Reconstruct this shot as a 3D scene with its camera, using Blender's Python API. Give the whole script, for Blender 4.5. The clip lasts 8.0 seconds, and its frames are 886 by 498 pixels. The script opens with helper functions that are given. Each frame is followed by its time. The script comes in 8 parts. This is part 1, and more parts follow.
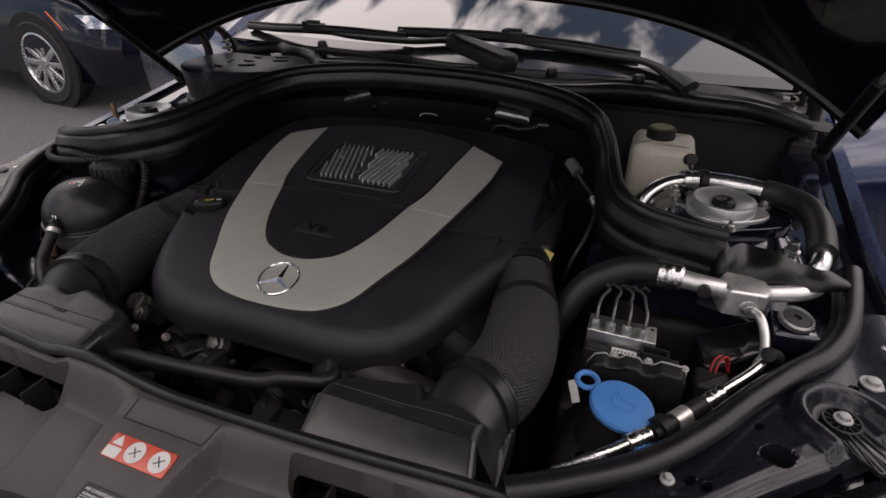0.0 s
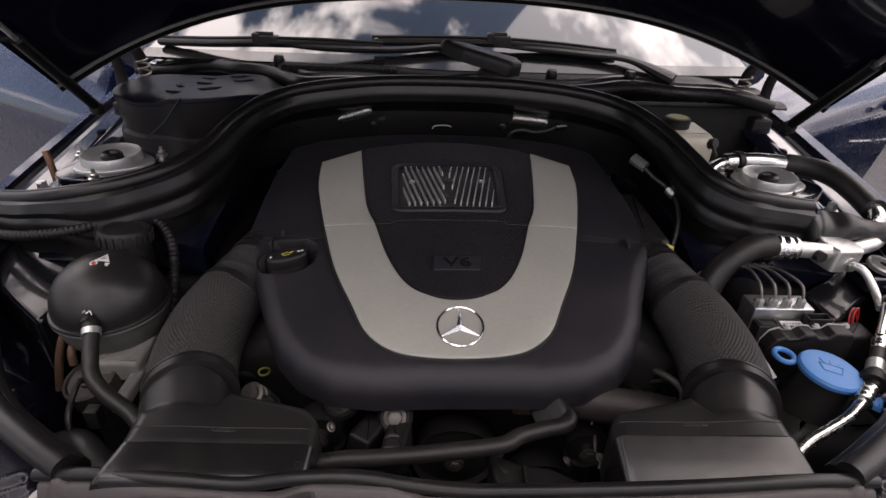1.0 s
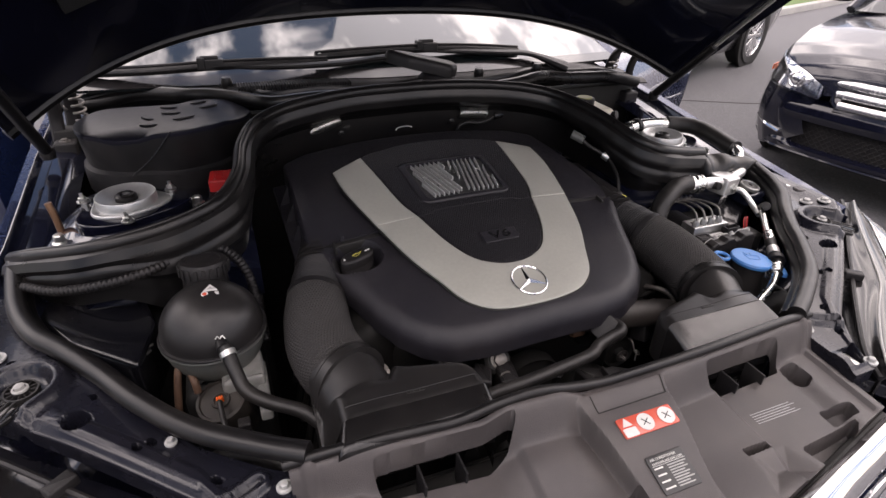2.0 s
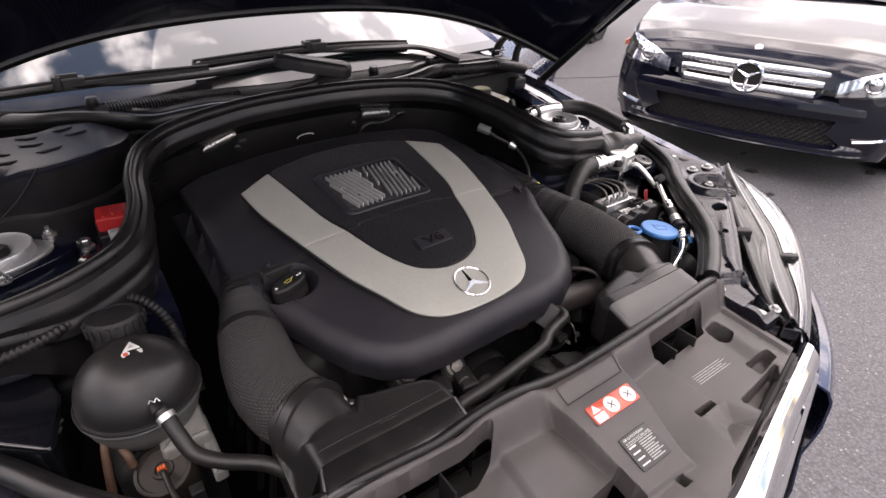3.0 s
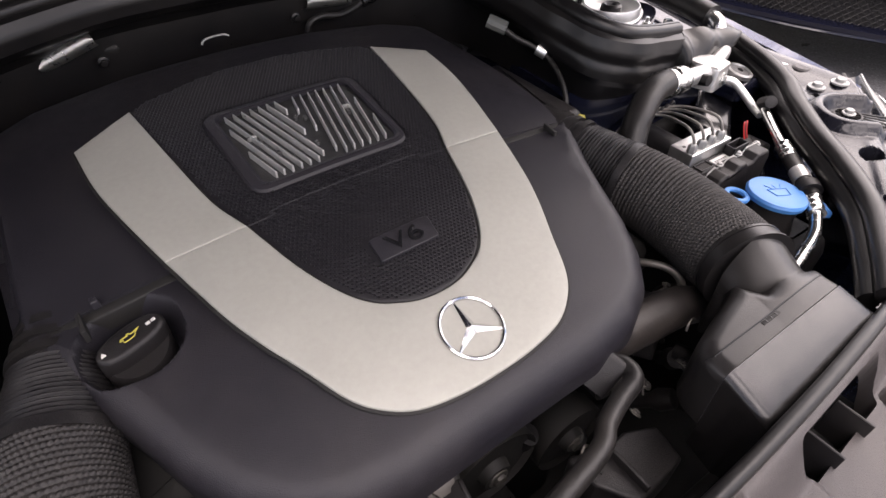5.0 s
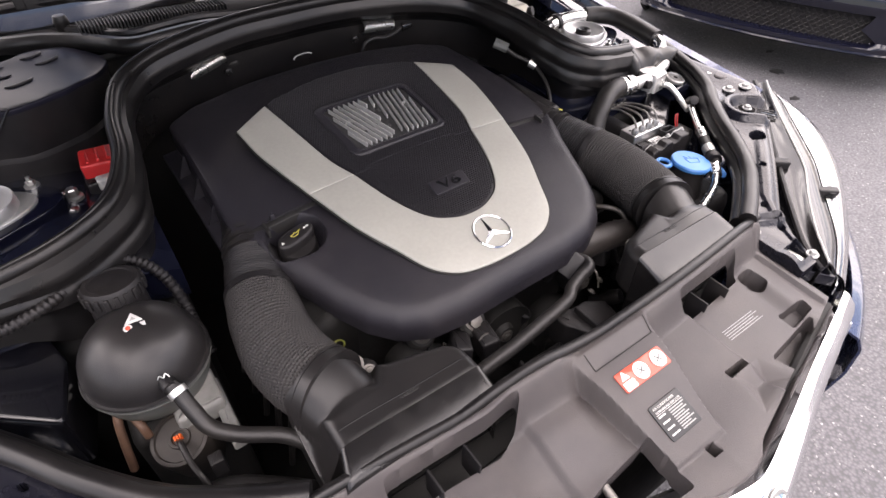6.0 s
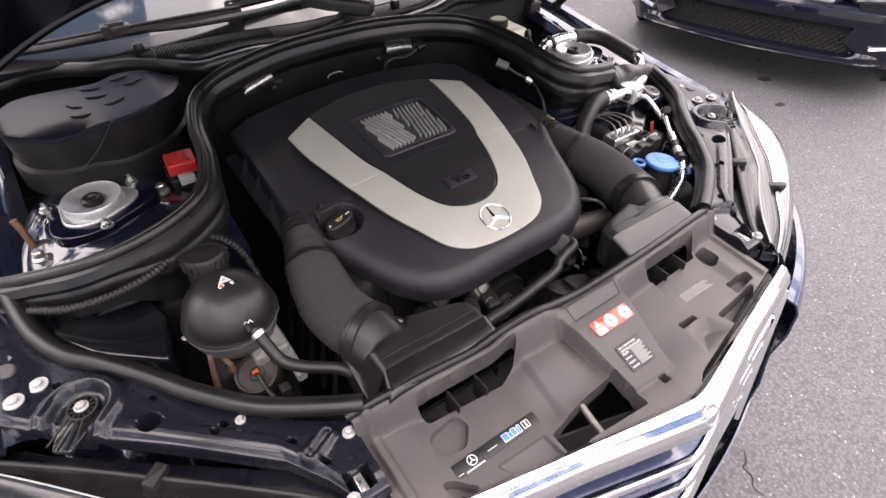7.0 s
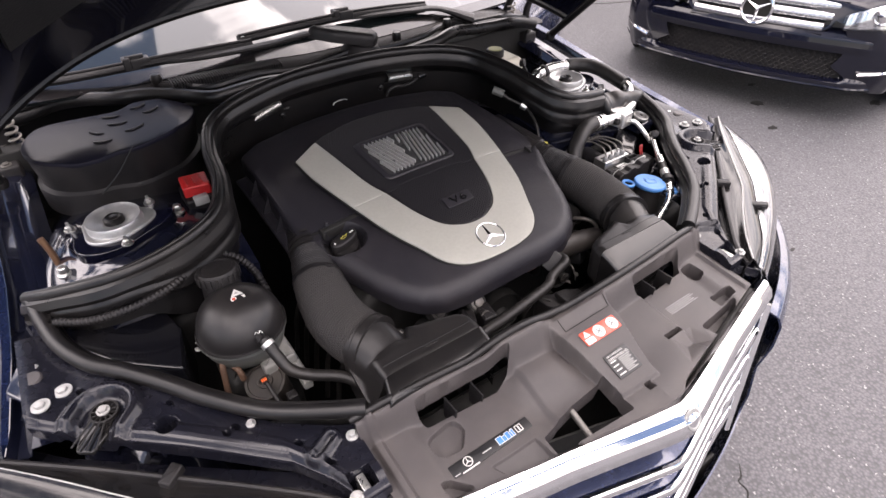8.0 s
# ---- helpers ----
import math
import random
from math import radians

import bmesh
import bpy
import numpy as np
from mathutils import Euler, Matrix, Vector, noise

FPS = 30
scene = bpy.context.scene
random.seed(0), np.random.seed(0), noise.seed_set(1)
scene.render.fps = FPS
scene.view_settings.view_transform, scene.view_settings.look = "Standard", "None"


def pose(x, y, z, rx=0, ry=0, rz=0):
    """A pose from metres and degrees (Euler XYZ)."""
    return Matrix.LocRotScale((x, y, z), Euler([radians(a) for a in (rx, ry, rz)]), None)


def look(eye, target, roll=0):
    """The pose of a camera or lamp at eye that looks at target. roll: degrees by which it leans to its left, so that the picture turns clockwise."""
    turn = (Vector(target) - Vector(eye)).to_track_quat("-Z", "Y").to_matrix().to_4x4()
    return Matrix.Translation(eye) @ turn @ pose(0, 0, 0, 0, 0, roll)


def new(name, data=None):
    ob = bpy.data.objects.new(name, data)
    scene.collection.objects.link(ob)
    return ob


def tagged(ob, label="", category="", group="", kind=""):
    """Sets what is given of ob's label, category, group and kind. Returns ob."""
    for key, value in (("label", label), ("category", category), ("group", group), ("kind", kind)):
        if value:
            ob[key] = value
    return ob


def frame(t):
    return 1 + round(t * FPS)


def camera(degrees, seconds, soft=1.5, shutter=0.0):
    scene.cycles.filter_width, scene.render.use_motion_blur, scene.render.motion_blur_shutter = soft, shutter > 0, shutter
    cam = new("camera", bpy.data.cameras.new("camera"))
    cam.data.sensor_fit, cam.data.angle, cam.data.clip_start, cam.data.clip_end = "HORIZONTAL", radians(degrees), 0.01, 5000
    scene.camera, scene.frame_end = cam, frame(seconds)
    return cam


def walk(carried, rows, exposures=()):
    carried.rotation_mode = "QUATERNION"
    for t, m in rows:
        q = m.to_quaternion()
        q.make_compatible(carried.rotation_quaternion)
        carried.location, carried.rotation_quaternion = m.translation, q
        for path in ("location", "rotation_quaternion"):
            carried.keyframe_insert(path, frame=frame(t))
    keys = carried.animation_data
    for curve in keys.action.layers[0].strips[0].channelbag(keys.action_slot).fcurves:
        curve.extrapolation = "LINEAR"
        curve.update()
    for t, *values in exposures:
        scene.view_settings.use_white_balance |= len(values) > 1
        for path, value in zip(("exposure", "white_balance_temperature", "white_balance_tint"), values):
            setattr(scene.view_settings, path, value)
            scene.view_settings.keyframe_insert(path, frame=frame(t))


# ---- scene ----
cam = camera(78.4, 8.0)
PATH = [
    (0, (0.429, -0.856, 1.297), (-0.178, 0.75, 0.272), 0.6),
    (0.5, (0.225, -0.911, 1.315), (-0.018, 0.791, 0.293), 1.6),
    (1, (-0.04, -0.877, 1.29), (0.016, 0.849, 0.281), 2.1),
    (1.2, (-0.145, -0.877, 1.319), (0.022, 0.816, 0.267), 2.1),
    (2.3, (-0.423, -0.978, 1.354), (0.354, 0.557, 0.335), 1.2),
    (2.5, (-0.434, -0.968, 1.358), (0.407, 0.528, 0.331), 1.1),
    (3, (-0.439, -0.891, 1.362), (0.556, 0.489, 0.312), 1.0),
    (3.5, (-0.26, -0.692, 1.254), (0.742, 0.641, 0.15), 0.5),
    (4, (-0.162, -0.565, 1.193), (0.751, 0.728, -0.029), -0.1),
    (4.5, (-0.149, -0.536, 1.186), (0.706, 0.692, -0.141), 0.1),
    (4.7, (-0.153, -0.545, 1.2), (0.681, 0.67, -0.153), -0.1),
    (5.8, (-0.361, -0.763, 1.359), (0.502, 0.439, 0.013), 0.6),
    (6, (-0.403, -0.801, 1.386), (0.459, 0.4, 0.039), 0.5),
    (6.5, (-0.492, -0.876, 1.443), (0.366, 0.333, 0.101), 0.1),
    (7, (-0.517, -0.933, 1.487), (0.34, 0.288, 0.155), -0.1),
    (7.5, (-0.547, -0.976, 1.524), (0.329, 0.273, 0.23), -0.3),
    (8, (-0.54, -0.98, 1.516), (0.34, 0.291, 0.248), -0.5),
]
walk(cam, [(t, look(eye, target, roll)) for t, eye, target, roll in PATH],
     exposures=[(0, -1.05, 6850, 20), (0.5, -0.77, 6850, 20), (1.0, -0.5, 6850, 20), (1.2, -0.4, 6850, 20), (2.3, 0.0, 6850, 20), (3.0, 0.21, 6850, 20), (3.5, 0.45, 6850, 20), (4.5, 0.47, 6900, 21), (6.0, 0.80, 6800, 20), (7.0, 0.69, 6800, 20), (8.0, 0.55, 6800, 20)])

# ---- world, sun ----
world = bpy.data.worlds.new("sky")
scene.world = world
world.use_nodes = True
wn, wl = world.node_tree.nodes, world.node_tree.links
wn.clear()
w_out, w_bg = wn.new("ShaderNodeOutputWorld"), wn.new("ShaderNodeBackground")
w_sky, w_mix = wn.new("ShaderNodeTexSky"), wn.new("ShaderNodeMix")
w_co, w_map, w_noise, w_ramp = (wn.new(n) for n in ("ShaderNodeTexCoord", "ShaderNodeMapping", "ShaderNodeTexNoise", "ShaderNodeValToRGB"))
SUN_EL, SUN_AZ = 52.0, 72.0
w_sky.sky_type, w_sky.sun_disc = "NISHITA", False
w_sky.sun_elevation, w_sky.sun_rotation = radians(SUN_EL), radians(SUN_AZ)
w_map.inputs["Scale"].default_value = (1.0, 1.0, 2.2)
w_noise.inputs["Scale"].default_value, w_noise.inputs["Detail"].default_value, w_noise.inputs["Roughness"].default_value = 3.3, 9.0, 0.58
w_ramp.color_ramp.elements[0].position, w_ramp.color_ramp.elements[1].position = 0.475, 0.56
w_mix.data_type = "RGBA"
# overcast gradient: the cloud cover brightens towards the zenith
w_sep, w_grad, w_mul = wn.new("ShaderNodeSeparateXYZ"), wn.new("ShaderNodeMapRange"), wn.new("ShaderNodeMix")
w_grad.inputs[1].default_value, w_grad.inputs[2].default_value, w_grad.inputs[3].default_value, w_grad.inputs[4].default_value = 0.0, 1.0, 0.36, 1.75
w_mul.data_type, w_mul.blend_type = "RGBA", "MULTIPLY"
w_mul.inputs[0].default_value = 1.0
w_mul.inputs[6].default_value = (30.0, 29.0, 28.4, 1)
wl.new(w_co.outputs["Generated"], w_sep.inputs[0])
wl.new(w_sep.outputs["Z"], w_grad.inputs[0])
wl.new(w_grad.outputs[0], w_mul.inputs[7])
wl.new(w_mul.outputs[2], w_mix.inputs[7])
wl.new(w_co.outputs["Generated"], w_map.inputs["Vector"])
wl.new(w_map.outputs[0], w_noise.inputs["Vector"])
wl.new(w_noise.outputs[0], w_ramp.inputs[0])
wl.new(w_ramp.outputs[0], w_mix.inputs[0])
wl.new(w_sky.outputs[0], w_mix.inputs[6])
wl.new(w_mix.outputs[2], w_bg.inputs["Color"])
wl.new(w_bg.outputs[0], w_out.inputs["Surface"])
w_bg.inputs["Strength"].default_value = 0.15
sun = new("sun", bpy.data.lights.new("sun", "SUN"))
sun.data.energy, sun.data.angle, sun.data.color = 2.4, radians(75), (1.0, 0.95, 0.88)
_az, _el = radians(SUN_AZ), radians(SUN_EL)
sun.matrix_world = look((0, 0, 0), (-math.sin(_az) * math.cos(_el), -math.cos(_az) * math.cos(_el), -math.sin(_el)))


# ---- materials ----
def mat(name, color, rough=0.5, metal=0.0, scale=40.0, var=0.15, bump=0.0, bump_scale=300.0, coat=0.0, rvar=0.08, dust=0.0, trans=0.0, ior=1.45, alpha=1.0, spec=0.5):
    """A surface with two scales of variation in colour and gloss, fine relief, and a little dust."""
    m = bpy.data.materials.new(name)
    m.use_nodes = True
    n, l = m.node_tree.nodes, m.node_tree.links
    b = n["Principled BSDF"]
    co = n.new("ShaderNodeTexCoord")
    big, fine = n.new("ShaderNodeTexNoise"), n.new("ShaderNodeTexNoise")
    big.inputs["Scale"].default_value, big.inputs["Detail"].default_value = scale * 0.25, 5
    fine.inputs["Scale"].default_value, fine.inputs["Detail"].default_value = scale * 3.0, 6
    for t in (big, fine):
        l.new(co.outputs["Object"], t.inputs["Vector"])
    add = n.new("ShaderNodeMath")
    add.operation = "ADD"
    l.new(big.outputs[0], add.inputs[0])
    l.new(fine.outputs[0], add.inputs[1])
    rng = n.new("ShaderNodeMapRange")
    rng.inputs[1].default_value, rng.inputs[2].default_value = 0.6, 1.4
    rng.inputs[3].default_value, rng.inputs[4].default_value = 1.0 - var, 1.0 + var
    l.new(add.outputs[0], rng.inputs[0])
    mul = n.new("ShaderNodeMix")
    mul.data_type, mul.blend_type = "RGBA", "MULTIPLY"
    mul.inputs[0].default_value = 1.0
    mul.inputs[6].default_value = (*color, 1)
    l.new(rng.outputs[0], mul.inputs[7])
    out = mul.outputs[2]
    if dust:
        dn, dr, dm = n.new("ShaderNodeTexNoise"), n.new("ShaderNodeValToRGB"), n.new("ShaderNodeMix")
        dn.inputs["Scale"].default_value, dn.inputs["Detail"].default_value = 11.0, 9
        dr.color_ramp.elements[0].position, dr.color_ramp.elements[1].position = 0.45, 0.8
        dr.color_ramp.elements[1].color = (dust, dust, dust, 1)
        dm.data_type = "RGBA"
        dm.inputs[7].default_value = (0.22, 0.19, 0.16, 1)
        l.new(co.outputs["Object"], dn.inputs["Vector"])
        l.new(dn.outputs[0], dr.inputs[0])
        l.new(dr.outputs[0], dm.inputs[0])
        l.new(out, dm.inputs[6])
        out = dm.outputs[2]
    l.new(out, b.inputs["Base Color"])
    rr = n.new("ShaderNodeMapRange")
    rr.inputs[1].default_value, rr.inputs[2].default_value = 0.6, 1.4
    rr.inputs[3].default_value, rr.inputs[4].default_value = max(0.02, rough - rvar), min(1.0, rough + rvar)
    l.new(add.outputs[0], rr.inputs[0])
    l.new(rr.outputs[0], b.inputs["Roughness"])
    b.inputs["Metallic"].default_value = metal
    b.inputs["Coat Weight"].default_value = coat
    b.inputs["Coat Roughness"].default_value = 0.04
    b.inputs["Specular IOR Level"].default_value = spec
    b.inputs["IOR"].default_value = ior
    b.inputs["Transmission Weight"].default_value = trans
    b.inputs["Alpha"].default_value = alpha
    if bump:
        bn, bp = n.new("ShaderNodeTexNoise"), n.new("ShaderNodeBump")
        bn.inputs["Scale"].default_value, bn.inputs["Detail"].default_value = bump_scale, 4
        bp.inputs["Strength"].default_value, bp.inputs["Distance"].default_value = bump, 0.002
        l.new(co.outputs["Object"], bn.inputs["Vector"])
        l.new(bn.outputs[0], bp.inputs["Height"])
        l.new(bp.outputs[0], b.inputs["Normal"])
    return m


def asphalt_material():
    m = mat("asphalt", (0.097, 0.095, 0.101), 0.75, scale=6.0, var=0.2, bump=0.0)
    n, l = m.node_tree.nodes, m.node_tree.links
    b = n["Principled BSDF"]
    src = b.inputs["Base Color"].links[0].from_socket
    co, vo, ramp, mx, bp = (n.new(k) for k in ("ShaderNodeTexCoord", "ShaderNodeTexVoronoi", "ShaderNodeValToRGB", "ShaderNodeMix", "ShaderNodeBump"))
    vo.inputs["Scale"].default_value = 170.0
    ramp.color_ramp.elements[0].position, ramp.color_ramp.elements[1].position = 0.86, 0.97
    # coarse chippings set in dark binder
    chip, tone, dark = n.new("ShaderNodeTexVoronoi"), n.new("ShaderNodeMapRange"), n.new("ShaderNodeMix")
    chip.inputs["Scale"].default_value = 105.0
    tone.inputs[1].default_value, tone.inputs[2].default_value, tone.inputs[3].default_value, tone.inputs[4].default_value = 0.12, 0.75, 1.20, 0.68
    dark.data_type, dark.blend_type = "RGBA", "MULTIPLY"
    dark.inputs[0].default_value = 1.0
    l.new(co.outputs["Object"], chip.inputs["Vector"])
    l.new(chip.outputs["Distance"], tone.inputs[0])
    l.new(src, dark.inputs[6])
    l.new(tone.outputs[0], dark.inputs[7])
    src = dark.outputs[2]
    mx.data_type = "RGBA"
    mx.inputs[7].default_value = (0.27, 0.265, 0.265, 1)
    l.new(co.outputs["Object"], vo.inputs["Vector"])
    l.new(vo.outputs["Color"], ramp.inputs[0])
    l.new(ramp.outputs[0], mx.inputs[0])
    l.new(src, mx.inputs[6])
    l.new(mx.outputs[2], b.inputs["Base Color"])
    bp.inputs["Strength"].default_value, bp.inputs["Distance"].default_value = 0.55, 0.005
    bp.invert = True
    l.new(chip.outputs["Distance"], bp.inputs["Height"])
    l.new(bp.outputs[0], b.inputs["Normal"])
    return m


M_ASPHALT = asphalt_material()
M_WEAVE = mat("braided_sleeve", (0.022, 0.0200, 0.0195), 0.55, scale=40, var=0.3, bump=0.3, bump_scale=900, spec=0.4)
M_COVER = mat("cover_plastic", (0.0144, 0.0135, 0.0172), 0.42, scale=25, var=0.18, bump=0.30, bump_scale=1100, dust=0.04, spec=0.36)
M_MESHPLASTIC = mat("mesh_plastic", (0.0125, 0.0118, 0.0140), 0.38, scale=60, var=0.1, spec=0.42)
M_SILVER = mat("satin_silver_paint", (0.318, 0.316, 0.284), 0.5, metal=0.2, scale=60, var=0.08, bump=0.18, bump_scale=1500)
M_CHROME = mat("chrome", (0.85, 0.85, 0.86), 0.07, metal=1.0, scale=20, var=0.04, rvar=0.03)
M_BADGE = mat("plated_badge", (0.58, 0.58, 0.59), 0.13, metal=1.0, scale=20, var=0.06, rvar=0.03)
M_FRIT = mat("black_screen_edge", (0.012, 0.011, 0.0115), 0.16, scale=20, var=0.1, coat=0.35, spec=0.5)
M_ALU = mat("cast_aluminium", (0.58, 0.58, 0.57), 0.34, metal=1.0, scale=50, var=0.2, bump=0.3, bump_scale=400)
M_ALUPIPE = mat("aluminium_pipe", (0.72, 0.72, 0.70), 0.25, metal=1.0, scale=40, var=0.12, bump=0.1)
M_ZINC = mat("zinc_plated_steel", (0.60, 0.60, 0.58), 0.32, metal=0.9, scale=60, var=0.15)
M_RUBBER = mat("black_rubber", (0.0062, 0.0058, 0.0062), 0.33, scale=18, var=0.25, bump=0.025, bump_scale=120, dust=0.03, spec=0.42)
M_HOSE = mat("hose_rubber", (0.0095, 0.0088, 0.0088), 0.45, scale=30, var=0.25, bump=0.15, bump_scale=250, dust=0.06, spec=0.45)
M_OLDHOSE = mat("aged_brown_rubber", (0.017, 0.0145, 0.0135), 0.5, scale=30, var=0.35, bump=0.15, bump_scale=250, dust=0.12, spec=0.4)
M_PLASTIC = mat("black_plastic", (0.0090, 0.0084, 0.0092), 0.42, scale=25, var=0.25, bump=0.25, bump_scale=800, dust=0.05, spec=0.33)
M_PANEL = mat("black_panel_enamel", (0.0085, 0.0087, 0.0135), 0.27, metal=0.1, scale=20, var=0.25, coat=0.32, dust=0.03, spec=0.34)
M_SCOOPFRONT = mat("smooth_scoop_plastic", (0.0065, 0.0060, 0.0063), 0.22, scale=25, var=0.12, bump=0.05, bump_scale=700, dust=0.03, spec=0.60)
M_SCOOP = mat("scoop_plastic", (0.0118, 0.0110, 0.0112), 0.34, scale=25, var=0.12, bump=0.1, bump_scale=700, dust=0.04, spec=0.46)
M_TANK = mat("tank_plastic", (0.0125, 0.0116, 0.0120), 0.36, scale=25, var=0.12, bump=0.1, bump_scale=700, dust=0.04, spec=0.45)
M_TANKFOOT = mat("grey_foot_plastic", (0.20, 0.20, 0.19), 0.5, scale=30, var=0.3, dust=0.2)
M_PUMP = mat("dusty_brown_black", (0.016, 0.0125, 0.0105), 0.6, scale=30, var=0.35, dust=0.15)
M_SCUTTLE = mat("weathered_black_plastic", (0.016, 0.0148, 0.0154), 0.52, scale=30, var=0.25, bump=0.2, bump_scale=500, dust=0.05, spec=0.34)
M_OLDSTEEL = mat("dull_dirty_steel", (0.16, 0.15, 0.14), 0.5, metal=0.8, scale=60, var=0.3, dust=0.2)
M_VALLEY = mat("dull_aluminium", (0.34, 0.34, 0.33), 0.45, metal=0.8, scale=60, var=0.25, bump=0.2, bump_scale=400)
M_FIN = mat("bright_aluminium", (0.60, 0.60, 0.595), 0.34, metal=0.7, scale=60, var=0.15, bump=0.15, bump_scale=500)
# same aluminium as the fins, darkened to paint in the shade between them
M_FINBASE = mat("shaded_casting", (0.075, 0.075, 0.075), 0.45, metal=0.7, scale=60, var=0.3, bump=0.2, bump_scale=400)
M_LAMPBLACK = mat("glossy_lamp_plastic", (0.0085, 0.0080, 0.0082), 0.16, scale=30, var=0.2, coat=0.3, dust=0.03, spec=0.45)
M_TURNED = mat("turned_aluminium", (0.50, 0.50, 0.495), 0.36, metal=0.75, scale=60, var=0.1, bump=0.1, bump_scale=600)
M_LID = mat("satin_black_lid", (0.0090, 0.0090, 0.0155), 0.32, scale=25, var=0.10, rvar=0.03, spec=0.14)
M_LETTER = mat("gloss_black_letters", (0.008, 0.008, 0.009), 0.22, scale=60, var=0.1, spec=0.6)
M_LUG = mat("greyed_white_plastic", (0.34, 0.34, 0.33), 0.5, scale=60, var=0.2, dust=0.3)
M_BARE = mat("die_cast_aluminium", (0.66, 0.65, 0.63), 0.34, metal=0.8, scale=60, var=0.12, bump=0.15, bump_scale=500)
M_GREYPLASTIC = mat("dark_grey_plastic", (0.052, 0.046, 0.046), 0.50, scale=16, var=0.16, bump=0.35, bump_scale=900, dust=0.12)
# near-black with random mottle, for parts deep in the bay, gaps and openings
M_DARK = mat("near_black", (0.009, 0.0084, 0.0078), 0.7, scale=20, var=0.4, bump=0.3, bump_scale=60)
M_PAINT = mat("dark_blue_paint", (0.010, 0.018, 0.056), 0.26, metal=0.45, scale=30, var=0.08, coat=1.0)
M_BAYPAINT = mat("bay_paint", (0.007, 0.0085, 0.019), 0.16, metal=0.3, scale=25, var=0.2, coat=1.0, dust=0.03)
M_SHELF = mat("glossy_inner_wing", (0.0045, 0.0046, 0.0065), 0.22, metal=0.0, scale=25, var=0.25, coat=0.45, dust=0.04, spec=0.35)
M_BLACKPAINT = mat("black_car_paint", (0.004, 0.0045, 0.011), 0.20, metal=0.1, scale=20, var=0.05, coat=0.65, spec=0.3)
M_BLUE = mat("blue_plastic", (0.050, 0.185, 0.46), 0.42, scale=40, var=0.1, bump=0.05)
M_RED = mat("red_plastic", (0.42, 0.018, 0.018), 0.42, scale=50, var=0.15)
M_ORANGE = mat("orange_reflector", (0.75, 0.13, 0.02), 0.3, scale=50, var=0.1)
M_WHITEPL = mat("translucent_white_plastic", (0.62, 0.58, 0.48), 0.42, scale=30, var=0.12, dust=0.1)
M_GREYTANK = mat("grey_tank_plastic", (0.075, 0.08, 0.076), 0.45, scale=30, var=0.15, dust=0.2)
M_LABELWHITE = mat("label_white", (0.55, 0.54, 0.52), 0.45, scale=60, var=0.08)
M_LABELGREY = mat("label_small_print", (0.30, 0.30, 0.29), 0.5, scale=90, var=0.25)
M_LABELBLACK = mat("label_black", (0.012, 0.012, 0.013), 0.35, scale=60, var=0.08)
M_LABELRED = mat("label_red", (0.50, 0.085, 0.055), 0.22, scale=60, var=0.08)
M_YELLOW = mat("yellow_mark", (0.40, 0.35, 0.06), 0.45, scale=60, var=0.1)
M_FADEDYELLOW = mat("olive_cap_plastic", (0.16, 0.16, 0.035), 0.5, scale=60, var=0.25)
M_TYRE = mat("tyre_rubber", (0.018, 0.018, 0.018), 0.75, scale=20, var=0.25, bump=0.3, bump_scale=120)
M_RIM = mat("alloy_rim", (0.62, 0.62, 0.62), 0.24, metal=0.9, scale=20, var=0.1)
M_GLASS = mat("tinted_glass", (0.010, 0.013, 0.014), 0.03, scale=5, var=0.02, rvar=0.01, coat=0.75, spec=0.75)
M_LENS = mat("clear_lens", (0.95, 0.95, 0.95), 0.04, scale=5, var=0.02, rvar=0.01, trans=1.0, ior=1.40)
M_REFLECTOR = mat("lamp_reflector", (0.78, 0.79, 0.80), 0.16, metal=1.0, scale=30, var=0.1)
M_GRASS = mat("grass", (0.075, 0.13, 0.025), 0.85, scale=3, var=0.5, bump=0.8, bump_scale=40)
M_WHITELINE = mat("road_paint", (0.62, 0.61, 0.58), 0.6, scale=12, var=0.25)
M_COPPER = mat("brown_fabric_tube", (0.075, 0.040, 0.024), 0.6, scale=60, var=0.3)
M_CLOTH = mat("hood_insulation", (0.010, 0.010, 0.011), 0.85, scale=25, var=0.3, bump=0.5, bump_scale=220)


# ---- building helpers ----
def part(name, bm, material, parent=None, label="", smooth=35.0):
    """Links a bmesh as one mesh object under a thing or a part."""
    bmesh.ops.recalc_face_normals(bm, faces=bm.faces[:])
    me = bpy.data.meshes.new(name)
    bm.to_mesh(me)
    bm.free()
    for p in me.polygons:
        p.use_smooth = True
    me.set_sharp_from_angle(angle=radians(smooth))
    me.materials.append(material)
    ob = new(name, me)
    if parent is not None:
        ob.parent = parent
    if label:
        tagged(ob, label)
    return ob


def thing(name, label, category, at=(0, 0, 0), group="", kind=""):
    ob = new(name)
    ob.empty_display_size = 0.05
    ob.location = at
    return tagged(ob, label, category, group, kind)


def place(ob, parent):
    """Hangs a finished mesh under a thing that stands elsewhere, with its place kept."""
    ob.parent = parent
    ob.matrix_parent_inverse = Matrix.Translation(parent.location).inverted()
    return ob


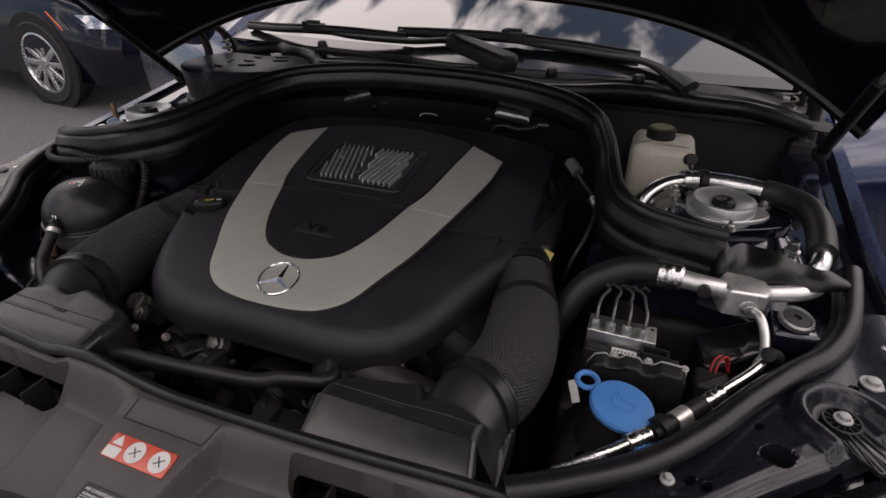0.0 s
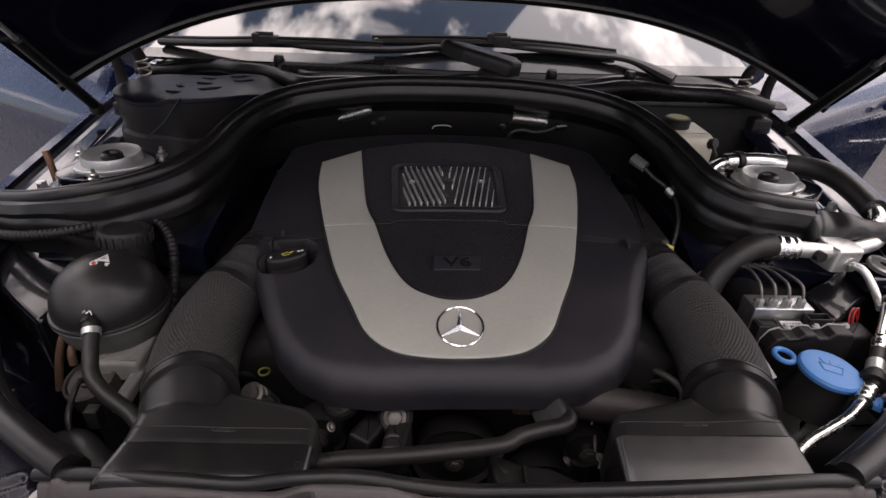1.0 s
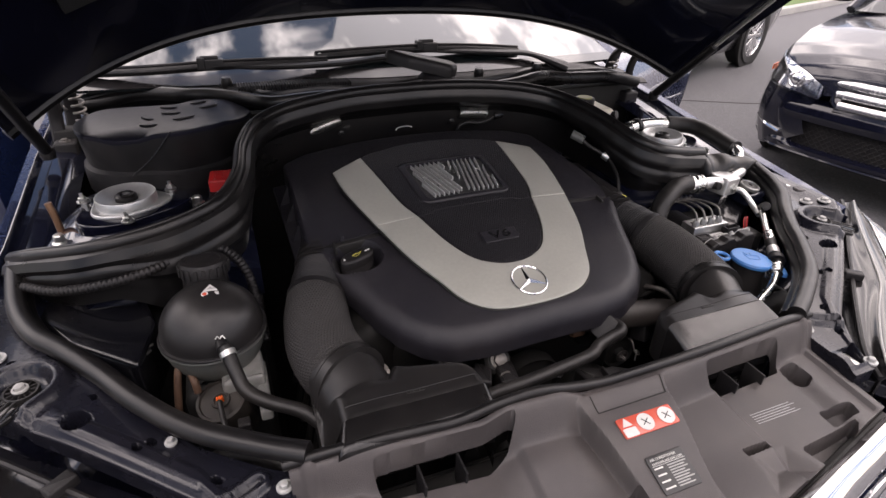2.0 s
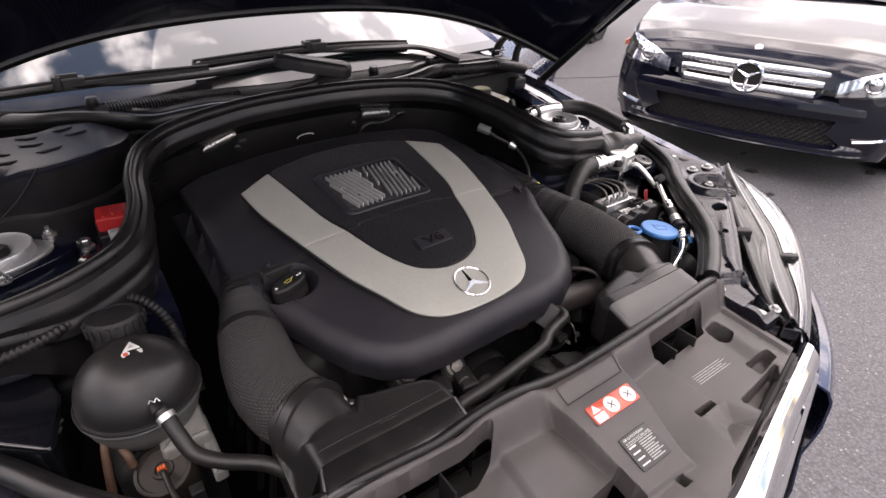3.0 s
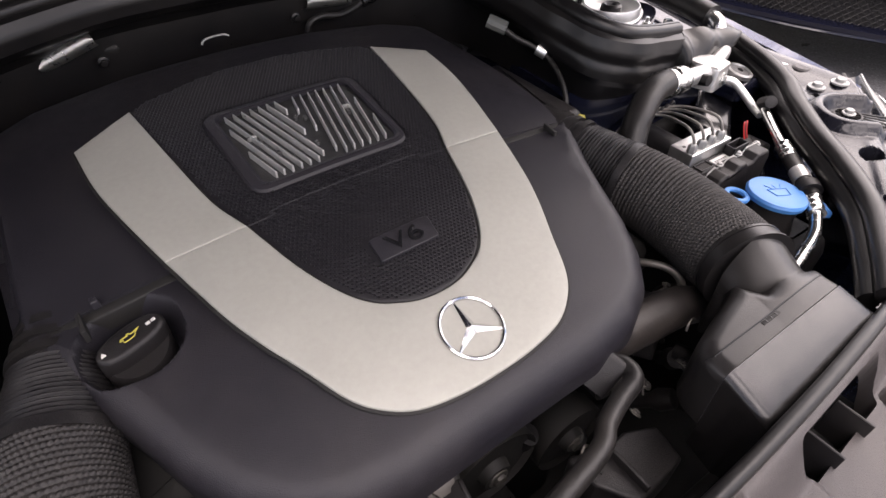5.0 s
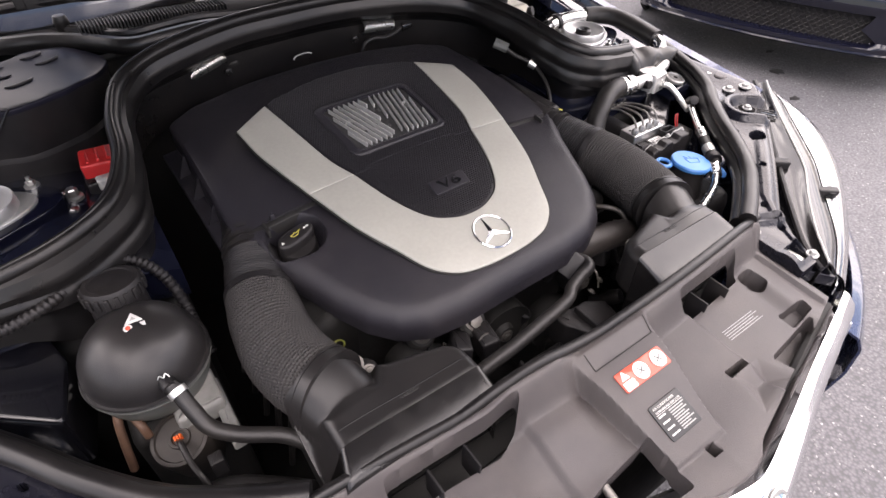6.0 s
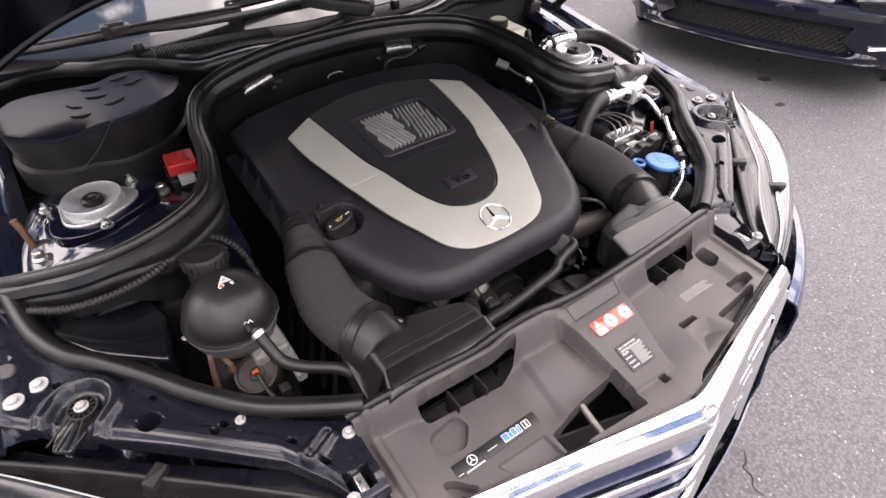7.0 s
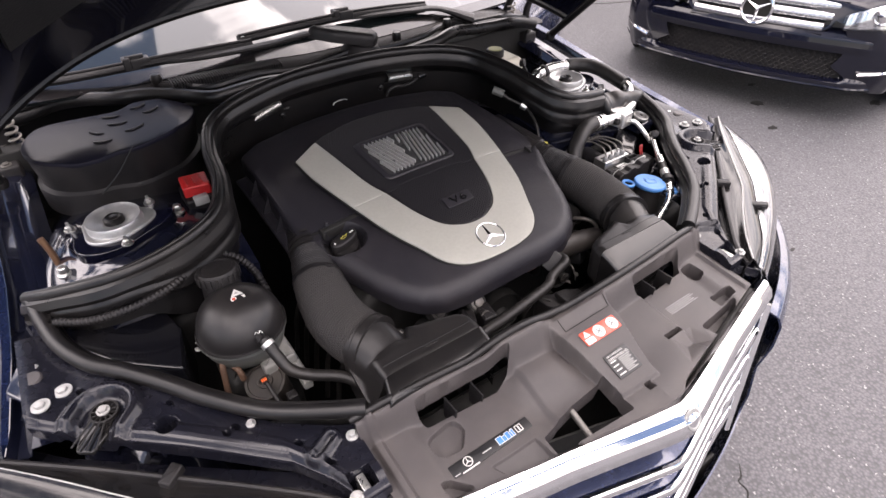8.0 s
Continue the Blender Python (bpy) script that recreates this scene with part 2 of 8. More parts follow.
def catmull(pts, n=8, closed=False):
    pts = [Vector(p) for p in pts]
    out, m = [], len(pts)
    for i in range(m if closed else m - 1):
        if closed:
            p0, p1, p2, p3 = (pts[(i + k) % m] for k in (-1, 0, 1, 2))
        else:
            p1, p2 = pts[i], pts[i + 1]
            p0 = pts[i - 1] if i else p1 * 2 - p2
            p3 = pts[i + 2] if i + 2 < m else p2 * 2 - p1
        for k in range(n):
            t = k / n
            out.append(0.5 * ((2 * p1) + (p2 - p0) * t + (2 * p0 - 5 * p1 + 4 * p2 - p3) * t * t + (3 * p1 - p0 - 3 * p2 + p3) * t ** 3))
    if not closed:
        out.append(pts[-1])
    return out


def tube_into(bm, pts, radius, segs=14, n=8, rib=0.0, pitch=0.006, caps=True, flat=1.0, closed=False):
    """Sweeps a ring along a smooth line; radius a number or one for each point; rib: depth of corrugation."""
    path = catmull(pts, n, closed)
    m = len(pts)
    if rib:
        d, dense = 0.0, []
        for a, b in zip(path, path[1:]):
            k = max(1, int((b - a).length / (pitch / 4)))
            dense += [a.lerp(b, j / k) for j in range(k)]
        ratio = (len(path) - 1) / max(1, len(dense))
        path = dense + [path[-1]]
    def rad(i):
        if isinstance(radius, (int, float)):
            return radius
        u = i / (len(path) - 1) * (m - 1)
        k = min(int(u), m - 2)
        f = u - k
        f = f * f * (3 - 2 * f)
        return radius[k] * (1 - f) + radius[k + 1] * f
    tang = [(path[min(i + 1, len(path) - 1)] - path[max(i - 1, 0)]).normalized() for i in range(len(path))]
    up = Vector((0, 0, 1)) if abs(tang[0].z) < 0.9 else Vector((1, 0, 0))
    side = tang[0].cross(up).normalized()
    rings, dist = [], 0.0
    uvl = bm.loops.layers.uv.verify()
    lens = []
    for i, p in enumerate(path):
        if i:
            dist += (p - path[i - 1]).length
            side = (side - tang[i] * side.dot(tang[i])).normalized()
        lens.append(dist)
        up = side.cross(tang[i]).normalized()
        r = rad(i)
        if rib:
            r += rib * (0.5 + 0.5 * math.cos(2 * math.pi * dist / pitch)) - rib
        rings.append([bm.verts.new(p + (side * math.cos(a) + up * flat * math.sin(a)) * r) for k, a in ((k, 2 * math.pi * k / segs) for k in range(segs))])
    pairs = list(zip(range(len(rings)), range(1, len(rings))))
    if closed:
        pairs.append((len(rings) - 1, 0))
    r0 = rad(len(path) // 2)
    for i, j in pairs:
        for k in range(segs):
            f = bm.faces.new((rings[i][k], rings[i][(k + 1) % segs], rings[j][(k + 1) % segs], rings[j][k]))
            for lp, (u, v) in zip(f.loops, ((k, i), (k + 1, i), (k + 1, j), (k, j))):
                lp[uvl].uv = (u / segs * 2 * math.pi * r0 * 10, lens[v] * 10)
    if caps and not closed:
        bm.faces.new(rings[0][::-1])
        bm.faces.new(rings[-1])
    return bm


def tube(pts, radius, **k):
    return tube_into(bmesh.new(), pts, radius, **k)


def braided(pts, radii, row=0.0050, nub=0.0043, depth=0.0032):
    """A knitted sleeve: helical rows of small raised stitches along a smooth line."""
    path = catmull(pts, 60)
    lens = [0.0]
    for a, b in zip(path, path[1:]):
        lens.append(lens[-1] + (b - a).length)
    total, m = lens[-1], len(pts)
    count = int(total / 0.00088)
    turns = int(2 * math.pi * max(radii) / nub)
    segs = turns * 4
    verts, i = [], 0
    side = None
    for j in range(count + 1):
        d = total * j / count
        while i < len(path) - 2 and lens[i + 1] < d:
            i += 1
        t = (d - lens[i]) / max(1e-9, lens[i + 1] - lens[i])
        p, way = path[i].lerp(path[i + 1], t), (path[i + 1] - path[i]).normalized()
        side = way.cross(Vector((0, 0, 1))).normalized() if side is None else (side - way * side.dot(way)).normalized()
        up = side.cross(way)
        u = (i + t) / (len(path) - 1) * (m - 1)
        k = min(int(u), m - 2)
        f = (u - k) ** 2 * (3 - 2 * (u - k))
        r = radii[k] * (1 - f) + radii[k + 1] * f
        for k in range(segs):
            a = 2 * math.pi * k / segs
            v = d / row + k / segs
            arch = math.sin(math.pi * (v % 1.0)) ** 0.8
            stitch = 0.5 + 0.5 * math.cos(2 * math.pi * (turns * k / segs + 0.5 * (int(v) % 2) + 0.25 * (v % 1.0)))
            q = r + depth * (arch * (0.35 + 0.65 * stitch) - 0.5)
            verts.append(p + side * (q * math.cos(a)) + up * (q * math.sin(a)))
    faces = [(j * segs + k, j * segs + (k + 1) % segs, (j + 1) * segs + (k + 1) % segs, (j + 1) * segs + k) for j in range(count) for k in range(segs)]
    me = bpy.data.meshes.new("sleeve_source")
    me.from_pydata(verts, [], faces)
    bm = bmesh.new()
    bm.from_mesh(me)
    bpy.data.meshes.remove(me)
    return bm


def lathe_into(bm, profile, m=Matrix(), segs=32):
    """Turns (radius, height) pairs round the z axis of m."""
    rings = []
    for r, z in profile:
        if r < 1e-6:
            rings.append([bm.verts.new(m @ Vector((0, 0, z)))])
        else:
            rings.append([bm.verts.new(m @ Vector((r * math.cos(a), r * math.sin(a), z))) for a in (2 * math.pi * k / segs for k in range(segs))])
    for a, b in zip(rings, rings[1:]):
        for k in range(segs):
            j = (k + 1) % segs
            if len(a) == 1 and len(b) == 1:
                continue
            if len(a) == 1:
                bm.faces.new((a[0], b[j], b[k]))
            elif len(b) == 1:
                bm.faces.new((a[k], a[j], b[0]))
            else:
                bm.faces.new((a[k], a[j], b[j], b[k]))
    return bm


def lathe(profile, m=Matrix(), segs=32):
    return lathe_into(bmesh.new(), profile, m, segs)


def round_poly(pts, r=0.01, seg=5):
    """A polygon of (x, y) or (x, y, own radius) with filleted corners."""
    out, m = [], len(pts)
    for i in range(m):
        p = Vector(pts[i][:2])
        a, b = Vector(pts[i - 1][:2]), Vector(pts[(i + 1) % m][:2])
        rr = pts[i][2] if len(pts[i]) > 2 else r
        u, v = (a - p), (b - p)
        lu, lv = u.length, v.length
        u.normalize(), v.normalize()
        c = max(-0.9999, min(0.9999, u.dot(v)))
        half = math.acos(c) / 2
        d = min(rr / math.tan(half), lu * 0.48, lv * 0.48)
        if d < 1e-5 or half > 1.54:
            out.append(p)
            continue
        s, e = p + u * d, p + v * d
        for k in range(seg + 1):
            t = k / seg
            out.append(s * (1 - t) ** 2 + p * 2 * t * (1 - t) + e * t * t)
    return out


def area2(poly):
    return sum(a[0] * b[1] - b[0] * a[1] for a, b in zip(poly, poly[1:] + poly[:1])) / 2


def inset(poly, d):
    m, out = len(poly), []
    for i in range(m):
        a, p, b = poly[i - 1], poly[i], poly[(i + 1) % m]
        n1, n2 = Vector((-(p - a).y, (p - a).x)), Vector((-(b - p).y, (b - p).x))
        n1 = n1.normalized() if n1.length > 1e-9 else n2.normalized()
        n2 = n2.normalized() if n2.length > 1e-9 else n1
        n = (n1 + n2)
        n = n.normalized() if n.length > 1e-6 else n1
        out.append(p + n * d / max(0.5, n.dot(n1)))
    return out


def pillow_into(bm, outline, r, depth, m=Matrix(), top=0.0, floor=True, steps=4, height=None):
    """A plate with a rounded upper edge: outline (x, y), edge radius r, total depth. height(x, y) bends it."""
    poly = [Vector(p[:2]) for p in outline]
    clean = []
    for p in poly:
        if not clean or (p - clean[-1]).length > 2e-5:
            clean.append(p)
    if (clean[0] - clean[-1]).length < 2e-5:
        clean.pop()
    poly = clean if area2(clean) > 0 else clean[::-1]
    h = height or (lambda x, y: 0.0)
    rings = [(poly, -depth)]
    for k in range(steps + 1):
        a = math.pi / 2 * k / steps
        rings.append((inset(poly, r * (1 - math.cos(a))), -r + r * math.sin(a)))
    vs = [[bm.verts.new(m @ Vector((p.x, p.y, top + z + h(p.x, p.y)))) for p in ring] for ring, z in rings]
    c = len(poly)
    for a, b in zip(vs, vs[1:]):
        for k in range(c):
            j = (k + 1) % c
            bm.faces.new((a[k], a[j], b[j], b[k]))
    bm.faces.new(vs[-1])
    if floor:
        bm.faces.new(vs[0][::-1])
    return bm


def pillow(outline, r, depth, m=Matrix(), **k):
    return pillow_into(bmesh.new(), outline, r, depth, m, **k)


def rect(x0, x1, y0, y1, r=0.004, seg=4):
    return round_poly([(x0, y0), (x1, y0), (x1, y1), (x0, y1)], r, seg)


def box_into(bm, x0, x1, y0, y1, z0, z1, m=Matrix(), r=0.004):
    return pillow_into(bm, rect(x0, x1, y0, y1, r), min(r, (z1 - z0) * 0.45), z1 - z0, m, top=z1, steps=3)


def box(x0, x1, y0, y1, z0, z1, m=Matrix(), r=0.004):
    return box_into(bmesh.new(), x0, x1, y0, y1, z0, z1, m, r)


def onto(poly, x, y):
    """Nearest point of a polygon's outline."""
    best = (9.0, x, y)
    for i in range(len(poly)):
        ax, ay = poly[i - 1][:2]
        dx, dy = poly[i][0] - ax, poly[i][1] - ay
        t = max(0.0, min(1.0, ((x - ax) * dx + (y - ay) * dy) / (dx * dx + dy * dy + 1e-12)))
        px, py = ax + t * dx, ay + t * dy
        best = min(best, (math.hypot(x - px, y - py), px, py))
    return best


def field_into(bm, f, x0, x1, nx, ya, yb, ny, drop=0.02, keep=None, holes=()):
    """A moulded sheet: height f(x, y) over x0..x1 and from ya(x) to yb(x), with its rim turned down."""
    g = []
    for i in range(nx + 1):
        x = x0 + (x1 - x0) * i / nx
        a, b = ya(x), yb(x)
        g.append([bm.verts.new((x, a + (b - a) * j / ny, f(x, a + (b - a) * j / ny))) for j in range(ny + 1)])
    for i in range(nx):
        for j in range(ny):
            q = (g[i][j], g[i + 1][j], g[i + 1][j + 1], g[i][j + 1])
            if keep is None or keep(sum(v.co.x for v in q) / 4, sum(v.co.y for v in q) / 4):
                bm.faces.new(q)
    edges = [e for e in bm.edges if len(e.link_faces) == 1]
    for v in {v for e in edges for v in e.verts} if holes else ():
        d, px, py = min(onto(p, v.co.x, v.co.y) for p in holes)
        if d < 0.003:
            v.co.x, v.co.y = px, py
    if drop:
        res = bmesh.ops.extrude_edge_only(bm, edges=edges)
        for v in (e for e in res["geom"] if isinstance(e, bmesh.types.BMVert)):
            v.co.z -= drop
    for v in [v for v in bm.verts if not v.link_faces]:
        bm.verts.remove(v)
    return bm


def surface_into(bm, f, nu, nv, thick=0.0):
    """A sheet from f(u, v), u and v from 0 to 1; thick: its thickness along its own normals."""
    g = [[bm.verts.new(f(i / nu, j / nv)) for j in range(nv + 1)] for i in range(nu + 1)]
    faces = [bm.faces.new((g[i][j], g[i + 1][j], g[i + 1][j + 1], g[i][j + 1])) for i in range(nu) for j in range(nv)]
    if thick:
        bm.normal_update()
        bmesh.ops.solidify(bm, geom=faces, thickness=thick)
    return bm


def surface(f, nu, nv, thick=0.0):
    return surface_into(bmesh.new(), f, nu, nv, thick)


def step(x, a, b):
    t = max(0.0, min(1.0, (x - a) / (b - a)))
    return t * t * (3 - 2 * t)


def lerp_table(tab, x):
    """Smooth reading of a table of (x, value)."""
    if x <= tab[0][0]:
        return tab[0][1]
    for (a, va), (b, vb) in zip(tab, tab[1:]):
        if x <= b:
            return va + (vb - va) * (x - a) / (b - a)
    return tab[-1][1]


def inside(poly, x, y):
    c, m = False, len(poly)
    for i in range(m):
        x1, y1 = poly[i][:2]
        x2, y2 = poly[i - 1][:2]
        if (y1 > y) != (y2 > y) and x < (x2 - x1) * (y - y1) / (y2 - y1) + x1:
            c = not c
    return c


def dist_poly(poly, x, y):
    """Signed distance to a polygon's outline, positive inside."""
    best, m = 9.0, len(poly)
    for i in range(m):
        ax, ay = poly[i - 1][:2]
        bx, by = poly[i][:2]
        dx, dy = bx - ax, by - ay
        t = max(0.0, min(1.0, ((x - ax) * dx + (y - ay) * dy) / (dx * dx + dy * dy + 1e-12)))
        best = min(best, math.hypot(x - ax - t * dx, y - ay - t * dy))
    return best if inside(poly, x, y) else -best


def bolt_into(bm, at, r=0.008, h=0.006, m=None):
    """A hex flange bolt's head."""
    q = (m or Matrix.Translation(at))
    lathe_into(bm, [(0, 0), (r * 1.5, 0), (r * 1.5, h * 0.25), (r * 1.05, h * 0.4)], q, 20)
    lathe_into(bm, [(r, h * 0.3), (r, h * 0.9), (r * 0.8, h), (0, h)], q, 6)
    return bm


def lettering(name, text, size, m, material, parent, depth=0.0002, wide=1.0):
    """Raised writing in the built-in font, centred on m."""
    cu = bpy.data.curves.new(name, "FONT")
    cu.body, cu.size, cu.extrude, cu.align_x, cu.align_y = text, size, depth, "CENTER", "CENTER"
    tmp = new("lettering_source", cu)
    bpy.context.view_layer.update()
    me = bpy.data.meshes.new_from_object(tmp.evaluated_get(bpy.context.evaluated_depsgraph_get()))
    bpy.data.objects.remove(tmp)
    me.transform(m @ Matrix.Diagonal((wide, 1, 1, 1)))
    me.materials.clear()
    me.materials.append(material)
    ob = new(name, me)
    ob.parent = parent
    return ob


def mirror_x(pts):
    return [(-p[0], *p[1:]) for p in pts]


# ---- ground ----
STAINS = [(3.025, 0.58, 0.055), (2.78, 0.333, 0.032), (3.65, 0.14, 0.05), (3.276, 0.769, 0.03), (1.75, -0.35, 0.014)]


def build_ground():
    bm = bmesh.new()
    xs = [-400, -60, -20, -8, -4, -2, 0, 2, 4, 6, 8, 20, 60, 400]
    g = [[bm.verts.new((x, y, 0)) for y in xs] for x in xs]
    for i in range(len(xs) - 1):
        for j in range(len(xs) - 1):
            bm.faces.new((g[i][j], g[i + 1][j], g[i + 1][j + 1], g[i][j + 1]))
    tagged(part("ground", bm, M_ASPHALT), "grey coarse asphalt of a car park", "asphalt", kind="structure")
    # lawn strip behind a kerb, far across the lot
    m = pose(13.5, 8.6, 0, 0, 0, 20)
    kerb = part("kerb", box(-9, 14, -0.08, 0.08, -0.05, 0.13, m, r=0.03), mat("concrete", (0.36, 0.35, 0.33), 0.8, scale=8, var=0.2, bump=0.3, bump_scale=60))
    tagged(kerb, "pale concrete kerb along the lawn", "kerb", kind="structure")
    def lawn(u, v):
        x, y = -9 + 23 * u, 0.08 + 9 * v
        return m @ Vector((x, y, 0.10 + 0.25 * v + 0.03 * noise.noise((x * 2, y * 2, 0))))
    tagged(part("lawn", surface(lawn, 90, 40), M_GRASS), "mown green grass strip", "lawn", kind="structure")
    # parking lines
    for i, (x, y, a, ln) in enumerate(((7.6, 6.3, 18, 3.2), (9.2, 5.4, 18, 1.2), (1.72, 1.92, -62, 2.4))):
        bm = box(-ln / 2, ln / 2, -0.05, 0.05, -0.01, 0.004, pose(x, y, 0, 0, 0, a), r=0.002)
        tagged(part("parking_line", bm, M_WHITELINE), "worn white painted parking line", "road marking", kind="structure")
    # oil stains
    rng = random.Random(8)
    for (x, y, r) in STAINS:
        poly = [(x + r * (1 + 0.4 * rng.uniform(-1, 1)) * math.cos(a), y + 0.6 * r * (1 + 0.4 * rng.uniform(-1, 1)) * math.sin(a)) for a in (2 * math.pi * k / 14 for k in range(14))]
        tagged(part("oil_stain", pillow(poly, 0.001, 0.004, top=0.002), M_DARK), "small dark oil stain on the asphalt", "stain", kind="structure")
    # a sealed crack
    pts = [(3.0 + 0.55 * k, 3.05 - 0.18 * k + 0.05 * math.sin(k * 2.1), 0.002) for k in range(9)]
    bm = tube(pts, 0.006, segs=6, n=5, flat=0.4)
    crack = tube([(0.65, -0.79, 0.0005), (0.62, -0.815, 0.0005), (0.60, -0.82, 0.0005), (0.595, -0.85, 0.0005), (0.57, -0.87, 0.0005), (0.575, -0.91, 0.0005)], [0.001, 0.003, 0.0025, 0.003, 0.002, 0.001], segs=6, n=5, flat=0.5)
    tagged(part("pavement_crack", crack, M_DARK), "short dark crack in the asphalt", "crack", kind="structure")
    tagged(part("pavement_joint", bm, M_DARK), "dark tar-filled joint in the asphalt", "joint", kind="structure")


build_ground()

# ---- the car ----
car = thing("car", "dark blue saloon car with its bonnet and front doors open", "car", (0, 0, 0))


def fender_edge(y):
    """Inner edge of the wing: x and z along the car."""
    x = lerp_table([(-0.62, 0.86), (-0.42, 0.86), (-0.30, 0.80), (-0.15, 0.775), (0.0, 0.765), (0.3, 0.77), (0.62, 0.77)], y)
    z = lerp_table([(-0.62, 0.74), (-0.42, 0.80), (-0.30, 0.838), (-0.15, 0.868), (0.0, 0.890), (0.3, 0.93), (0.62, 0.965)], y)
    return x, z


def build_fenders():
    for s in (-1, 1):
        def f(u, v):
            y = -0.30 + 1.0 * u
            x, z = fender_edge(y)
            out = lerp_table([(-0.3, 0.885), (0, 0.915), (0.4, 0.925), (0.7, 0.925)], y)
            a = v * 1.35
            px = x + (out - x) * min(1.0, math.sin(min(a, math.pi / 2)))
            pz = z + 0.008 * math.sin(v * 9) * (v < 0.3) - (z - 0.33) * max(0.0, (v - 0.06) / 0.94) ** 1.15
            return Vector((s * px, y, pz))
        fender = part("fender", surface(f, 30, 16, 0.006), M_PAINT, car, "dark blue painted front wing reflecting sky")
        # inner gutter along the wing with the bonnet's gap
        def gut(u, v):
            y = -0.315 + 0.915 * u
            x, z = fender_edge(y)
            prof = [(0, 0), (-0.006, -0.018), (-0.024, -0.024), (-0.030, -0.010), (-0.060, -0.014), (-0.080, -0.030)]
            k = v * 5
            i = min(4, int(k))
            t = k - i
            return Vector((s * (x + prof[i][0] * (1 - t) + prof[i + 1][0] * t), y, z + prof[i][1] * (1 - t) + prof[i + 1][1] * t))
        part("wing_gutter", surface(gut, 24, 15, 0.002), M_BAYPAINT, car)


build_fenders()


# strut towers and the decks round them
MOUNT = {-1: (-0.575, 0.0, 0.917), 1: (0.567, 0.018, 0.899)}


def deck_height(x, y, s):
    d = math.hypot(x - MOUNT[s][0], y - MOUNT[s][1])
    z = MOUNT[s][2] - 0.012 + 0.014 * (1 - step(d, 0.075, 0.11)) - 0.03 * step(abs(x), 0.66, 0.74)
    z -= 0.055 * step(-y, 0.075, 0.15) * step(abs(x), 0.55, 0.65) + 0.8 * max(0.0, d - 0.095) ** 1.5
    return z + 0.004 * noise.noise((x * 9, y * 9, 2))


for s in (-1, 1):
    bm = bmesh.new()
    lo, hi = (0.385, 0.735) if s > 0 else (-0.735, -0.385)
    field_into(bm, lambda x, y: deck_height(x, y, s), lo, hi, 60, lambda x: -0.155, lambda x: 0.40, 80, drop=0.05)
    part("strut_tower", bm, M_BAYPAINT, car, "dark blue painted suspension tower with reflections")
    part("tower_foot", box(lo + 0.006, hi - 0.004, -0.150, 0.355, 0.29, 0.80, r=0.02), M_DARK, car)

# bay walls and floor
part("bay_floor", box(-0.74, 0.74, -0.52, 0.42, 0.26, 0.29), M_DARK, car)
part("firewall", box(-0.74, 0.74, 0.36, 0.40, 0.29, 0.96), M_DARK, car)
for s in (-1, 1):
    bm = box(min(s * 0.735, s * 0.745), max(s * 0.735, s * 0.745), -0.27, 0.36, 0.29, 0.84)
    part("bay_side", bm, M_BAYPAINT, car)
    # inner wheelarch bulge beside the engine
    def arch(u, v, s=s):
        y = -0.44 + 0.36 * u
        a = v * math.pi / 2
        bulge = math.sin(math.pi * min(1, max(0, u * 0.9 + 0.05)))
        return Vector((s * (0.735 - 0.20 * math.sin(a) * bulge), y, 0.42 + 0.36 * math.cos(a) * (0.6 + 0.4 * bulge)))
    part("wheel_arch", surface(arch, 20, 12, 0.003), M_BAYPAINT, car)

for s in (-1, 1):  # pressed shelf of the inner wing
    shelf = round_poly([(s * p[0], p[1]) for p in ((0.712, -0.150), (0.630, -0.205), (0.560, -0.255), (0.545, -0.19), (0.63, -0.14), (0.71, -0.12))], 0.012)
    if s < 0:
        shelf = round_poly([(-0.728, -0.130), (-0.657, -0.222), (-0.566, -0.287), (-0.546, -0.20), (-0.56, -0.15), (-0.63, -0.11), (-0.72, -0.07)], 0.012)
    part("inner_wing", pillow(shelf, 0.007, 0.09, top=0.832 if s < 0 else 0.828, height=lambda x, y: 0.16 * (y + 0.19) + 0.05 * (abs(x) - 0.63)), M_SHELF, car, "glossy pressed shelf of the inner wing")

# lower front: crossmember, radiator behind the cover
part("radiator", box(-0.36, 0.36, -0.66, -0.60, 0.30, 0.76), M_DARK, car)


# ---- front panels between seal and headlamps ----
SEAL_FRONT = [(0.730, -0.075, 0.895), (0.722, -0.13, 0.887), (0.708, -0.19, 0.878), (0.680, -0.245, 0.871), (0.640, -0.287, 0.866), (0.594, -0.342, 0.861), (0.548, -0.404, 0.858), (0.490, -0.466, 0.855), (0.420, -0.513, 0.852), (0.372, -0.540, 0.850)]
SEAL_REAR = [(0.735, -0.070, 0.897), (0.69, -0.118, 0.922), (0.60, -0.165, 0.945), (0.50, -0.165, 0.962), (0.43, -0.13, 0.975), (0.395, -0.05, 0.985), (0.38, 0.05, 0.998), (0.345, 0.14, 1.010), (0.27, 0.195, 1.020), (0.14, 0.235, 1.026), (0, 0.245, 1.027)]
SEAL_RIGHT = [(0.562, -0.113, 0.934), (0.50, -0.116, 0.943), (0.445, -0.113, 0.954), (0.412, -0.083, 0.966), (0.396, -0.03, 0.980), (0.378, 0.05, 0.996), (0.343, 0.14, 1.009), (0.27, 0.195, 1.020), (0.14, 0.235, 1.026), (0, 0.245, 1.027)]
LAMP_IN = [(0.885, -0.245), (0.839, -0.291), (0.765, -0.350), (0.703, -0.399), (0.640, -0.452), (0.580, -0.502), (0.515, -0.558), (0.462, -0.608), (0.438, -0.650)]
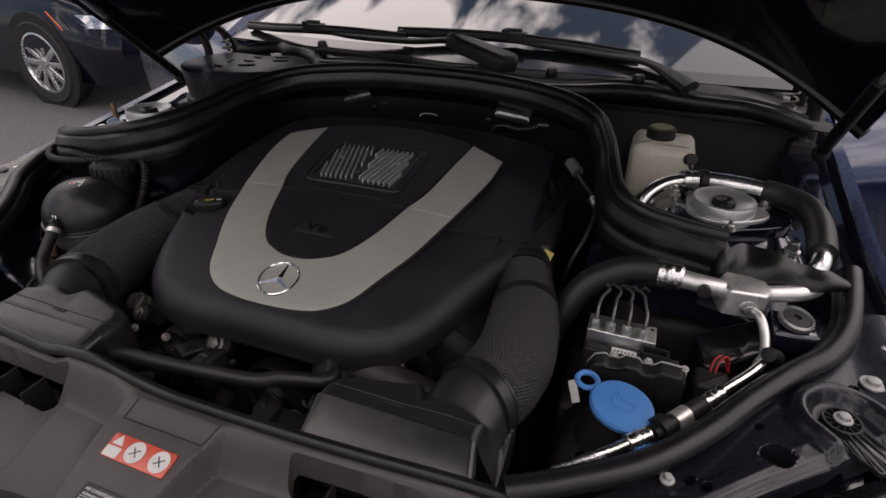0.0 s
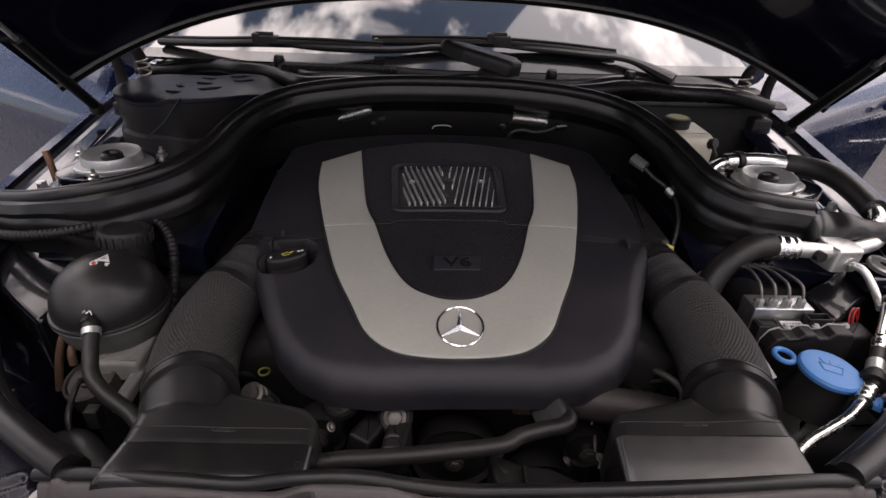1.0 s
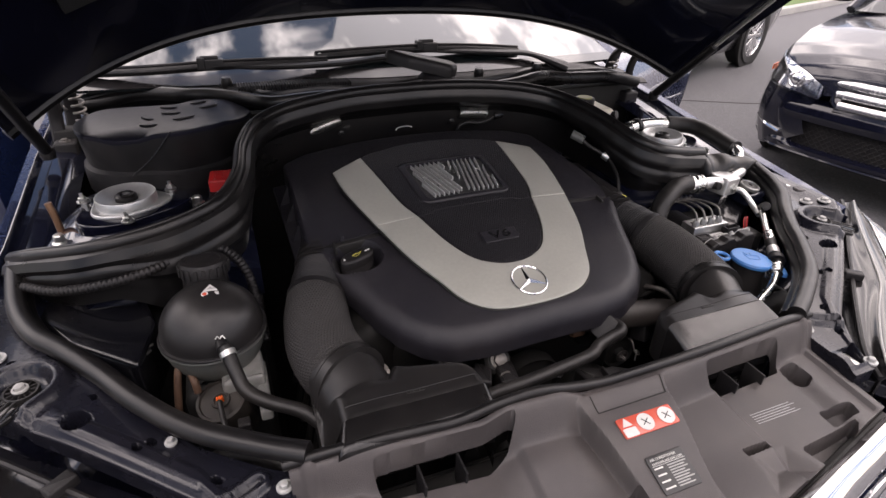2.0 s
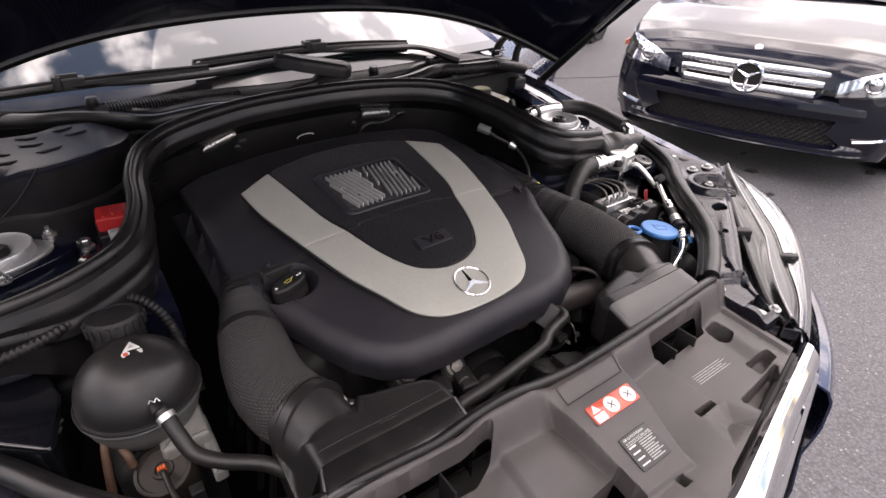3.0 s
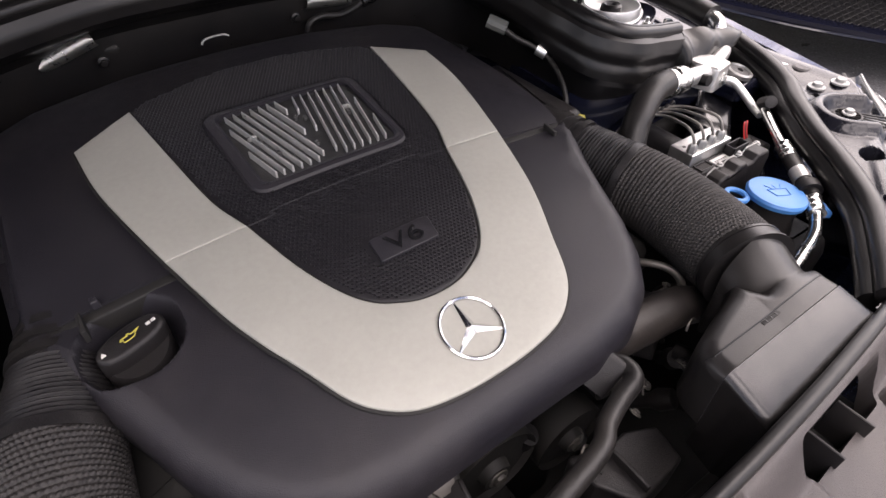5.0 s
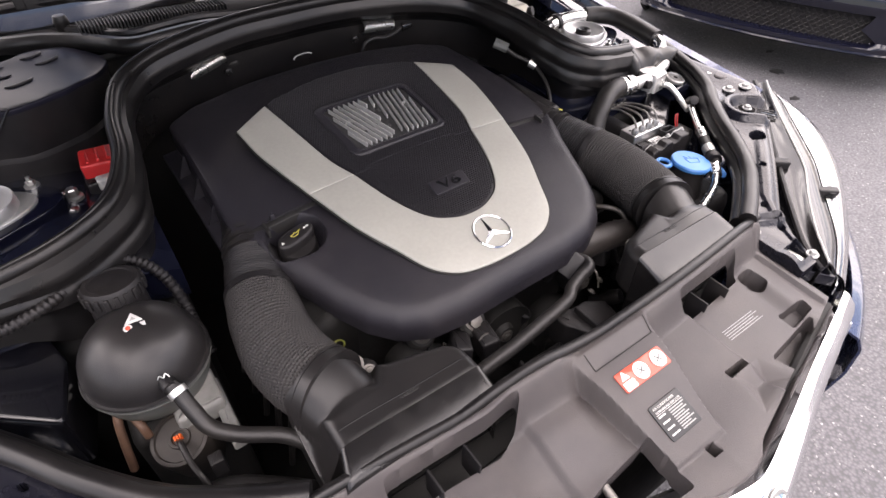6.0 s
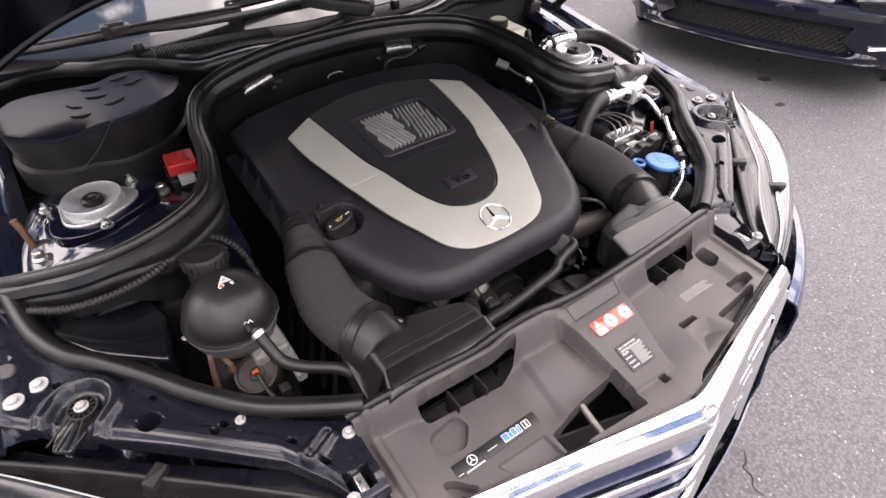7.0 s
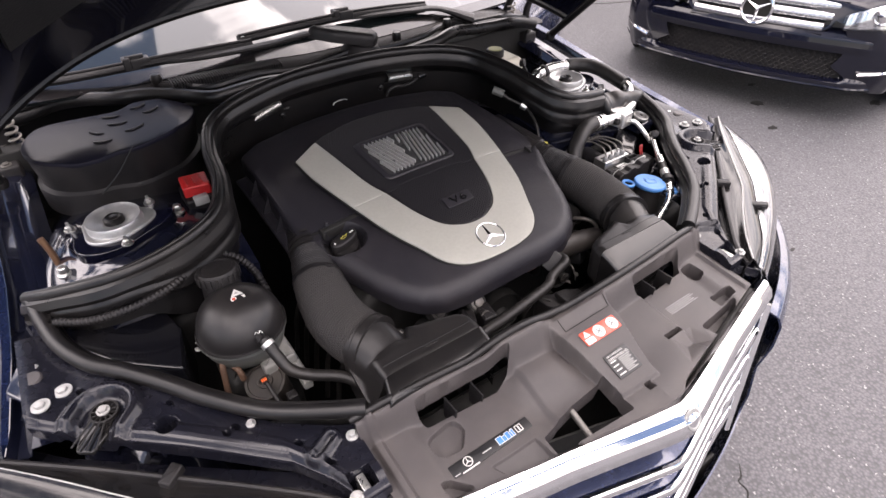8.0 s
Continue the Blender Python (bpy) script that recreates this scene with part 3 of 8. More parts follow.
LAMP_RIDGE = [(0.885, -0.270), (0.829, -0.317), (0.777, -0.367), (0.728, -0.417), (0.690, -0.457), (0.645, -0.500), (0.575, -0.546), (0.500, -0.602), (0.447, -0.652)]
LENS_IN = [(0.900, -0.270), (0.866, -0.325), (0.838, -0.358), (0.807, -0.394), (0.760, -0.444), (0.714, -0.491), (0.630, -0.555), (0.535, -0.625), (0.452, -0.668)]
LAMP_OUT = [(0.922, -0.240), (0.922, -0.300), (0.912, -0.360), (0.885, -0.418), (0.835, -0.474), (0.760, -0.535), (0.655, -0.600), (0.555, -0.650), (0.458, -0.692)]
PANEL_OUT = [(0.815, -0.262), (0.801, -0.278), (0.752, -0.329), (0.690, -0.380), (0.627, -0.431), (0.557, -0.487), (0.487, -0.542), (0.452, -0.591), (0.430, -0.640)]


def y_on(line, x):
    t = sorted((abs(p[0]), p[1]) for p in line)
    return lerp_table(t, abs(x))


SUPPORT = (0.678, -0.341)
LEG = Vector((0.60, -0.80))  # the way the arch's legs run, towards the lamp


def front_panel_height(x, y):
    x = abs(x)
    z = 0.812 + 0.040 * step(x, 0.40, 0.68) + 0.008 * step(y, -0.62, -0.45) + 0.012 * step(x, 0.70, 0.77)
    # raised arch round the lamp support, open towards the lamp
    dx, dy = x - SUPPORT[0], y - SUPPORT[1]
    along, across = dx * LEG.x + dy * LEG.y, abs(dx * LEG.y - dy * LEG.x)
    d = math.hypot(dx, dy) if along < 0 else across * (1 + 1.5 * along)
    z += 0.013 * step(d, 0.026, 0.038) * (1 - step(d, 0.042, 0.056)) * (1 - step(along, 0.02, 0.075))
    z -= 0.006 * (1 - step(d, 0.022, 0.036))
    for (hx, hy, r) in ((0.612, -0.408, 0.0135), (0.600, -0.372, 0.0040), (0.548, -0.462, 0.0050), (0.470, -0.520, 0.005), (0.535, -0.455, 0.005), (0.445, -0.568, 0.005), (0.700, -0.285, 0.005)):
        z -= 0.03 * (1 - step(math.hypot(x - hx, y - hy), r * 0.85, r * 1.1))
    # pressed trough with a rolled edge beside the bead, and the ridge along the lamp
    e = y - y_on(PANEL_OUT, x)
    z += 0.003 * (1 - step(abs(e - 0.030), 0.004, 0.016)) * (1 - step(x, 0.60, 0.66))
    z -= 0.008 * (1 - step(e, 0.002, 0.018))
    u = (x - 0.443) * 0.86 - (y + 0.543) * 0.5
    w = (x - 0.443) * 0.5 + (y + 0.543) * 0.86
    ring = math.hypot(max(0.0, abs(u) - 0.018), w)
    z += 0.007 * step(ring, 0.002, 0.006) * (1 - step(ring, 0.009, 0.015))
    # opening for the catch
    k = max(abs(x - 0.420), abs(y + 0.612) * 1.1)
    z -= 0.05 * (1 - step(k, 0.014, 0.017))
    return z


for s in (-1, 1):
    bm = bmesh.new()
    lo, hi = (0.392, 0.768) if s > 0 else (-0.768, -0.392)
    field_into(bm, front_panel_height, lo, hi, 170, lambda x: y_on(PANEL_OUT, x), lambda x: y_on(SEAL_FRONT, min(abs(x), 0.722)) - 0.004, 110, drop=0.022)
    panel = part("front_panel", bm, M_PANEL, car, "dark enamelled pressed-steel panel with holes and bolts", smooth=60)
    for (bx, by, r) in ((0.720, -0.272, 0.0072), (0.747, -0.290, 0.0072), (0.402, -0.548, 0.0052), (0.438, -0.628, 0.0055), (0.515, -0.460, 0.0040)):
        z = front_panel_height(bx, by)
        bolt = part("bolt", bolt_into(bmesh.new(), (s * bx, by, z), r, 0.008), M_LUG, panel, "zinc-white flange bolt")
        part("washer", lathe([(0, 0.0), (r * 1.75, 0.0), (r * 1.75, 0.0022), (0, 0.0022)], Matrix.Translation((s * bx, by, z)), 20), M_LUG, bolt)
    # catch in its opening
    part("catch", box(s * 0.420 - 0.006, s * 0.420 + 0.006, -0.626, -0.598, 0.77, 0.803, r=0.002), M_ZINC, panel, "zinc-plated catch")
    # embossed part number as plain bars
    for k in range(9):
        bx, by = 0.560 - 0.0058 * k, -0.388 - 0.0046 * k
        part("print_bar", box(-0.0018, 0.0018, -0.0030, 0.0030, 0, 0.0006, pose(s * (bx + 0.028), by + 0.028, front_panel_height(bx + 0.028, by + 0.028), 0, 0, s * 40), r=0.0004), M_GREYPLASTIC, panel)
    # spoked plastic lamp support with its bolt and four thin legs
    q = Matrix.Translation((s * SUPPORT[0], SUPPORT[1], front_panel_height(*SUPPORT) + 0.002))
    bm = bmesh.new()
    lathe_into(bm, [(0.0165, 0.0), (0.0165, 0.005), (0.0190, 0.005), (0.0190, 0.0), (0.0165, 0.0)], q, 32)
    lathe_into(bm, [(0.009, 0.0), (0.009, 0.006), (0, 0.006)], q, 20)
    sup = part("lamp_support", bm, M_PLASTIC, panel, "spoked black plastic lamp support")
    aim = math.degrees(math.atan2(LEG.y, s * LEG.x))
    part("arm", pillow(round_poly([(0.0, -0.016), (0.030, -0.019), (0.058, -0.012), (0.058, 0.012), (0.030, 0.019), (0.0, 0.016)], 0.005), 0.002, 0.006, q @ pose(0, 0, 0, 0, 4, aim), top=0.0005), M_LAMPBLACK, sup)
    for k in range(12):
        part("spoke", box(0.008, 0.0175, -0.0009, 0.0009, 0.0, 0.0045, q @ pose(0, 0, 0, 0, 0, 30 * k), r=0.0008), M_PLASTIC, sup)
    for k in range(4):
        a = math.atan2(LEG.y, s * LEG.x) + radians((-33, -13, 9, 31)[k])
        p0 = q @ Vector((0.018 * math.cos(a), 0.018 * math.sin(a), 0.004))
        p1 = p0 + Vector((0.040 * math.cos(a * 0.35 + math.atan2(LEG.y, s * LEG.x) * 0.65), 0.040 * math.sin(a * 0.35 + math.atan2(LEG.y, s * LEG.x) * 0.65), -0.004))
        part("leg", tube([p0, p0.lerp(p1, 0.5), p1], 0.0014, segs=6), M_PLASTIC, sup)
    part("bolt", bolt_into(bmesh.new(), (0, 0, 0), 0.0060, 0.007, q @ Matrix.Translation((0, 0, 0.006))), M_LUG, panel)
    # rubber bump stop on a bracket at the wing
    zp = 0.862
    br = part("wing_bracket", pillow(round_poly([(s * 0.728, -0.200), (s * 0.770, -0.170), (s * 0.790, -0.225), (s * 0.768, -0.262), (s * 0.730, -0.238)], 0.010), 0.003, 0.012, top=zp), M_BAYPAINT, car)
    part("bump_stop", lathe([(0.0155, 0), (0.0155, 0.007), (0.013, 0.009), (0, 0.009)], Matrix.Translation((s * 0.755, -0.228, zp)), 24), M_GREYPLASTIC, br, "grey rubber bump stop")
    part("bolt", bolt_into(bmesh.new(), (s * 0.750, -0.204, zp), 0.0075, 0.007), M_ZINC, br)


# dark tray under the gap between panel and lamp
for s in (-1, 1):
    gap = [(s * p[0], p[1] + 0.012) for p in PANEL_OUT] + [(s * (p[0] + 0.02), p[1] - 0.02) for p in LAMP_IN[::-1]] + [(s * 0.905, -0.20), (s * 0.80, -0.21)]
    part("lamp_tray", pillow(gap, 0.002, 0.02, top=0.778), M_PANEL, car)

# ---- headlamps ----
def line_at(line):
    c = catmull([(*p, 0) for p in line], 6)
    def at(u):
        k = max(0.0, min(1.0, u)) * (len(c) - 1)
        i = min(len(c) - 2, int(k))
        return c[i].lerp(c[i + 1], k - i)
    return at


L_IN, L_RIDGE, L_LENS, L_OUT = line_at(LAMP_IN), line_at(LAMP_RIDGE), line_at(LENS_IN), line_at(LAMP_OUT)


def lamp_top(u):
    return 0.838 - 0.036 * u


for s in (-1, 1):
    def housing(u, v):
        zt = lamp_top(u)
        if v < 0.15:
            p, z = L_IN(u), zt - 0.012 - 0.05 * (1 - v / 0.15)
        elif v < 0.6:
            t = (v - 0.15) / 0.45
            p, z = L_IN(u).lerp(L_RIDGE(u), t), zt - 0.012 + 0.012 * math.sin(t * math.pi / 2) - 0.006 * math.sin(t * math.pi)
        else:
            t = (v - 0.6) / 0.4
            p, z = L_RIDGE(u).lerp(L_LENS(u), t), zt - 0.016 * t * t
        return Vector((s * p.x, p.y, z))
    lamp = part("headlamp", surface(housing, 60, 26, 0.003), M_LAMPBLACK, car, "headlamp with black housing and clear lens")
    def lens(u, v):
        zt = lamp_top(u) - 0.014
        a, b = L_LENS(u), L_OUT(u)
        nrm = (b - L_IN(u)).normalized()
        if v < 0.6:
            t = v / 0.6 * math.pi / 2
            p = a.lerp(b, math.sin(t))
            return Vector((s * p.x, p.y, zt - 0.042 * (1 - math.cos(t))))
        t = (v - 0.6) / 0.4
        p = b + nrm * 0.012 * math.sin(t * math.pi)
        return Vector((s * min(p.x, 0.926), p.y, zt - 0.042 - 0.15 * t * math.sin(math.pi * (0.10 + 0.8 * u))))
    part("lens", surface(lens, 60, 24, 0.003), M_LENS, lamp, "clear polycarbonate lens")
    def refl(u, v):
        w = 0.02 + 0.96 * u
        p = Vector(lens(w, 0.02 + 0.94 * v))
        c = L_RIDGE(w)
        q = Vector((s * c.x, c.y, lamp_top(w) - 0.06 - 0.05 * v))
        return p.lerp(q, 0.16 + 0.05 * math.sin(w * 55) * v + 0.10 * v)
    part("reflector", surface(refl, 90, 22, 0.002), M_REFLECTOR, lamp, "bright silver reflector")
    rail = [(s * L_IN(k / 16).x, L_IN(k / 16).y, lamp_top(k / 16) - 0.010) for k in range(17)]
    part("housing_rib", tube(rail, 0.0045, segs=8), M_PLASTIC, lamp)
    crease = [(s * L_RIDGE(k / 16).x, L_RIDGE(k / 16).y, lamp_top(k / 16) + 0.001) for k in range(17)]
    part("crease", tube(crease, 0.0020, segs=8), M_LUG, lamp, "pale lens edge")
    p = L_IN(0.52)
    part("clip", box(-0.009, 0.009, -0.016, 0.016, 0, 0.014, Matrix.Translation((s * p.x, p.y, lamp_top(0.52) - 0.012)) @ pose(0, 0, 0, 0, 0, s * 50), r=0.003), M_PLASTIC, lamp)
    p = L_LENS(0.74)
    q = Matrix.Translation((s * p.x, p.y, lamp_top(0.74) - 0.012)) @ pose(0, 0, 0, 0, 0, -s * 38)
    part("bracket", pillow(round_poly([(-0.016, -0.008), (0.020, -0.010), (0.024, 0.004), (0.010, 0.009), (-0.016, 0.007)], 0.004), 0.003, 0.010, q @ Matrix.Diagonal((s, 1, 1, 1)), top=0.006), M_PLASTIC, lamp)
    part("screw_lug", lathe([(0.010, -0.02), (0.010, 0.006), (0.006, 0.008), (0, 0.006)], q @ Matrix.Translation((s * 0.010, -0.002, -0.004)), 16), M_PLASTIC, lamp)


# ---- radiator cover ----
def front_line(x):
    """Front edge in plan: a shallow arrow with a softened tip."""
    return -0.785 + 0.235 * math.sqrt((x - 0.03) ** 2 + 0.0003)


def cover_front(x):
    """The cover's own front edge, which stands back from the grille on one half."""
    return front_line(x) + 0.013 * step(x, 0.04, 0.09)


def rear_line(x):
    return -0.566 + 0.13 * x * x


POCKETS = [  # outline, depth
    (round_poly([(-0.300, -0.590), (-0.175, -0.600), (-0.150, -0.592), (-0.128, -0.571), (-0.310, -0.563)], 0.008), 0.06),
    (round_poly([(0.300, -0.590), (0.180, -0.598), (0.165, -0.590), (0.160, -0.571), (0.310, -0.563)], 0.008), 0.06),
    (round_poly([(-0.168, -0.700), (-0.099, -0.688), (-0.032, -0.683), (-0.028, -0.749), (-0.168, -0.734)], 0.005), 0.14),
    (round_poly([(-0.262, -0.598), (-0.255, -0.620), (-0.276, -0.645), (-0.312, -0.640), (-0.316, -0.606)], 0.016), 0.010),
    (round_poly([(0.306, -0.585), (0.330, -0.588), (0.332, -0.618), (0.312, -0.626), (0.302, -0.612)], 0.008), 0.03),
    (round_poly([(0.134, -0.679), (0.176, -0.680), (0.174, -0.687), (0.133, -0.688)], 0.002), 0.03),
    (round_poly([(0.292, -0.664), (0.345, -0.668), (0.340, -0.684), (0.292, -0.688)], 0.004), 0.022),
    (round_poly([(0.017, -0.729), (0.030, -0.729), (0.030, -0.740), (0.017, -0.740)], 0.001), 0.03),
    (round_poly([(-0.335, -0.670), (-0.318, -0.676), (-0.290, -0.700), (-0.330, -0.700)], 0.006), 0.018),
    (round_poly([(0.215, -0.700), (0.330, -0.690), (0.300, -0.712), (0.225, -0.728)], 0.006), 0.030),
]
POCKET_BOXES = [(p, d, min(q.x for q in p) - 0.003, max(q.x for q in p) + 0.003, min(q.y for q in p) - 0.003, max(q.y for q in p) + 0.003) for p, d in POCKETS]
WEDGE = [(-0.051, -0.572), (0.085, -0.572), (0.052, -0.727), (-0.030, -0.724)]
FAN_FRONT = [(-0.257, -0.690), (-0.178, -0.693), (-0.171, -0.748), (-0.235, -0.728)]
FAN = [(0.138, -0.690), (0.195, -0.690), (0.215, -0.735), (0.120, -0.742)]


def cover_height(x, y):
    t = (y - front_line(x)) / (rear_line(x) - front_line(x))
    z = 0.794 + 0.012 * t + 0.042 * step(t, 0.82, 0.98)
    z -= 0.010 * step(abs(x), 0.32, 0.41)
    z += 0.007 * (1 - step(abs(abs(x) - 0.375), 0.003, 0.010)) * step(t, 0.05, 0.12)
    # side bays, stepped down beside the middle
    z -= 0.014 * step(abs(x - 0.02), 0.150, 0.162) * (1 - step(abs(x), 0.30, 0.33)) * (1 - step(t, 0.80, 0.9)) * 0.6
    z += 0.016 * (1 - step(abs(x + 0.105), 0.03, 0.075)) * step(t, 0.35, 0.75)
    z += 0.014 * max(0.0, 1 - abs(x - 0.03) / 0.25) * (1 - step(t, 0.1, 0.5))
    z -= 0.004 * (1 - step(t, 0.0, 0.03))  # front edge tucked under the grille frame
    d = dist_poly(WEDGE, x, y)
    if d > -0.012:
        rise = (0.842 - 0.03 * step(-y, 0.60, 0.73)) + 0.008 * step(y, -0.60, -0.57)
        k = step(d, -0.005, 0.003)
        z = z * (1 - k) + max(z, rise) * k
    e = dist_poly(FAN, x, y)
    if e > -0.01:
        z -= 0.014 * step(e, -0.004, 0.03)
    e = dist_poly(FAN_FRONT, x, y)
    if e > -0.004:
        z -= step(e, -0.0015, 0.0015) * (0.004 + 0.16 * max(0.0, -0.690 - y))
    for poly, depth, x0, x1, y0, y1 in POCKET_BOXES:
        if x0 < x < x1 and y0 < y < y1:
            e = dist_poly(poly, x, y)
            if e > -0.002 and depth < 0.05:
                z -= depth * step(e, -0.0012, 0.0012)
    return z


def build_radiator_cover():
    cover = thing("radiator_cover", "dark grey moulded plastic cover over the radiator, with stickers", "radiator cover", (0, -0.65, 0.76))
    bm = bmesh.new()
    field_into(bm, cover_height, -0.395, 0.395, 460, cover_front, rear_line, 150, drop=0.035, keep=lambda x, y: not any(x0 < x < x1 and y0 < y < y1 and dist_poly(p, x, y) > 0 for p, d, x0, x1, y0, y1 in POCKET_BOXES[:3]), holes=[p for p, d in POCKETS[:3]])
    place(part("panel", bm, M_GREYPLASTIC, smooth=40), cover)
    for k in (4, 5, 7):  # black plates that paint the shade inside these shallow pockets
        poly, depth = POCKETS[k]
        cx, cy = sum(p.x for p in poly) / len(poly), sum(p.y for p in poly) / len(poly)
        place(part("opening", pillow(inset([p.copy() for p in (poly if area2(poly) > 0 else poly[::-1])], 0.0012), 0.001, 0.004, top=cover_height(cx, cy) + 0.002), M_DARK), cover)
    for s in (-1, 1):  # webs across the air slots
        for x in (0.205, 0.255):
            place(part("web", box(s * x - 0.0015, s * x + 0.0015, -0.600, -0.568, 0.765, 0.812, r=0.001), M_PLASTIC), cover)
    place(part("stay_rod", tube([(-0.096, -0.682, 0.783), (-0.098, -0.750, 0.765)], 0.0055), M_OLDSTEEL), cover)
    # red warning sticker
    def sticker(name, cx, cy, w, h, turn, material, label):
        zc = cover_height(cx, cy)
        sl = (cover_height(cx, cy + 0.015) - cover_height(cx, cy - 0.015)) / 0.03
        q = Matrix.Translation((cx, cy, zc + 0.0012)) @ pose(0, 0, 0, 0, 0, turn) @ pose(0, 0, 0, math.degrees(math.atan(sl)), 0, 0)
        ob = place(part(name, box(-w / 2, w / 2, -h / 2, h / 2, -0.0008, 0.0008, q, r=0.003), material, None, label), cover)
        return ob, q
    ob, q = sticker("warning_sticker", 0.020, -0.627, 0.080, 0.0255, 0, M_LABELRED, "red warning sticker with white roundels")
    for cx in (-0.004, 0.027):
        part("roundel", lathe([(0.0085, 0.0009), (0.0110, 0.0012), (0.0110, 0.0018), (0, 0.0018)], q @ Matrix.Translation((cx, 0, 0)), 24), M_LABELWHITE, ob)
        for a in (35, -50):
            bar = part("symbol_bar", box(-0.006, 0.006, -0.0006, 0.0006, 0.0018, 0.0022, q @ pose(cx, 0, 0, 0, 0, a), r=0.0004), M_LABELBLACK, ob)
    part("symbol_block", box(-0.038, -0.020, -0.012, -0.001, 0.0009, 0.0016, q, r=0.002), M_LABELWHITE, ob)
    part("symbol_triangle", pillow(round_poly([(-0.036, 0.001), (-0.022, 0.001), (-0.029, 0.012)], 0.001), 0.0002, 0.0006, q, top=0.0016), M_LABELWHITE, ob)
    # loose-fitting lid line on the raised middle, and a black tube painting the shade of the gap along the grille
    lid = [(-0.030, -0.576), (-0.031, -0.598), (0.072, -0.597), (0.079, -0.574)]
    place(part("lid_line", tube([(x, y, cover_height(x, y) + 0.0002) for (xa, ya), (xb, yb) in zip(lid, lid[1:]) for x, y in [(xa + (xb - xa) * k / 6, ya + (yb - ya) * k / 6) for k in range(7)]], 0.0008, segs=6, n=1), M_DARK), cover)
    place(part("front_gap", tube([(x, front_line(x) + 0.008, 0.772) for x in [0.05 + 0.02 * k for k in range(18)]], 0.010, segs=10, n=2), M_DARK), cover)
    ob, q = sticker("air_conditioner_sticker", 0.014, -0.684, 0.052, 0.044, 0, M_LABELBLACK, "black information sticker with white print")
    lettering("heading", "AIR CONDITIONER", 0.0042, q @ Matrix.Translation((-0.0035, 0.0170, 0.0010)), M_LABELWHITE, ob)
    lettering("heading", "KLIMAANLAGE (SAE J 639)", 0.0037, q @ Matrix.Translation((0.0, 0.0122, 0.0010)), M_LABELWHITE, ob)
    part("rule", box(-0.023, 0.023, 0.0095, 0.0100, 0.0009, 0.0012, q, r=0.0002), M_LABELWHITE, ob)
    for k, (x0, w) in enumerate(((-0.022, 0.012), (-0.022, 0.012), (-0.022, 0.012), (-0.022, 0.014))):  # left column of small print
        part("print_block", box(x0, x0 + w, 0.0060 - 0.0075 * k, 0.0078 - 0.0075 * k, 0.0009, 0.0013, q, r=0.0004), M_LABELWHITE, ob)
    for k in range(9):
        y = 0.0070 - k * 0.0030
        part("print_line", box(-0.004, -0.004 + (0.026, 0.022, 0.025, 0.019, 0.024, 0.021, 0.026, 0.018, 0.023)[k], y - 0.0007, y + 0.0007, 0.0009, 0.0012, q, r=0.0003), M_LABELGREY, ob)
    ob, q = sticker("oil_sticker", -0.240, -0.666, 0.146, 0.0195, 0, M_LABELBLACK, "black oil sticker with white and blue marks")
    M_PRINT = mat("grey_print", (0.34, 0.34, 0.34), 0.5, scale=80, var=0.2)
    for k, w in enumerate((0.0085, 0.0055, 0.0060, 0.0030, 0.0030)):  # five blue blocks with a pale edge
        x0 = (0.012, 0.0215, 0.0280, 0.0350, 0.0390)[k]
        top = 0.0052 if k in (0, 2, 4) else 0.0030
        part("mark_edge", box(x0 - 0.0009, x0 + w + 0.0009, -0.0060, top + 0.0009, 0.0008, 0.0011, q, r=0.0008), M_LABELWHITE, ob)
        part("mark_block", box(x0, x0 + w, -0.0051, top, 0.0009, 0.0014, q, r=0.0006), M_BLUE, ob)
    part("mark_ring", lathe([(0.0062, 0.0009), (0.0075, 0.0009), (0.0075, 0.0014), (0.0062, 0.0014)], q @ Matrix.Translation((-0.042, 0.001, 0)), 24), M_LABELWHITE, ob)
    for a in (90, 210, 330):
        part("mark_ray", pillow([(0.0, -0.0011), (0.0068, -0.0002), (0.0068, 0.0002), (0.0, 0.0011)], 0.0001, 0.0006, q @ Matrix.Translation((-0.042, 0.001, 0)) @ pose(0, 0, 0, 0, 0, a), top=0.0014), M_LABELWHITE, ob)
    part("mark_box", box(0.0465, 0.0580, -0.0058, 0.0058, 0.0008, 0.0011, q, r=0.001), M_LABELWHITE, ob)
    part("mark_box_core", box(0.0478, 0.0567, -0.0045, 0.0045, 0.0009, 0.0014, q, r=0.0006), M_LABELBLACK, ob)
    part("mark_bar", box(0.0512, 0.0535, -0.0040, 0.0040, 0.0010, 0.0017, q, r=0.0004), M_LABELWHITE, ob)
    part("print_line", box(-0.017, -0.001, -0.0022, -0.0006, 0.0009, 0.0013, q, r=0.0004), M_PRINT, ob)
    part("print_line", box(-0.070, -0.061, -0.0078, -0.0066, 0.0009, 0.0013, q, r=0.0003), M_PRINT, ob)
    part("print_line", box(-0.058, -0.028, -0.0105, -0.0085, 0.0009, 0.0013, q, r=0.0004), M_LABELWHITE, ob)
    # print of small text moulded on the cover
    for k in range(5):
        y = -0.651 + 0.0036 * k
        zc = cover_height(0.235, y)
        place(part("print_line", box(0.195, 0.272 - 0.006 * (k % 3), y, y + 0.0009, zc, zc + 0.0006, r=0.0003), M_PRINT), cover)
    # rubber lip along the rear edge
    lip = [(x, rear_line(x) + 0.004, cover_height(x, rear_line(x)) + 0.004) for x in [k * 0.05 for k in range(-8, 9)]]
    place(part("rubber_lip", tube(lip, 0.0065, segs=12), M_RUBBER), cover)
    return cover


build_radiator_cover()


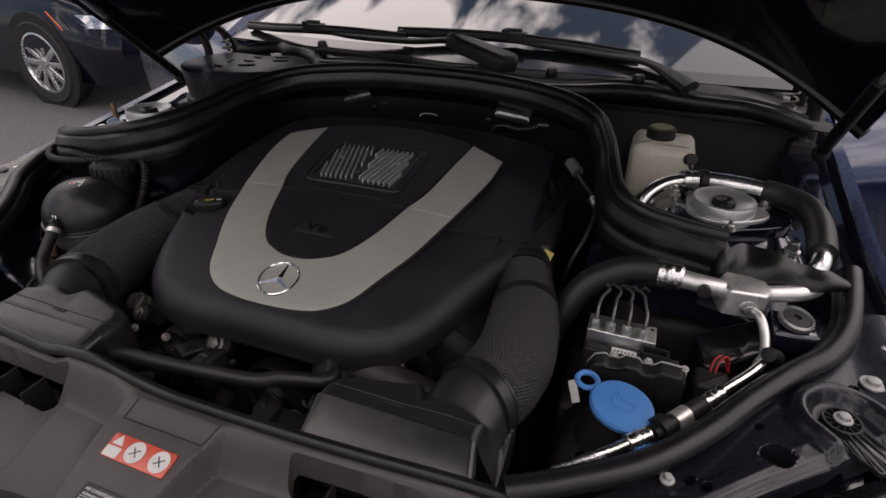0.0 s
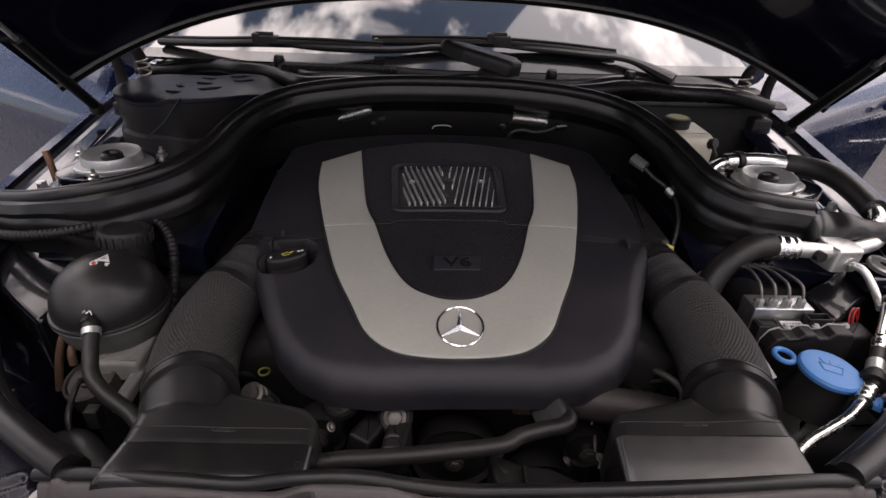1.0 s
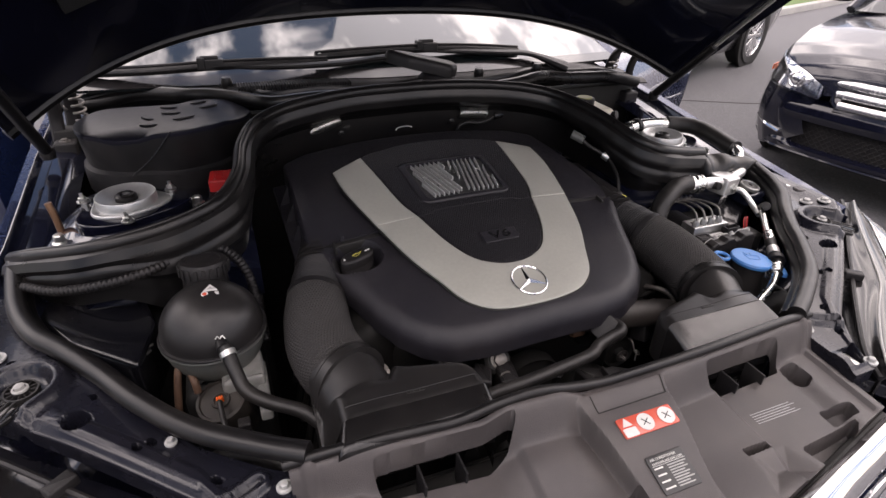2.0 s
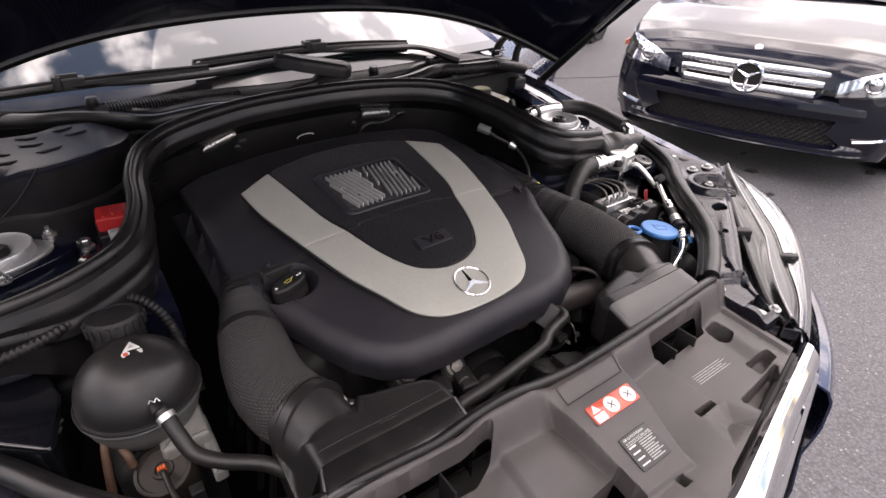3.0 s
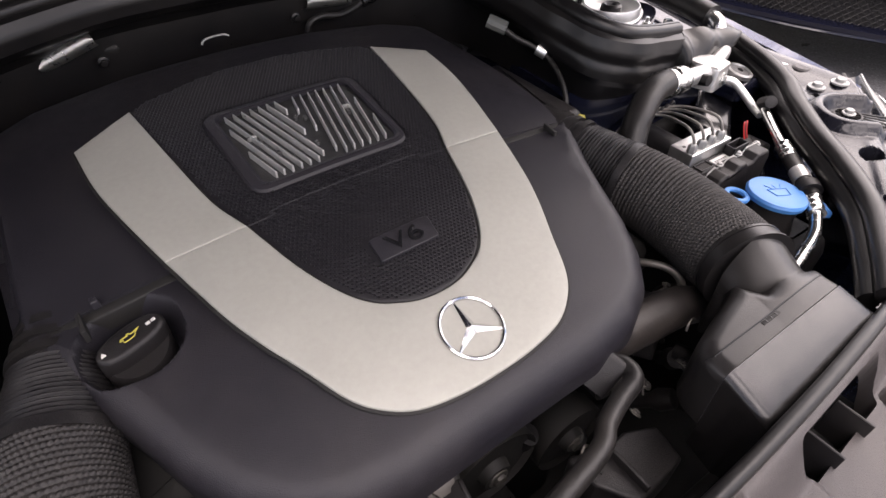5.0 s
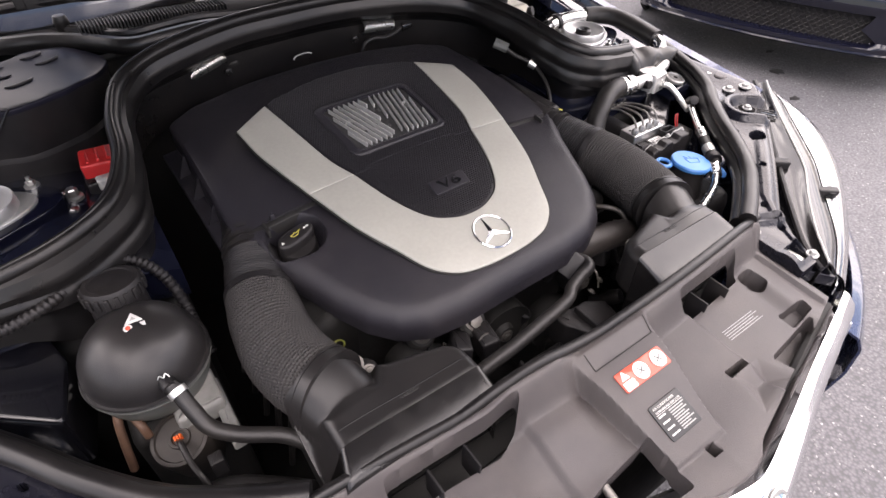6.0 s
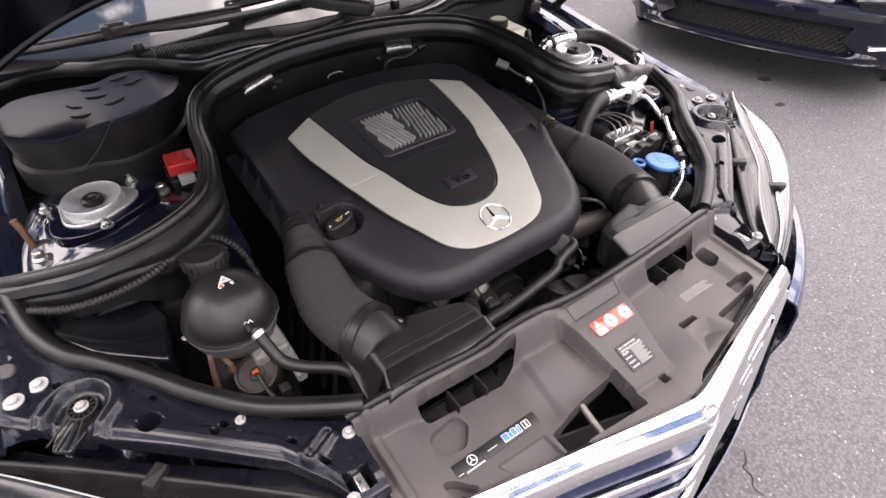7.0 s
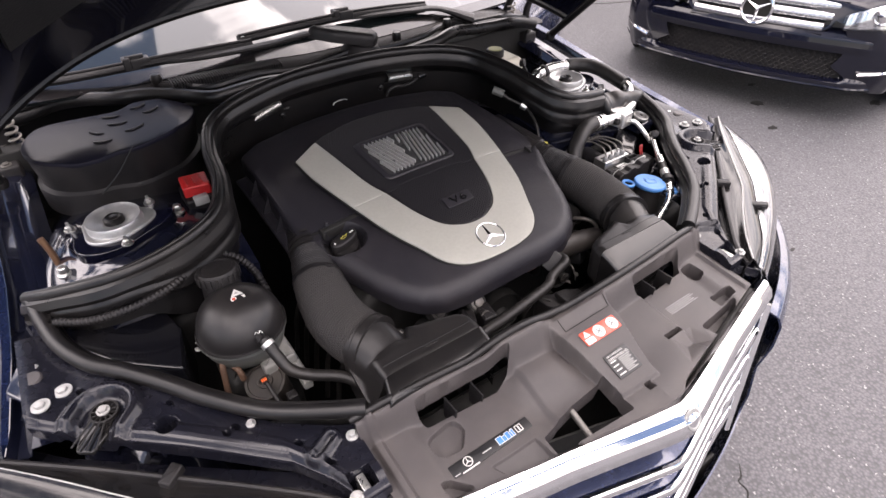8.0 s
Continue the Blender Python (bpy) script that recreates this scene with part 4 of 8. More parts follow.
# ---- grille, badge, bumper ----
def build_front():
    # chrome frame: top band with a creased peak in the middle
    def nose(x):
        return front_line(x) - 0.010 * max(0.0, 1 - abs(x - 0.03) / 0.20)
    def top_band(u, v):
        x = -0.43 + 0.86 * u
        peak = nose(x) - front_line(x)
        prof = [(0.007, 0.780, 0), (0.003, 0.793, 0), (-0.003, 0.799, 0.15), (-0.009, 0.798, 0.5), (-0.020, 0.789, 1.0), (-0.026, 0.776, 1.0), (-0.026, 0.761, 1.0), (-0.014, 0.752, 0.8)]
        k = v * 7
        i = min(6, int(k))
        t = k - i
        dy, z, f = (prof[i][j] * (1 - t) + prof[i + 1][j] * t for j in (0, 1, 2))
        return Vector((x, front_line(x) + dy + peak * f, z + 0.014 * max(0.0, 1 - abs(x - 0.03) / 0.25) - 0.06 * x * x - 0.10 * max(0.0, abs(x) - 0.36)))
    grille = part("grille", surface(top_band, 90, 28, 0.003), M_CHROME, car, "chrome radiator grille with horizontal bars")
    def face_y(x, z):
        return nose(x) - 0.018 - 0.13 * (0.77 - z)
    def drop(x):
        return 0.12 * x * x
    for s in (-1, 1):
        pts = [(s * (0.432 - 0.012 * k), face_y(0.43 - 0.012 * k, 0.75 - 0.055 * k), 0.735 - 0.05 * k) for k in range(7)]
        part("frame_side", tube(pts, 0.015, segs=12, flat=0.6), M_CHROME, grille)
    # four sloping blades, each with a bright front edge
    for k in range(4):
        z = 0.698 - 0.064 * k
        w = 0.425 - 0.012 * k
        def blade(u, v):
            x = -w + 2 * w * u
            prof = [(0.045, 0.016), (0.012, 0.006), (-0.006, 0.002), (-0.010, -0.004), (-0.006, -0.012), (0.010, -0.012), (0.045, -0.004)]
            q = v * 6
            i = min(5, int(q))
            t = q - i
            dy, dz = (prof[i][j] * (1 - t) + prof[i + 1][j] * t for j in (0, 1))
            return Vector((x, face_y(x, z) + 0.008 + dy, z + dz - drop(x)))
        part("grille_blade", surface(blade, 48, 18), M_PAINT, grille, "dark glossy blade")
        edge = [(x, face_y(x, z) - 0.003, z - 0.002 - drop(x)) for x in [-w + 2 * w * i / 34 for i in range(35)]]
        part("grille_bar", tube(edge, 0.0085, segs=10, n=2, flat=1.3), M_CHROME, grille)
    def back(u, v):
        x = -0.42 + 0.84 * u
        z = 0.40 + 0.36 * v
        return Vector((x, face_y(x, z) + 0.065, z - drop(x)))
    part("grille_mesh", surface(back, 20, 10, 0.004), M_DARK, grille)
    q = Matrix.Translation((0.030, nose(0.03) - 0.016, 0.799)) @ pose(0, 0, 0, 52, 0, 0)
    bm = lathe([(0, 0.0050), (0.0120, 0.0050), (0.0128, 0.0062), (0.0162, 0.0062), (0.0175, 0.0045), (0.0178, -0.010), (0, -0.010)], q, 32)
    part("badge", bm, M_VALLEY, grille, "small round chrome badge")
    # painted bumper, set back behind the grille in the middle
    out = [(0.0, -0.835), (0.15, -0.825), (0.30, -0.797), (0.45, -0.752), (0.60, -0.693), (0.75, -0.615), (0.86, -0.530), (0.915, -0.430), (0.93, -0.33), (0.93, -0.24)]
    ol = catmull([(-p[0], p[1], 0) for p in out[:0:-1]] + [(p[0], p[1], 0) for p in out], 6)
    prof = [(0.030, 0.715), (0.010, 0.708), (0.0, 0.69), (-0.004, 0.63), (0.004, 0.56), (-0.010, 0.47), (-0.012, 0.36), (0.010, 0.24), (0.06, 0.20)]
    def wrap(a, b, lo, hi):
        """Part of the bumper between two fractions of its length and of its profile."""
        def f(u, v):
            k = (a + (b - a) * u) * (len(ol) - 1)
            i = min(len(ol) - 2, int(k))
            p = ol[i].lerp(ol[i + 1], k - i)
            t3 = (ol[i + 1] - ol[i]).normalized()
            k = (lo + (hi - lo) * v) * 8
            i = min(7, int(k))
            t = k - i
            d, z = (prof[i][j] * (1 - t) + prof[i + 1][j] * t for j in (0, 1))
            return Vector((p.x, p.y, z - 0.05 * step(abs(p.x), 0.45, 0.92) * step(z, 0.44, 0.52))) + Vector((-t3.y, t3.x, 0)) * d
        return f
    skin = part("bumper", surface(wrap(0, 1, 0.68, 1), 108, 14, 0.004), M_PAINT, car, "dark blue painted front bumper")
    for a, c in ((0.0, 0.335), (0.665, 1.0)):
        part("bumper_corner", surface(wrap(a, c, 0, 0.68), 40, 26, 0.004), M_PAINT, skin)
    part("lower_intake", box(-0.30, 0.30, -0.80, -0.79, 0.24, 0.42), M_DARK, car)


build_front()


# ---- seals ----
def build_seals():
    seal = thing("engine_bay_seal", "black rubber seal and partition round the engine bay", "rubber seal", (0, 0.24, 0.95))
    crest = mirror_x(SEAL_REAR)[:-1] + SEAL_RIGHT[::-1]
    place(part("bulb", tube(crest, 0.011, segs=12, n=8), M_RUBBER), seal)
    # broad ribbed skirt under the bulb
    line = catmull(crest, 8)
    def skirt(u, v):
        k = u * (len(line) - 1)
        i = min(len(line) - 2, int(k))
        p = line[i].lerp(line[i + 1], k - i)
        t = (line[i + 1] - line[i]).normalized()
        nrm = Vector((t.y, -t.x, 0)).normalized()
        mid = 1 - step(abs(p.x), 0.33, 0.42)
        side_prof = [(0.000, 0.0), (0.014, -0.010), (0.019, -0.026), (0.016, -0.040), (0.020, -0.050), (0.021, -0.062), (0.013, -0.074), (0.004, -0.14)]
        mid_prof = [(0.000, 0.0), (0.013, -0.008), (0.018, -0.020), (0.016, -0.034), (0.004, -0.044), (-0.012, -0.050), (-0.024, -0.065), (-0.026, -0.14)]
        prof = [tuple(a * (1 - mid) + b * mid for a, b in zip(pa, pb)) for pa, pb in zip(side_prof, mid_prof)]
        k2 = v * 7
        j = min(6, int(k2))
        f = k2 - j
        d, z = (prof[j][m] * (1 - f) + prof[j + 1][m] * f for m in (0, 1))
        z *= 1 - 0.38 * step(-p.x, 0.50, 0.60)
        wob = 0.0015 * math.sin(u * 90)
        return p + nrm * (d + wob) + Vector((0, 0, z))
    place(part("skirt", surface(skirt, 150, 21, 0.003), M_RUBBER), seal)
    # loose rubber flap that carries the seal on to the wing, folded where it meets the skirt
    upper = catmull([(0.556, -0.118, 0.936), (0.566, -0.122, 0.926), (0.585, -0.104, 0.921), (0.625, -0.108, 0.920), (0.668, -0.120, 0.913), (0.712, -0.118, 0.904)], 6)
    lower = catmull([(0.552, -0.134, 0.880), (0.563, -0.150, 0.884), (0.592, -0.140, 0.890), (0.630, -0.143, 0.891), (0.672, -0.142, 0.893), (0.715, -0.130, 0.896)], 6)
    def flap(u, v):
        k = u * (len(upper) - 1)
        i = min(len(upper) - 2, int(k))
        a, b = upper[i].lerp(upper[i + 1], k - i), lower[i].lerp(lower[i + 1], k - i)
        return a.lerp(b, v) + Vector((0, -0.006, 0.004)) * math.sin(math.pi * v) + Vector((0, 0.004 * math.sin(u * 17 + v * 3), 0.002 * math.sin(u * 23)))
    place(part("corner_flap", surface(flap, 60, 14, 0.003), M_RUBBER), seal)
    place(part("crest_lip", tube([(p[0], p[1], p[2] + 0.009) for p in crest], 0.0035, segs=8, n=8), M_RUBBER), seal)
    for s in (-1, 1):
        pts = [(s * p[0], p[1], p[2]) for p in SEAL_FRONT]
        place(part("front_bulb", tube(pts, 0.0132, segs=14, flat=0.9), M_RUBBER), seal)
        flange = [(s * p[0] * 0.992, p[1] + 0.012, p[2] - 0.016) for p in SEAL_FRONT]
        place(part("front_flange", tube(flange, 0.010, segs=10, flat=1.3), M_RUBBER), seal)
    return seal


build_seals()


# ---- scuttle, windscreen, wipers ----
def screen_base(x):
    return 0.374 + 0.20 * x * x - 0.025 * step(x, -0.18, 0.0)


def screen_foot(x):
    """Height of the glass at its lower edge."""
    return 1.026 - 0.03 * x * x


def scuttle_front(x):
    return 0.262 + 0.12 * step(abs(x), 0.28, 0.42) * (1.0 if x < 0 else 0.5) + 0.11 * step(-x, 0.42, 0.64)


def build_scuttle():
    def tray(u, v):
        x = -0.76 + 1.52 * u
        y0 = scuttle_front(x)
        y1 = screen_base(x) + 0.01
        y = y0 + (y1 - y0) * v
        z = 1.000 + (screen_foot(x) - 0.998) * v + 0.008 * math.sin(v * 9) * (1 - v) - 0.03 * step(abs(x), 0.55, 0.76)
        return Vector((x, y, z))
    strip = [(x, scuttle_front(x) - 0.004 + 0.004 * math.sin(x * 30), 1.012 - 0.012 * step(abs(x), 0.3, 0.6) - 0.03 * step(abs(x), 0.55, 0.76) + 0.004 * math.sin(x * 22)) for x in [-0.72 + 0.06 * k for k in range(25)]]
    part("scuttle_seal", tube(strip, 0.013, segs=10, n=4, flat=1.2), M_RUBBER, car, "wavy rubber strip along the scuttle")
    part("scuttle_lip", tube([(p[0], p[1] + 0.045, p[2] + 0.008) for p in strip], 0.008, segs=8, n=4), M_RUBBER, car)
    scut = part("scuttle", surface(tray, 80, 24, 0.004), M_SCUTTLE, car, "black plastic scuttle panel below the windscreen")
    for k in range(44):  # air intake slats
        x = -0.365 + 0.0058 * k
        y = 0.336 - 0.02 * (k / 44)
        part("slat", box(x, x + 0.0024, y, y + 0.042, 1.008, 1.032, r=0.001), M_SCUTTLE, scut)
    def glass(u, v):
        x = -0.74 + 1.48 * u
        k = 1 - 0.16 * v
        y0, z0 = screen_base(x), screen_foot(x)
        y1, z1 = 1.440 + 0.10 * x * x, 1.425 - 0.03 * x * x
        return Vector((x * k, y0 + (y1 - y0) * v, z0 + (z1 - z0) * v))
    ws = part("windscreen", surface(glass, 40, 24, 0.005), M_GLASS, car, "windscreen reflecting clouds")
    def band(u, v):
        return glass(u, 0.001 + 0.035 * v) + Vector((0, -0.0015, 0.0015))
    part("screen_band", surface(band, 40, 6, 0.002), M_FRIT, ws)
    # roof, pillars and cabin shell
    def roof(u, v):
        x = -0.62 + 1.24 * u
        y = 1.43 + 1.37 * v
        return Vector((x, y - 0.1 * x * x, 1.425 + 0.005 * v + 0.05 * math.sin(math.pi * v) - 0.10 * x * x))
    part("roof", surface(roof, 16, 16, 0.01), M_PAINT, car)
    for s in (-1, 1):
        part("pillar", tube([(s * 0.765, 0.50, 1.0), (s * 0.70, 0.94, 1.205), (s * 0.62, 1.43, 1.410)], 0.028, segs=10), M_PAINT, car)
        part("sill", box(min(s * .84, s * .90), max(s * .84, s * .90), 0.68, 1.76, 0.20, 0.36, r=0.02), M_PAINT, car)
        part("seat", box(min(s * .15, s * .65), max(s * .15, s * .65), 1.75, 1.95, 0.4, 1.25, r=0.06), M_CLOTH, car)
    part("dashboard", box(-0.74, 0.74, 0.68, 1.05, 0.55, 0.97, r=0.04), M_PLASTIC, car)
    part("cabin_floor", box(-0.84, 0.84, 0.45, 3.0, 0.20, 0.26, r=0.02), M_DARK, car)
    # rear body, from the doors back: flanks, shoulders and boot lid in one skin
    st = [(1.72, 0.905, 0.22, 0.94, 0.95), (2.4, 0.915, 0.21, 0.96, 0.97), (2.9, 0.915, 0.21, 0.98, 0.99), (3.4, 0.90, 0.22, 0.99, 1.03), (3.8, 0.87, 0.26, 0.98, 1.04), (4.0, 0.82, 0.32, 0.93, 0.98), (4.07, 0.74, 0.40, 0.74, 0.76)]
    def tail(u, v):
        k = u * (len(st) - 1)
        i = min(len(st) - 2, int(k))
        t = k - i
        y, w, zb, zs, zm = (st[i][j] * (1 - t) + st[i + 1][j] * t for j in range(5))
        a = -1 + 2 * v
        c = abs(a)
        if c > 0.55:
            h = (1 - c) / 0.45
            x, z = w * (0.94 + 0.06 * math.sin(math.pi * min(1, h * 1.1))), zb + (zs - zb) * h
        else:
            x, z = w * 0.94 * (c / 0.55) ** 0.85, zm - (zm - zs) * (c / 0.55) ** 3
        return Vector((math.copysign(x, a), y, z))
    part("rear_body", surface(tail, 40, 48, 0.004), M_PAINT, car, "dark blue rear body and boot")
    for s in (-1, 1):
        part("rear_door_glass", surface(lambda u, v: Vector((s * (0.86 - 0.22 * v), 1.78 + (1.25 - 0.35 * v) * u, 0.95 + 0.44 * v)), 8, 6, 0.005), M_GLASS, car)
        part("centre_pillar", tube([(s * 0.885, 1.74, 0.30), (s * 0.875, 1.74, 0.95), (s * 0.65, 1.78, 1.40)], 0.035, segs=8), M_PAINT, car)
        part("rear_pillar", tube([(s * 0.80, 3.25, 0.98), (s * 0.70, 2.95, 1.22), (s * 0.63, 2.72, 1.41)], 0.05, segs=8), M_PAINT, car)
        part("tail_lamp", surface(lambda u, v: Vector((s * (0.58 + 0.26 * u), 4.075 - 0.30 * u ** 3, 0.70 + 0.16 * v)), 10, 6, 0.01), M_RED, car)
    def rscreen(u, v):
        x = -0.62 + 1.24 * u
        return Vector((x * (1 + 0.1 * v), 2.78 + 0.6 * v, 1.43 - 0.46 * v - 0.1 * x * x))
    part("rear_screen", surface(rscreen, 12, 10, 0.005), M_GLASS, car)


build_scuttle()


def build_wipers():
    def wiper(arm, blade, label):
        w = thing("wiper", label, "wiper", arm[0])
        place(part("arm", tube(arm, [0.030] + [0.014] * (len(arm) - 2) + [0.009], segs=10, flat=0.5), M_PLASTIC), w)
        place(part("blade", tube(blade, 0.0135, segs=12, flat=0.75), M_PLASTIC), w)
        place(part("spoiler", tube([(p[0], p[1] - 0.004, p[2] + 0.011) for p in blade], 0.0035, segs=8), M_PLASTIC), w)
        mid = blade[len(blade) // 2]
        m = Matrix.Translation(mid)
        place(part("clip", box(-0.012, 0.030, -0.014, 0.014, -0.006, 0.016, m, r=0.004), M_PLASTIC), w)
        place(part("clip_jaw", box(-0.026, -0.010, -0.013, 0.013, -0.004, 0.021, m, r=0.003), M_PLASTIC), w)
        place(part("clip_bridge", box(-0.018, 0.020, -0.005, 0.005, 0.014, 0.023, m, r=0.002), M_SCUTTLE), w)
        tip = Vector(blade[0])
        place(part("mark_disc", lathe([(0, 0.001), (0.006, 0.001), (0.006, -0.002)], Matrix.Translation(tip + Vector((0.010, -0.009, 0.004))) @ pose(0, 0, 0, 70, 0, 0), 16), M_LABELWHITE), w)
        return w
    w1 = wiper([(0.135, 0.318, 1.046), (0.06, 0.332, 1.068), (-0.015, 0.352, 1.074), (-0.12, 0.372, 1.062), (-0.27, 0.392, 1.058), (-0.40, 0.412, 1.062)],
               [(-0.690, 0.514, 1.041), (-0.55, 0.452, 1.052), (-0.414, 0.416, 1.062), (-0.28, 0.405, 1.064), (-0.15, 0.408, 1.060)], "long black wiper lying across the screen's foot")
    # broad shell over the pivot
    q = pose(0.062, 0.333, 1.060, 0, 12, -14)
    place(part("pivot_shell", pillow(round_poly([(-0.105, -0.008), (-0.03, -0.034), (0.075, -0.038), (0.095, 0.0), (0.080, 0.030), (-0.03, 0.026)], 0.018, 6), 0.014, 0.030, q, top=0.018, steps=5), M_PLASTIC), w1)
    place(part("pivot_housing", lathe([(0.058, -0.03), (0.054, 0.0), (0.042, 0.016), (0.020, 0.022), (0, 0.023)], pose(0.105, 0.318, 1.018, 0, 8, 0), 28), M_SCUTTLE), w1)
    w2 = wiper([(0.50, 0.355, 1.018), (0.414, 0.409, 1.049), (0.32, 0.422, 1.056), (0.21, 0.424, 1.064), (0.11, 0.426, 1.070)],
               [(-0.175, 0.423, 1.070), (-0.04, 0.424, 1.074), (0.11, 0.428, 1.074), (0.25, 0.438, 1.066), (0.39, 0.452, 1.052)], "shorter black wiper beside the pivot cover")
    for x, y in ((0.222, 0.334), (0.399, 0.346), (-0.385, 0.405)):
        nub = thing("screen_stop", "small black rubber stop on the scuttle", "rubber stop", (x, y, 1.012), "screen stops")
        place(part("stop", lathe([(0.014, -0.012), (0.012, 0.006), (0.013, 0.010), (0.010, 0.020), (0, 0.022)], Matrix.Translation((x, y, 1.018)), 16), M_RUBBER), nub)


build_wipers()


# ---- bonnet, gas struts, doors ----
HOOD_A = radians(36)


def hood_point(u, v, off=0.0, in_x=0.0):
    x = (-0.775 + in_x) + (1.55 - 2 * in_x) * u
    q = x / 0.72
    zr = 1.185 - 0.06 * q * q - 0.075 * q ** 4
    yr = 0.420 - 0.06 * q * q - 0.09 * q ** 4
    ln = 1.30 - 0.20 * q * q
    d = v * ln
    bow = 0.05 * math.sin(math.pi * v) * (1 - 0.3 * q * q)
    return Vector((x * (1 - 0.06 * v), yr - d * math.cos(HOOD_A) - (off - bow) * math.sin(HOOD_A) * 0.6, zr + d * math.sin(HOOD_A) - (off - bow) * math.cos(HOOD_A)))


def build_hood():
    hood = part("bonnet", surface(lambda u, v: hood_point(u, v), 48, 40, 0.012), M_PAINT, car, "raised bonnet, dark blue outside and black inside")
    part("inner_frame", surface(lambda u, v: hood_point(u, 0.02 + 0.96 * v, 0.028 + 0.012 * math.sin(u * 22) * math.sin(v * 15), 0.004), 48, 40, 0.006), M_BLACKPAINT, hood)
    part("insulation", surface(lambda u, v: hood_point(u, 0.20 + 0.70 * v, 0.052 + 0.008 * noise.noise((u * 8, v * 8, 0)), 0.16), 40, 36, 0.01), M_CLOTH, hood)
    part("rear_lip", tube([hood_point(k / 20, 0.004, 0.02) for k in range(21)], 0.012, segs=8), M_RUBBER, hood)
    for s in (-1, 1):
        hinge = part("hinge", box(s * 0.722 - 0.022, s * 0.722 + 0.022, 0.33, 0.47, 0.905, 0.942, r=0.006), M_SCUTTLE, car, "black bonnet hinge with two links")
        part("link", tube([(s * 0.722, 0.455, 0.935), (s * 0.715, 0.450, 0.985), (s * 0.705, 0.415, 1.035), (s * 0.700, 0.355, 1.075)], 0.009, segs=8, flat=1.7), M_SCUTTLE, hinge)
        part("link", tube([(s * 0.735, 0.365, 0.935), (s * 0.730, 0.372, 0.990), (s * 0.720, 0.345, 1.040), (s * 0.712, 0.300, 1.068)], 0.008, segs=8, flat=1.7), M_SCUTTLE, hinge)
        part("hinge_bracket", pillow(round_poly([(-0.10, -0.014), (0.05, -0.014), (0.06, 0.010), (-0.08, 0.014)], 0.006), 0.003, 0.014, pose(s * 0.703, 0.330, 1.078, 0, 90, 0) @ pose(0, 0, 0, 0, 0, 65), top=0.007), M_SCUTTLE, hinge)
        part("coil", tube([(s * 0.690 + 0.012 * math.cos(k * 0.9), 0.40 + 0.012 * math.sin(k * 0.9), 0.945 + 0.0022 * k) for k in range(36)], 0.0028, segs=6, n=2), M_OLDSTEEL, hinge)
        for yy in (0.345, 0.455):
            part("bolt", bolt_into(bmesh.new(), (s * 0.722, yy, 0.942), 0.007, 0.006), M_OLDSTEEL, hinge)
        part("pivot", lathe([(0, 0.012), (0.009, 0.010), (0.010, -0.010), (0, -0.012)], pose(s * 0.718, 0.452, 0.985, 0, 90, 0), 12), M_OLDSTEEL, hinge)
        strut = part("gas_strut", tube([(s * 0.735, 0.255, 0.955), (s * 0.725, 0.08, 1.115)], 0.011, segs=12), M_RUBBER, car)
        part("rod", tube([(s * 0.725, 0.08, 1.115), (s * 0.715, -0.10, 1.28)], 0.005, segs=10), M_ZINC, strut)
        part("ball_joint", lathe([(0, 0.016), (0.012, 0.010), (0.015, 0), (0.012, -0.012), (0, -0.016)], Matrix.Translation((s * 0.735, 0.258, 0.950)), 14), M_PLASTIC, strut)


build_hood()


def build_doors():
    for s in (-1, 1):
        hinge, tip = Vector((s * 0.89, 0.70, 0)), Vector((s * 1.80, 1.25, 0))
        along = (tip - hinge)
        out = Vector((along.y, -along.x, 0)).normalized()
        if out.y > 0:
            out = -out
        def skin(u, v):
            z = 0.34 + 0.62 * v
            edge = u + (0.06 * (1 - v) ** 2 * -u)
            return hinge + along * edge + out * (0.045 * math.sin(math.pi / 2 * min(1.0, v / 0.66)) - 0.27 * max(0.0, v - 0.66) - 0.5 * max(0.0, v - 0.66) ** 2) + Vector((0, 0, z))
        door = part("door", surface(skin, 24, 40, 0.09), M_PAINT, car, "open dark blue front door")
        def pane(u, v):
            lean = -out * (0.09 + 0.22 * v)
            u2 = 0.06 + 0.34 * v + u * (0.92 - 0.34 * v - 0.02)
            return hinge + along * u2 + lean + Vector((0, 0, 0.95 + 0.42 * v))
        part("window", surface(pane, 12, 12, 0.004), M_GLASS, door, "side window reflecting clouds")
        rim = [pane(0, 0), pane(0, 0.35), pane(0, 0.7), pane(0, 1), pane(0.5, 1.01), pane(1, 1), pane(1, 0.5), pane(1, 0)]
        part("window_frame", tube(rim, 0.014, segs=8), M_PLASTIC, door)
        part("belt_trim", tube([pane(0, 0), pane(0.5, 0), pane(1, 0)], 0.008, segs=8), M_CHROME, door)
        p = skin(0.78, 0.72) + out * 0.03
        q = skin(0.94, 0.75) + out * 0.03
        part("handle", tube([p, p.lerp(q, 0.5) + out * 0.02, q], 0.013, segs=10), M_PAINT, door)
        # mirror on the door's corner
        c = hinge + along * 0.12 + out * 0.12 + Vector((0, 0, 1.0))
        m = Matrix.Translation(c)
        bm = lathe([(0, -0.075), (0.05, -0.065), (0.085, -0.02), (0.09, 0.03), (0.06, 0.07), (0, 0.08)], m @ pose(0, 0, 0, 0, 0, 0) @ Matrix.Diagonal((1.1, 0.6, 0.85, 1)), 20)
        part("mirror", bm, M_PAINT, door)


build_doors()


# ---- engine and its cover ----
COVER = Matrix()
COVER_TURN = pose(0, -0.36, 0, 0, 0, 1.4) @ pose(0, 0.36, 0)


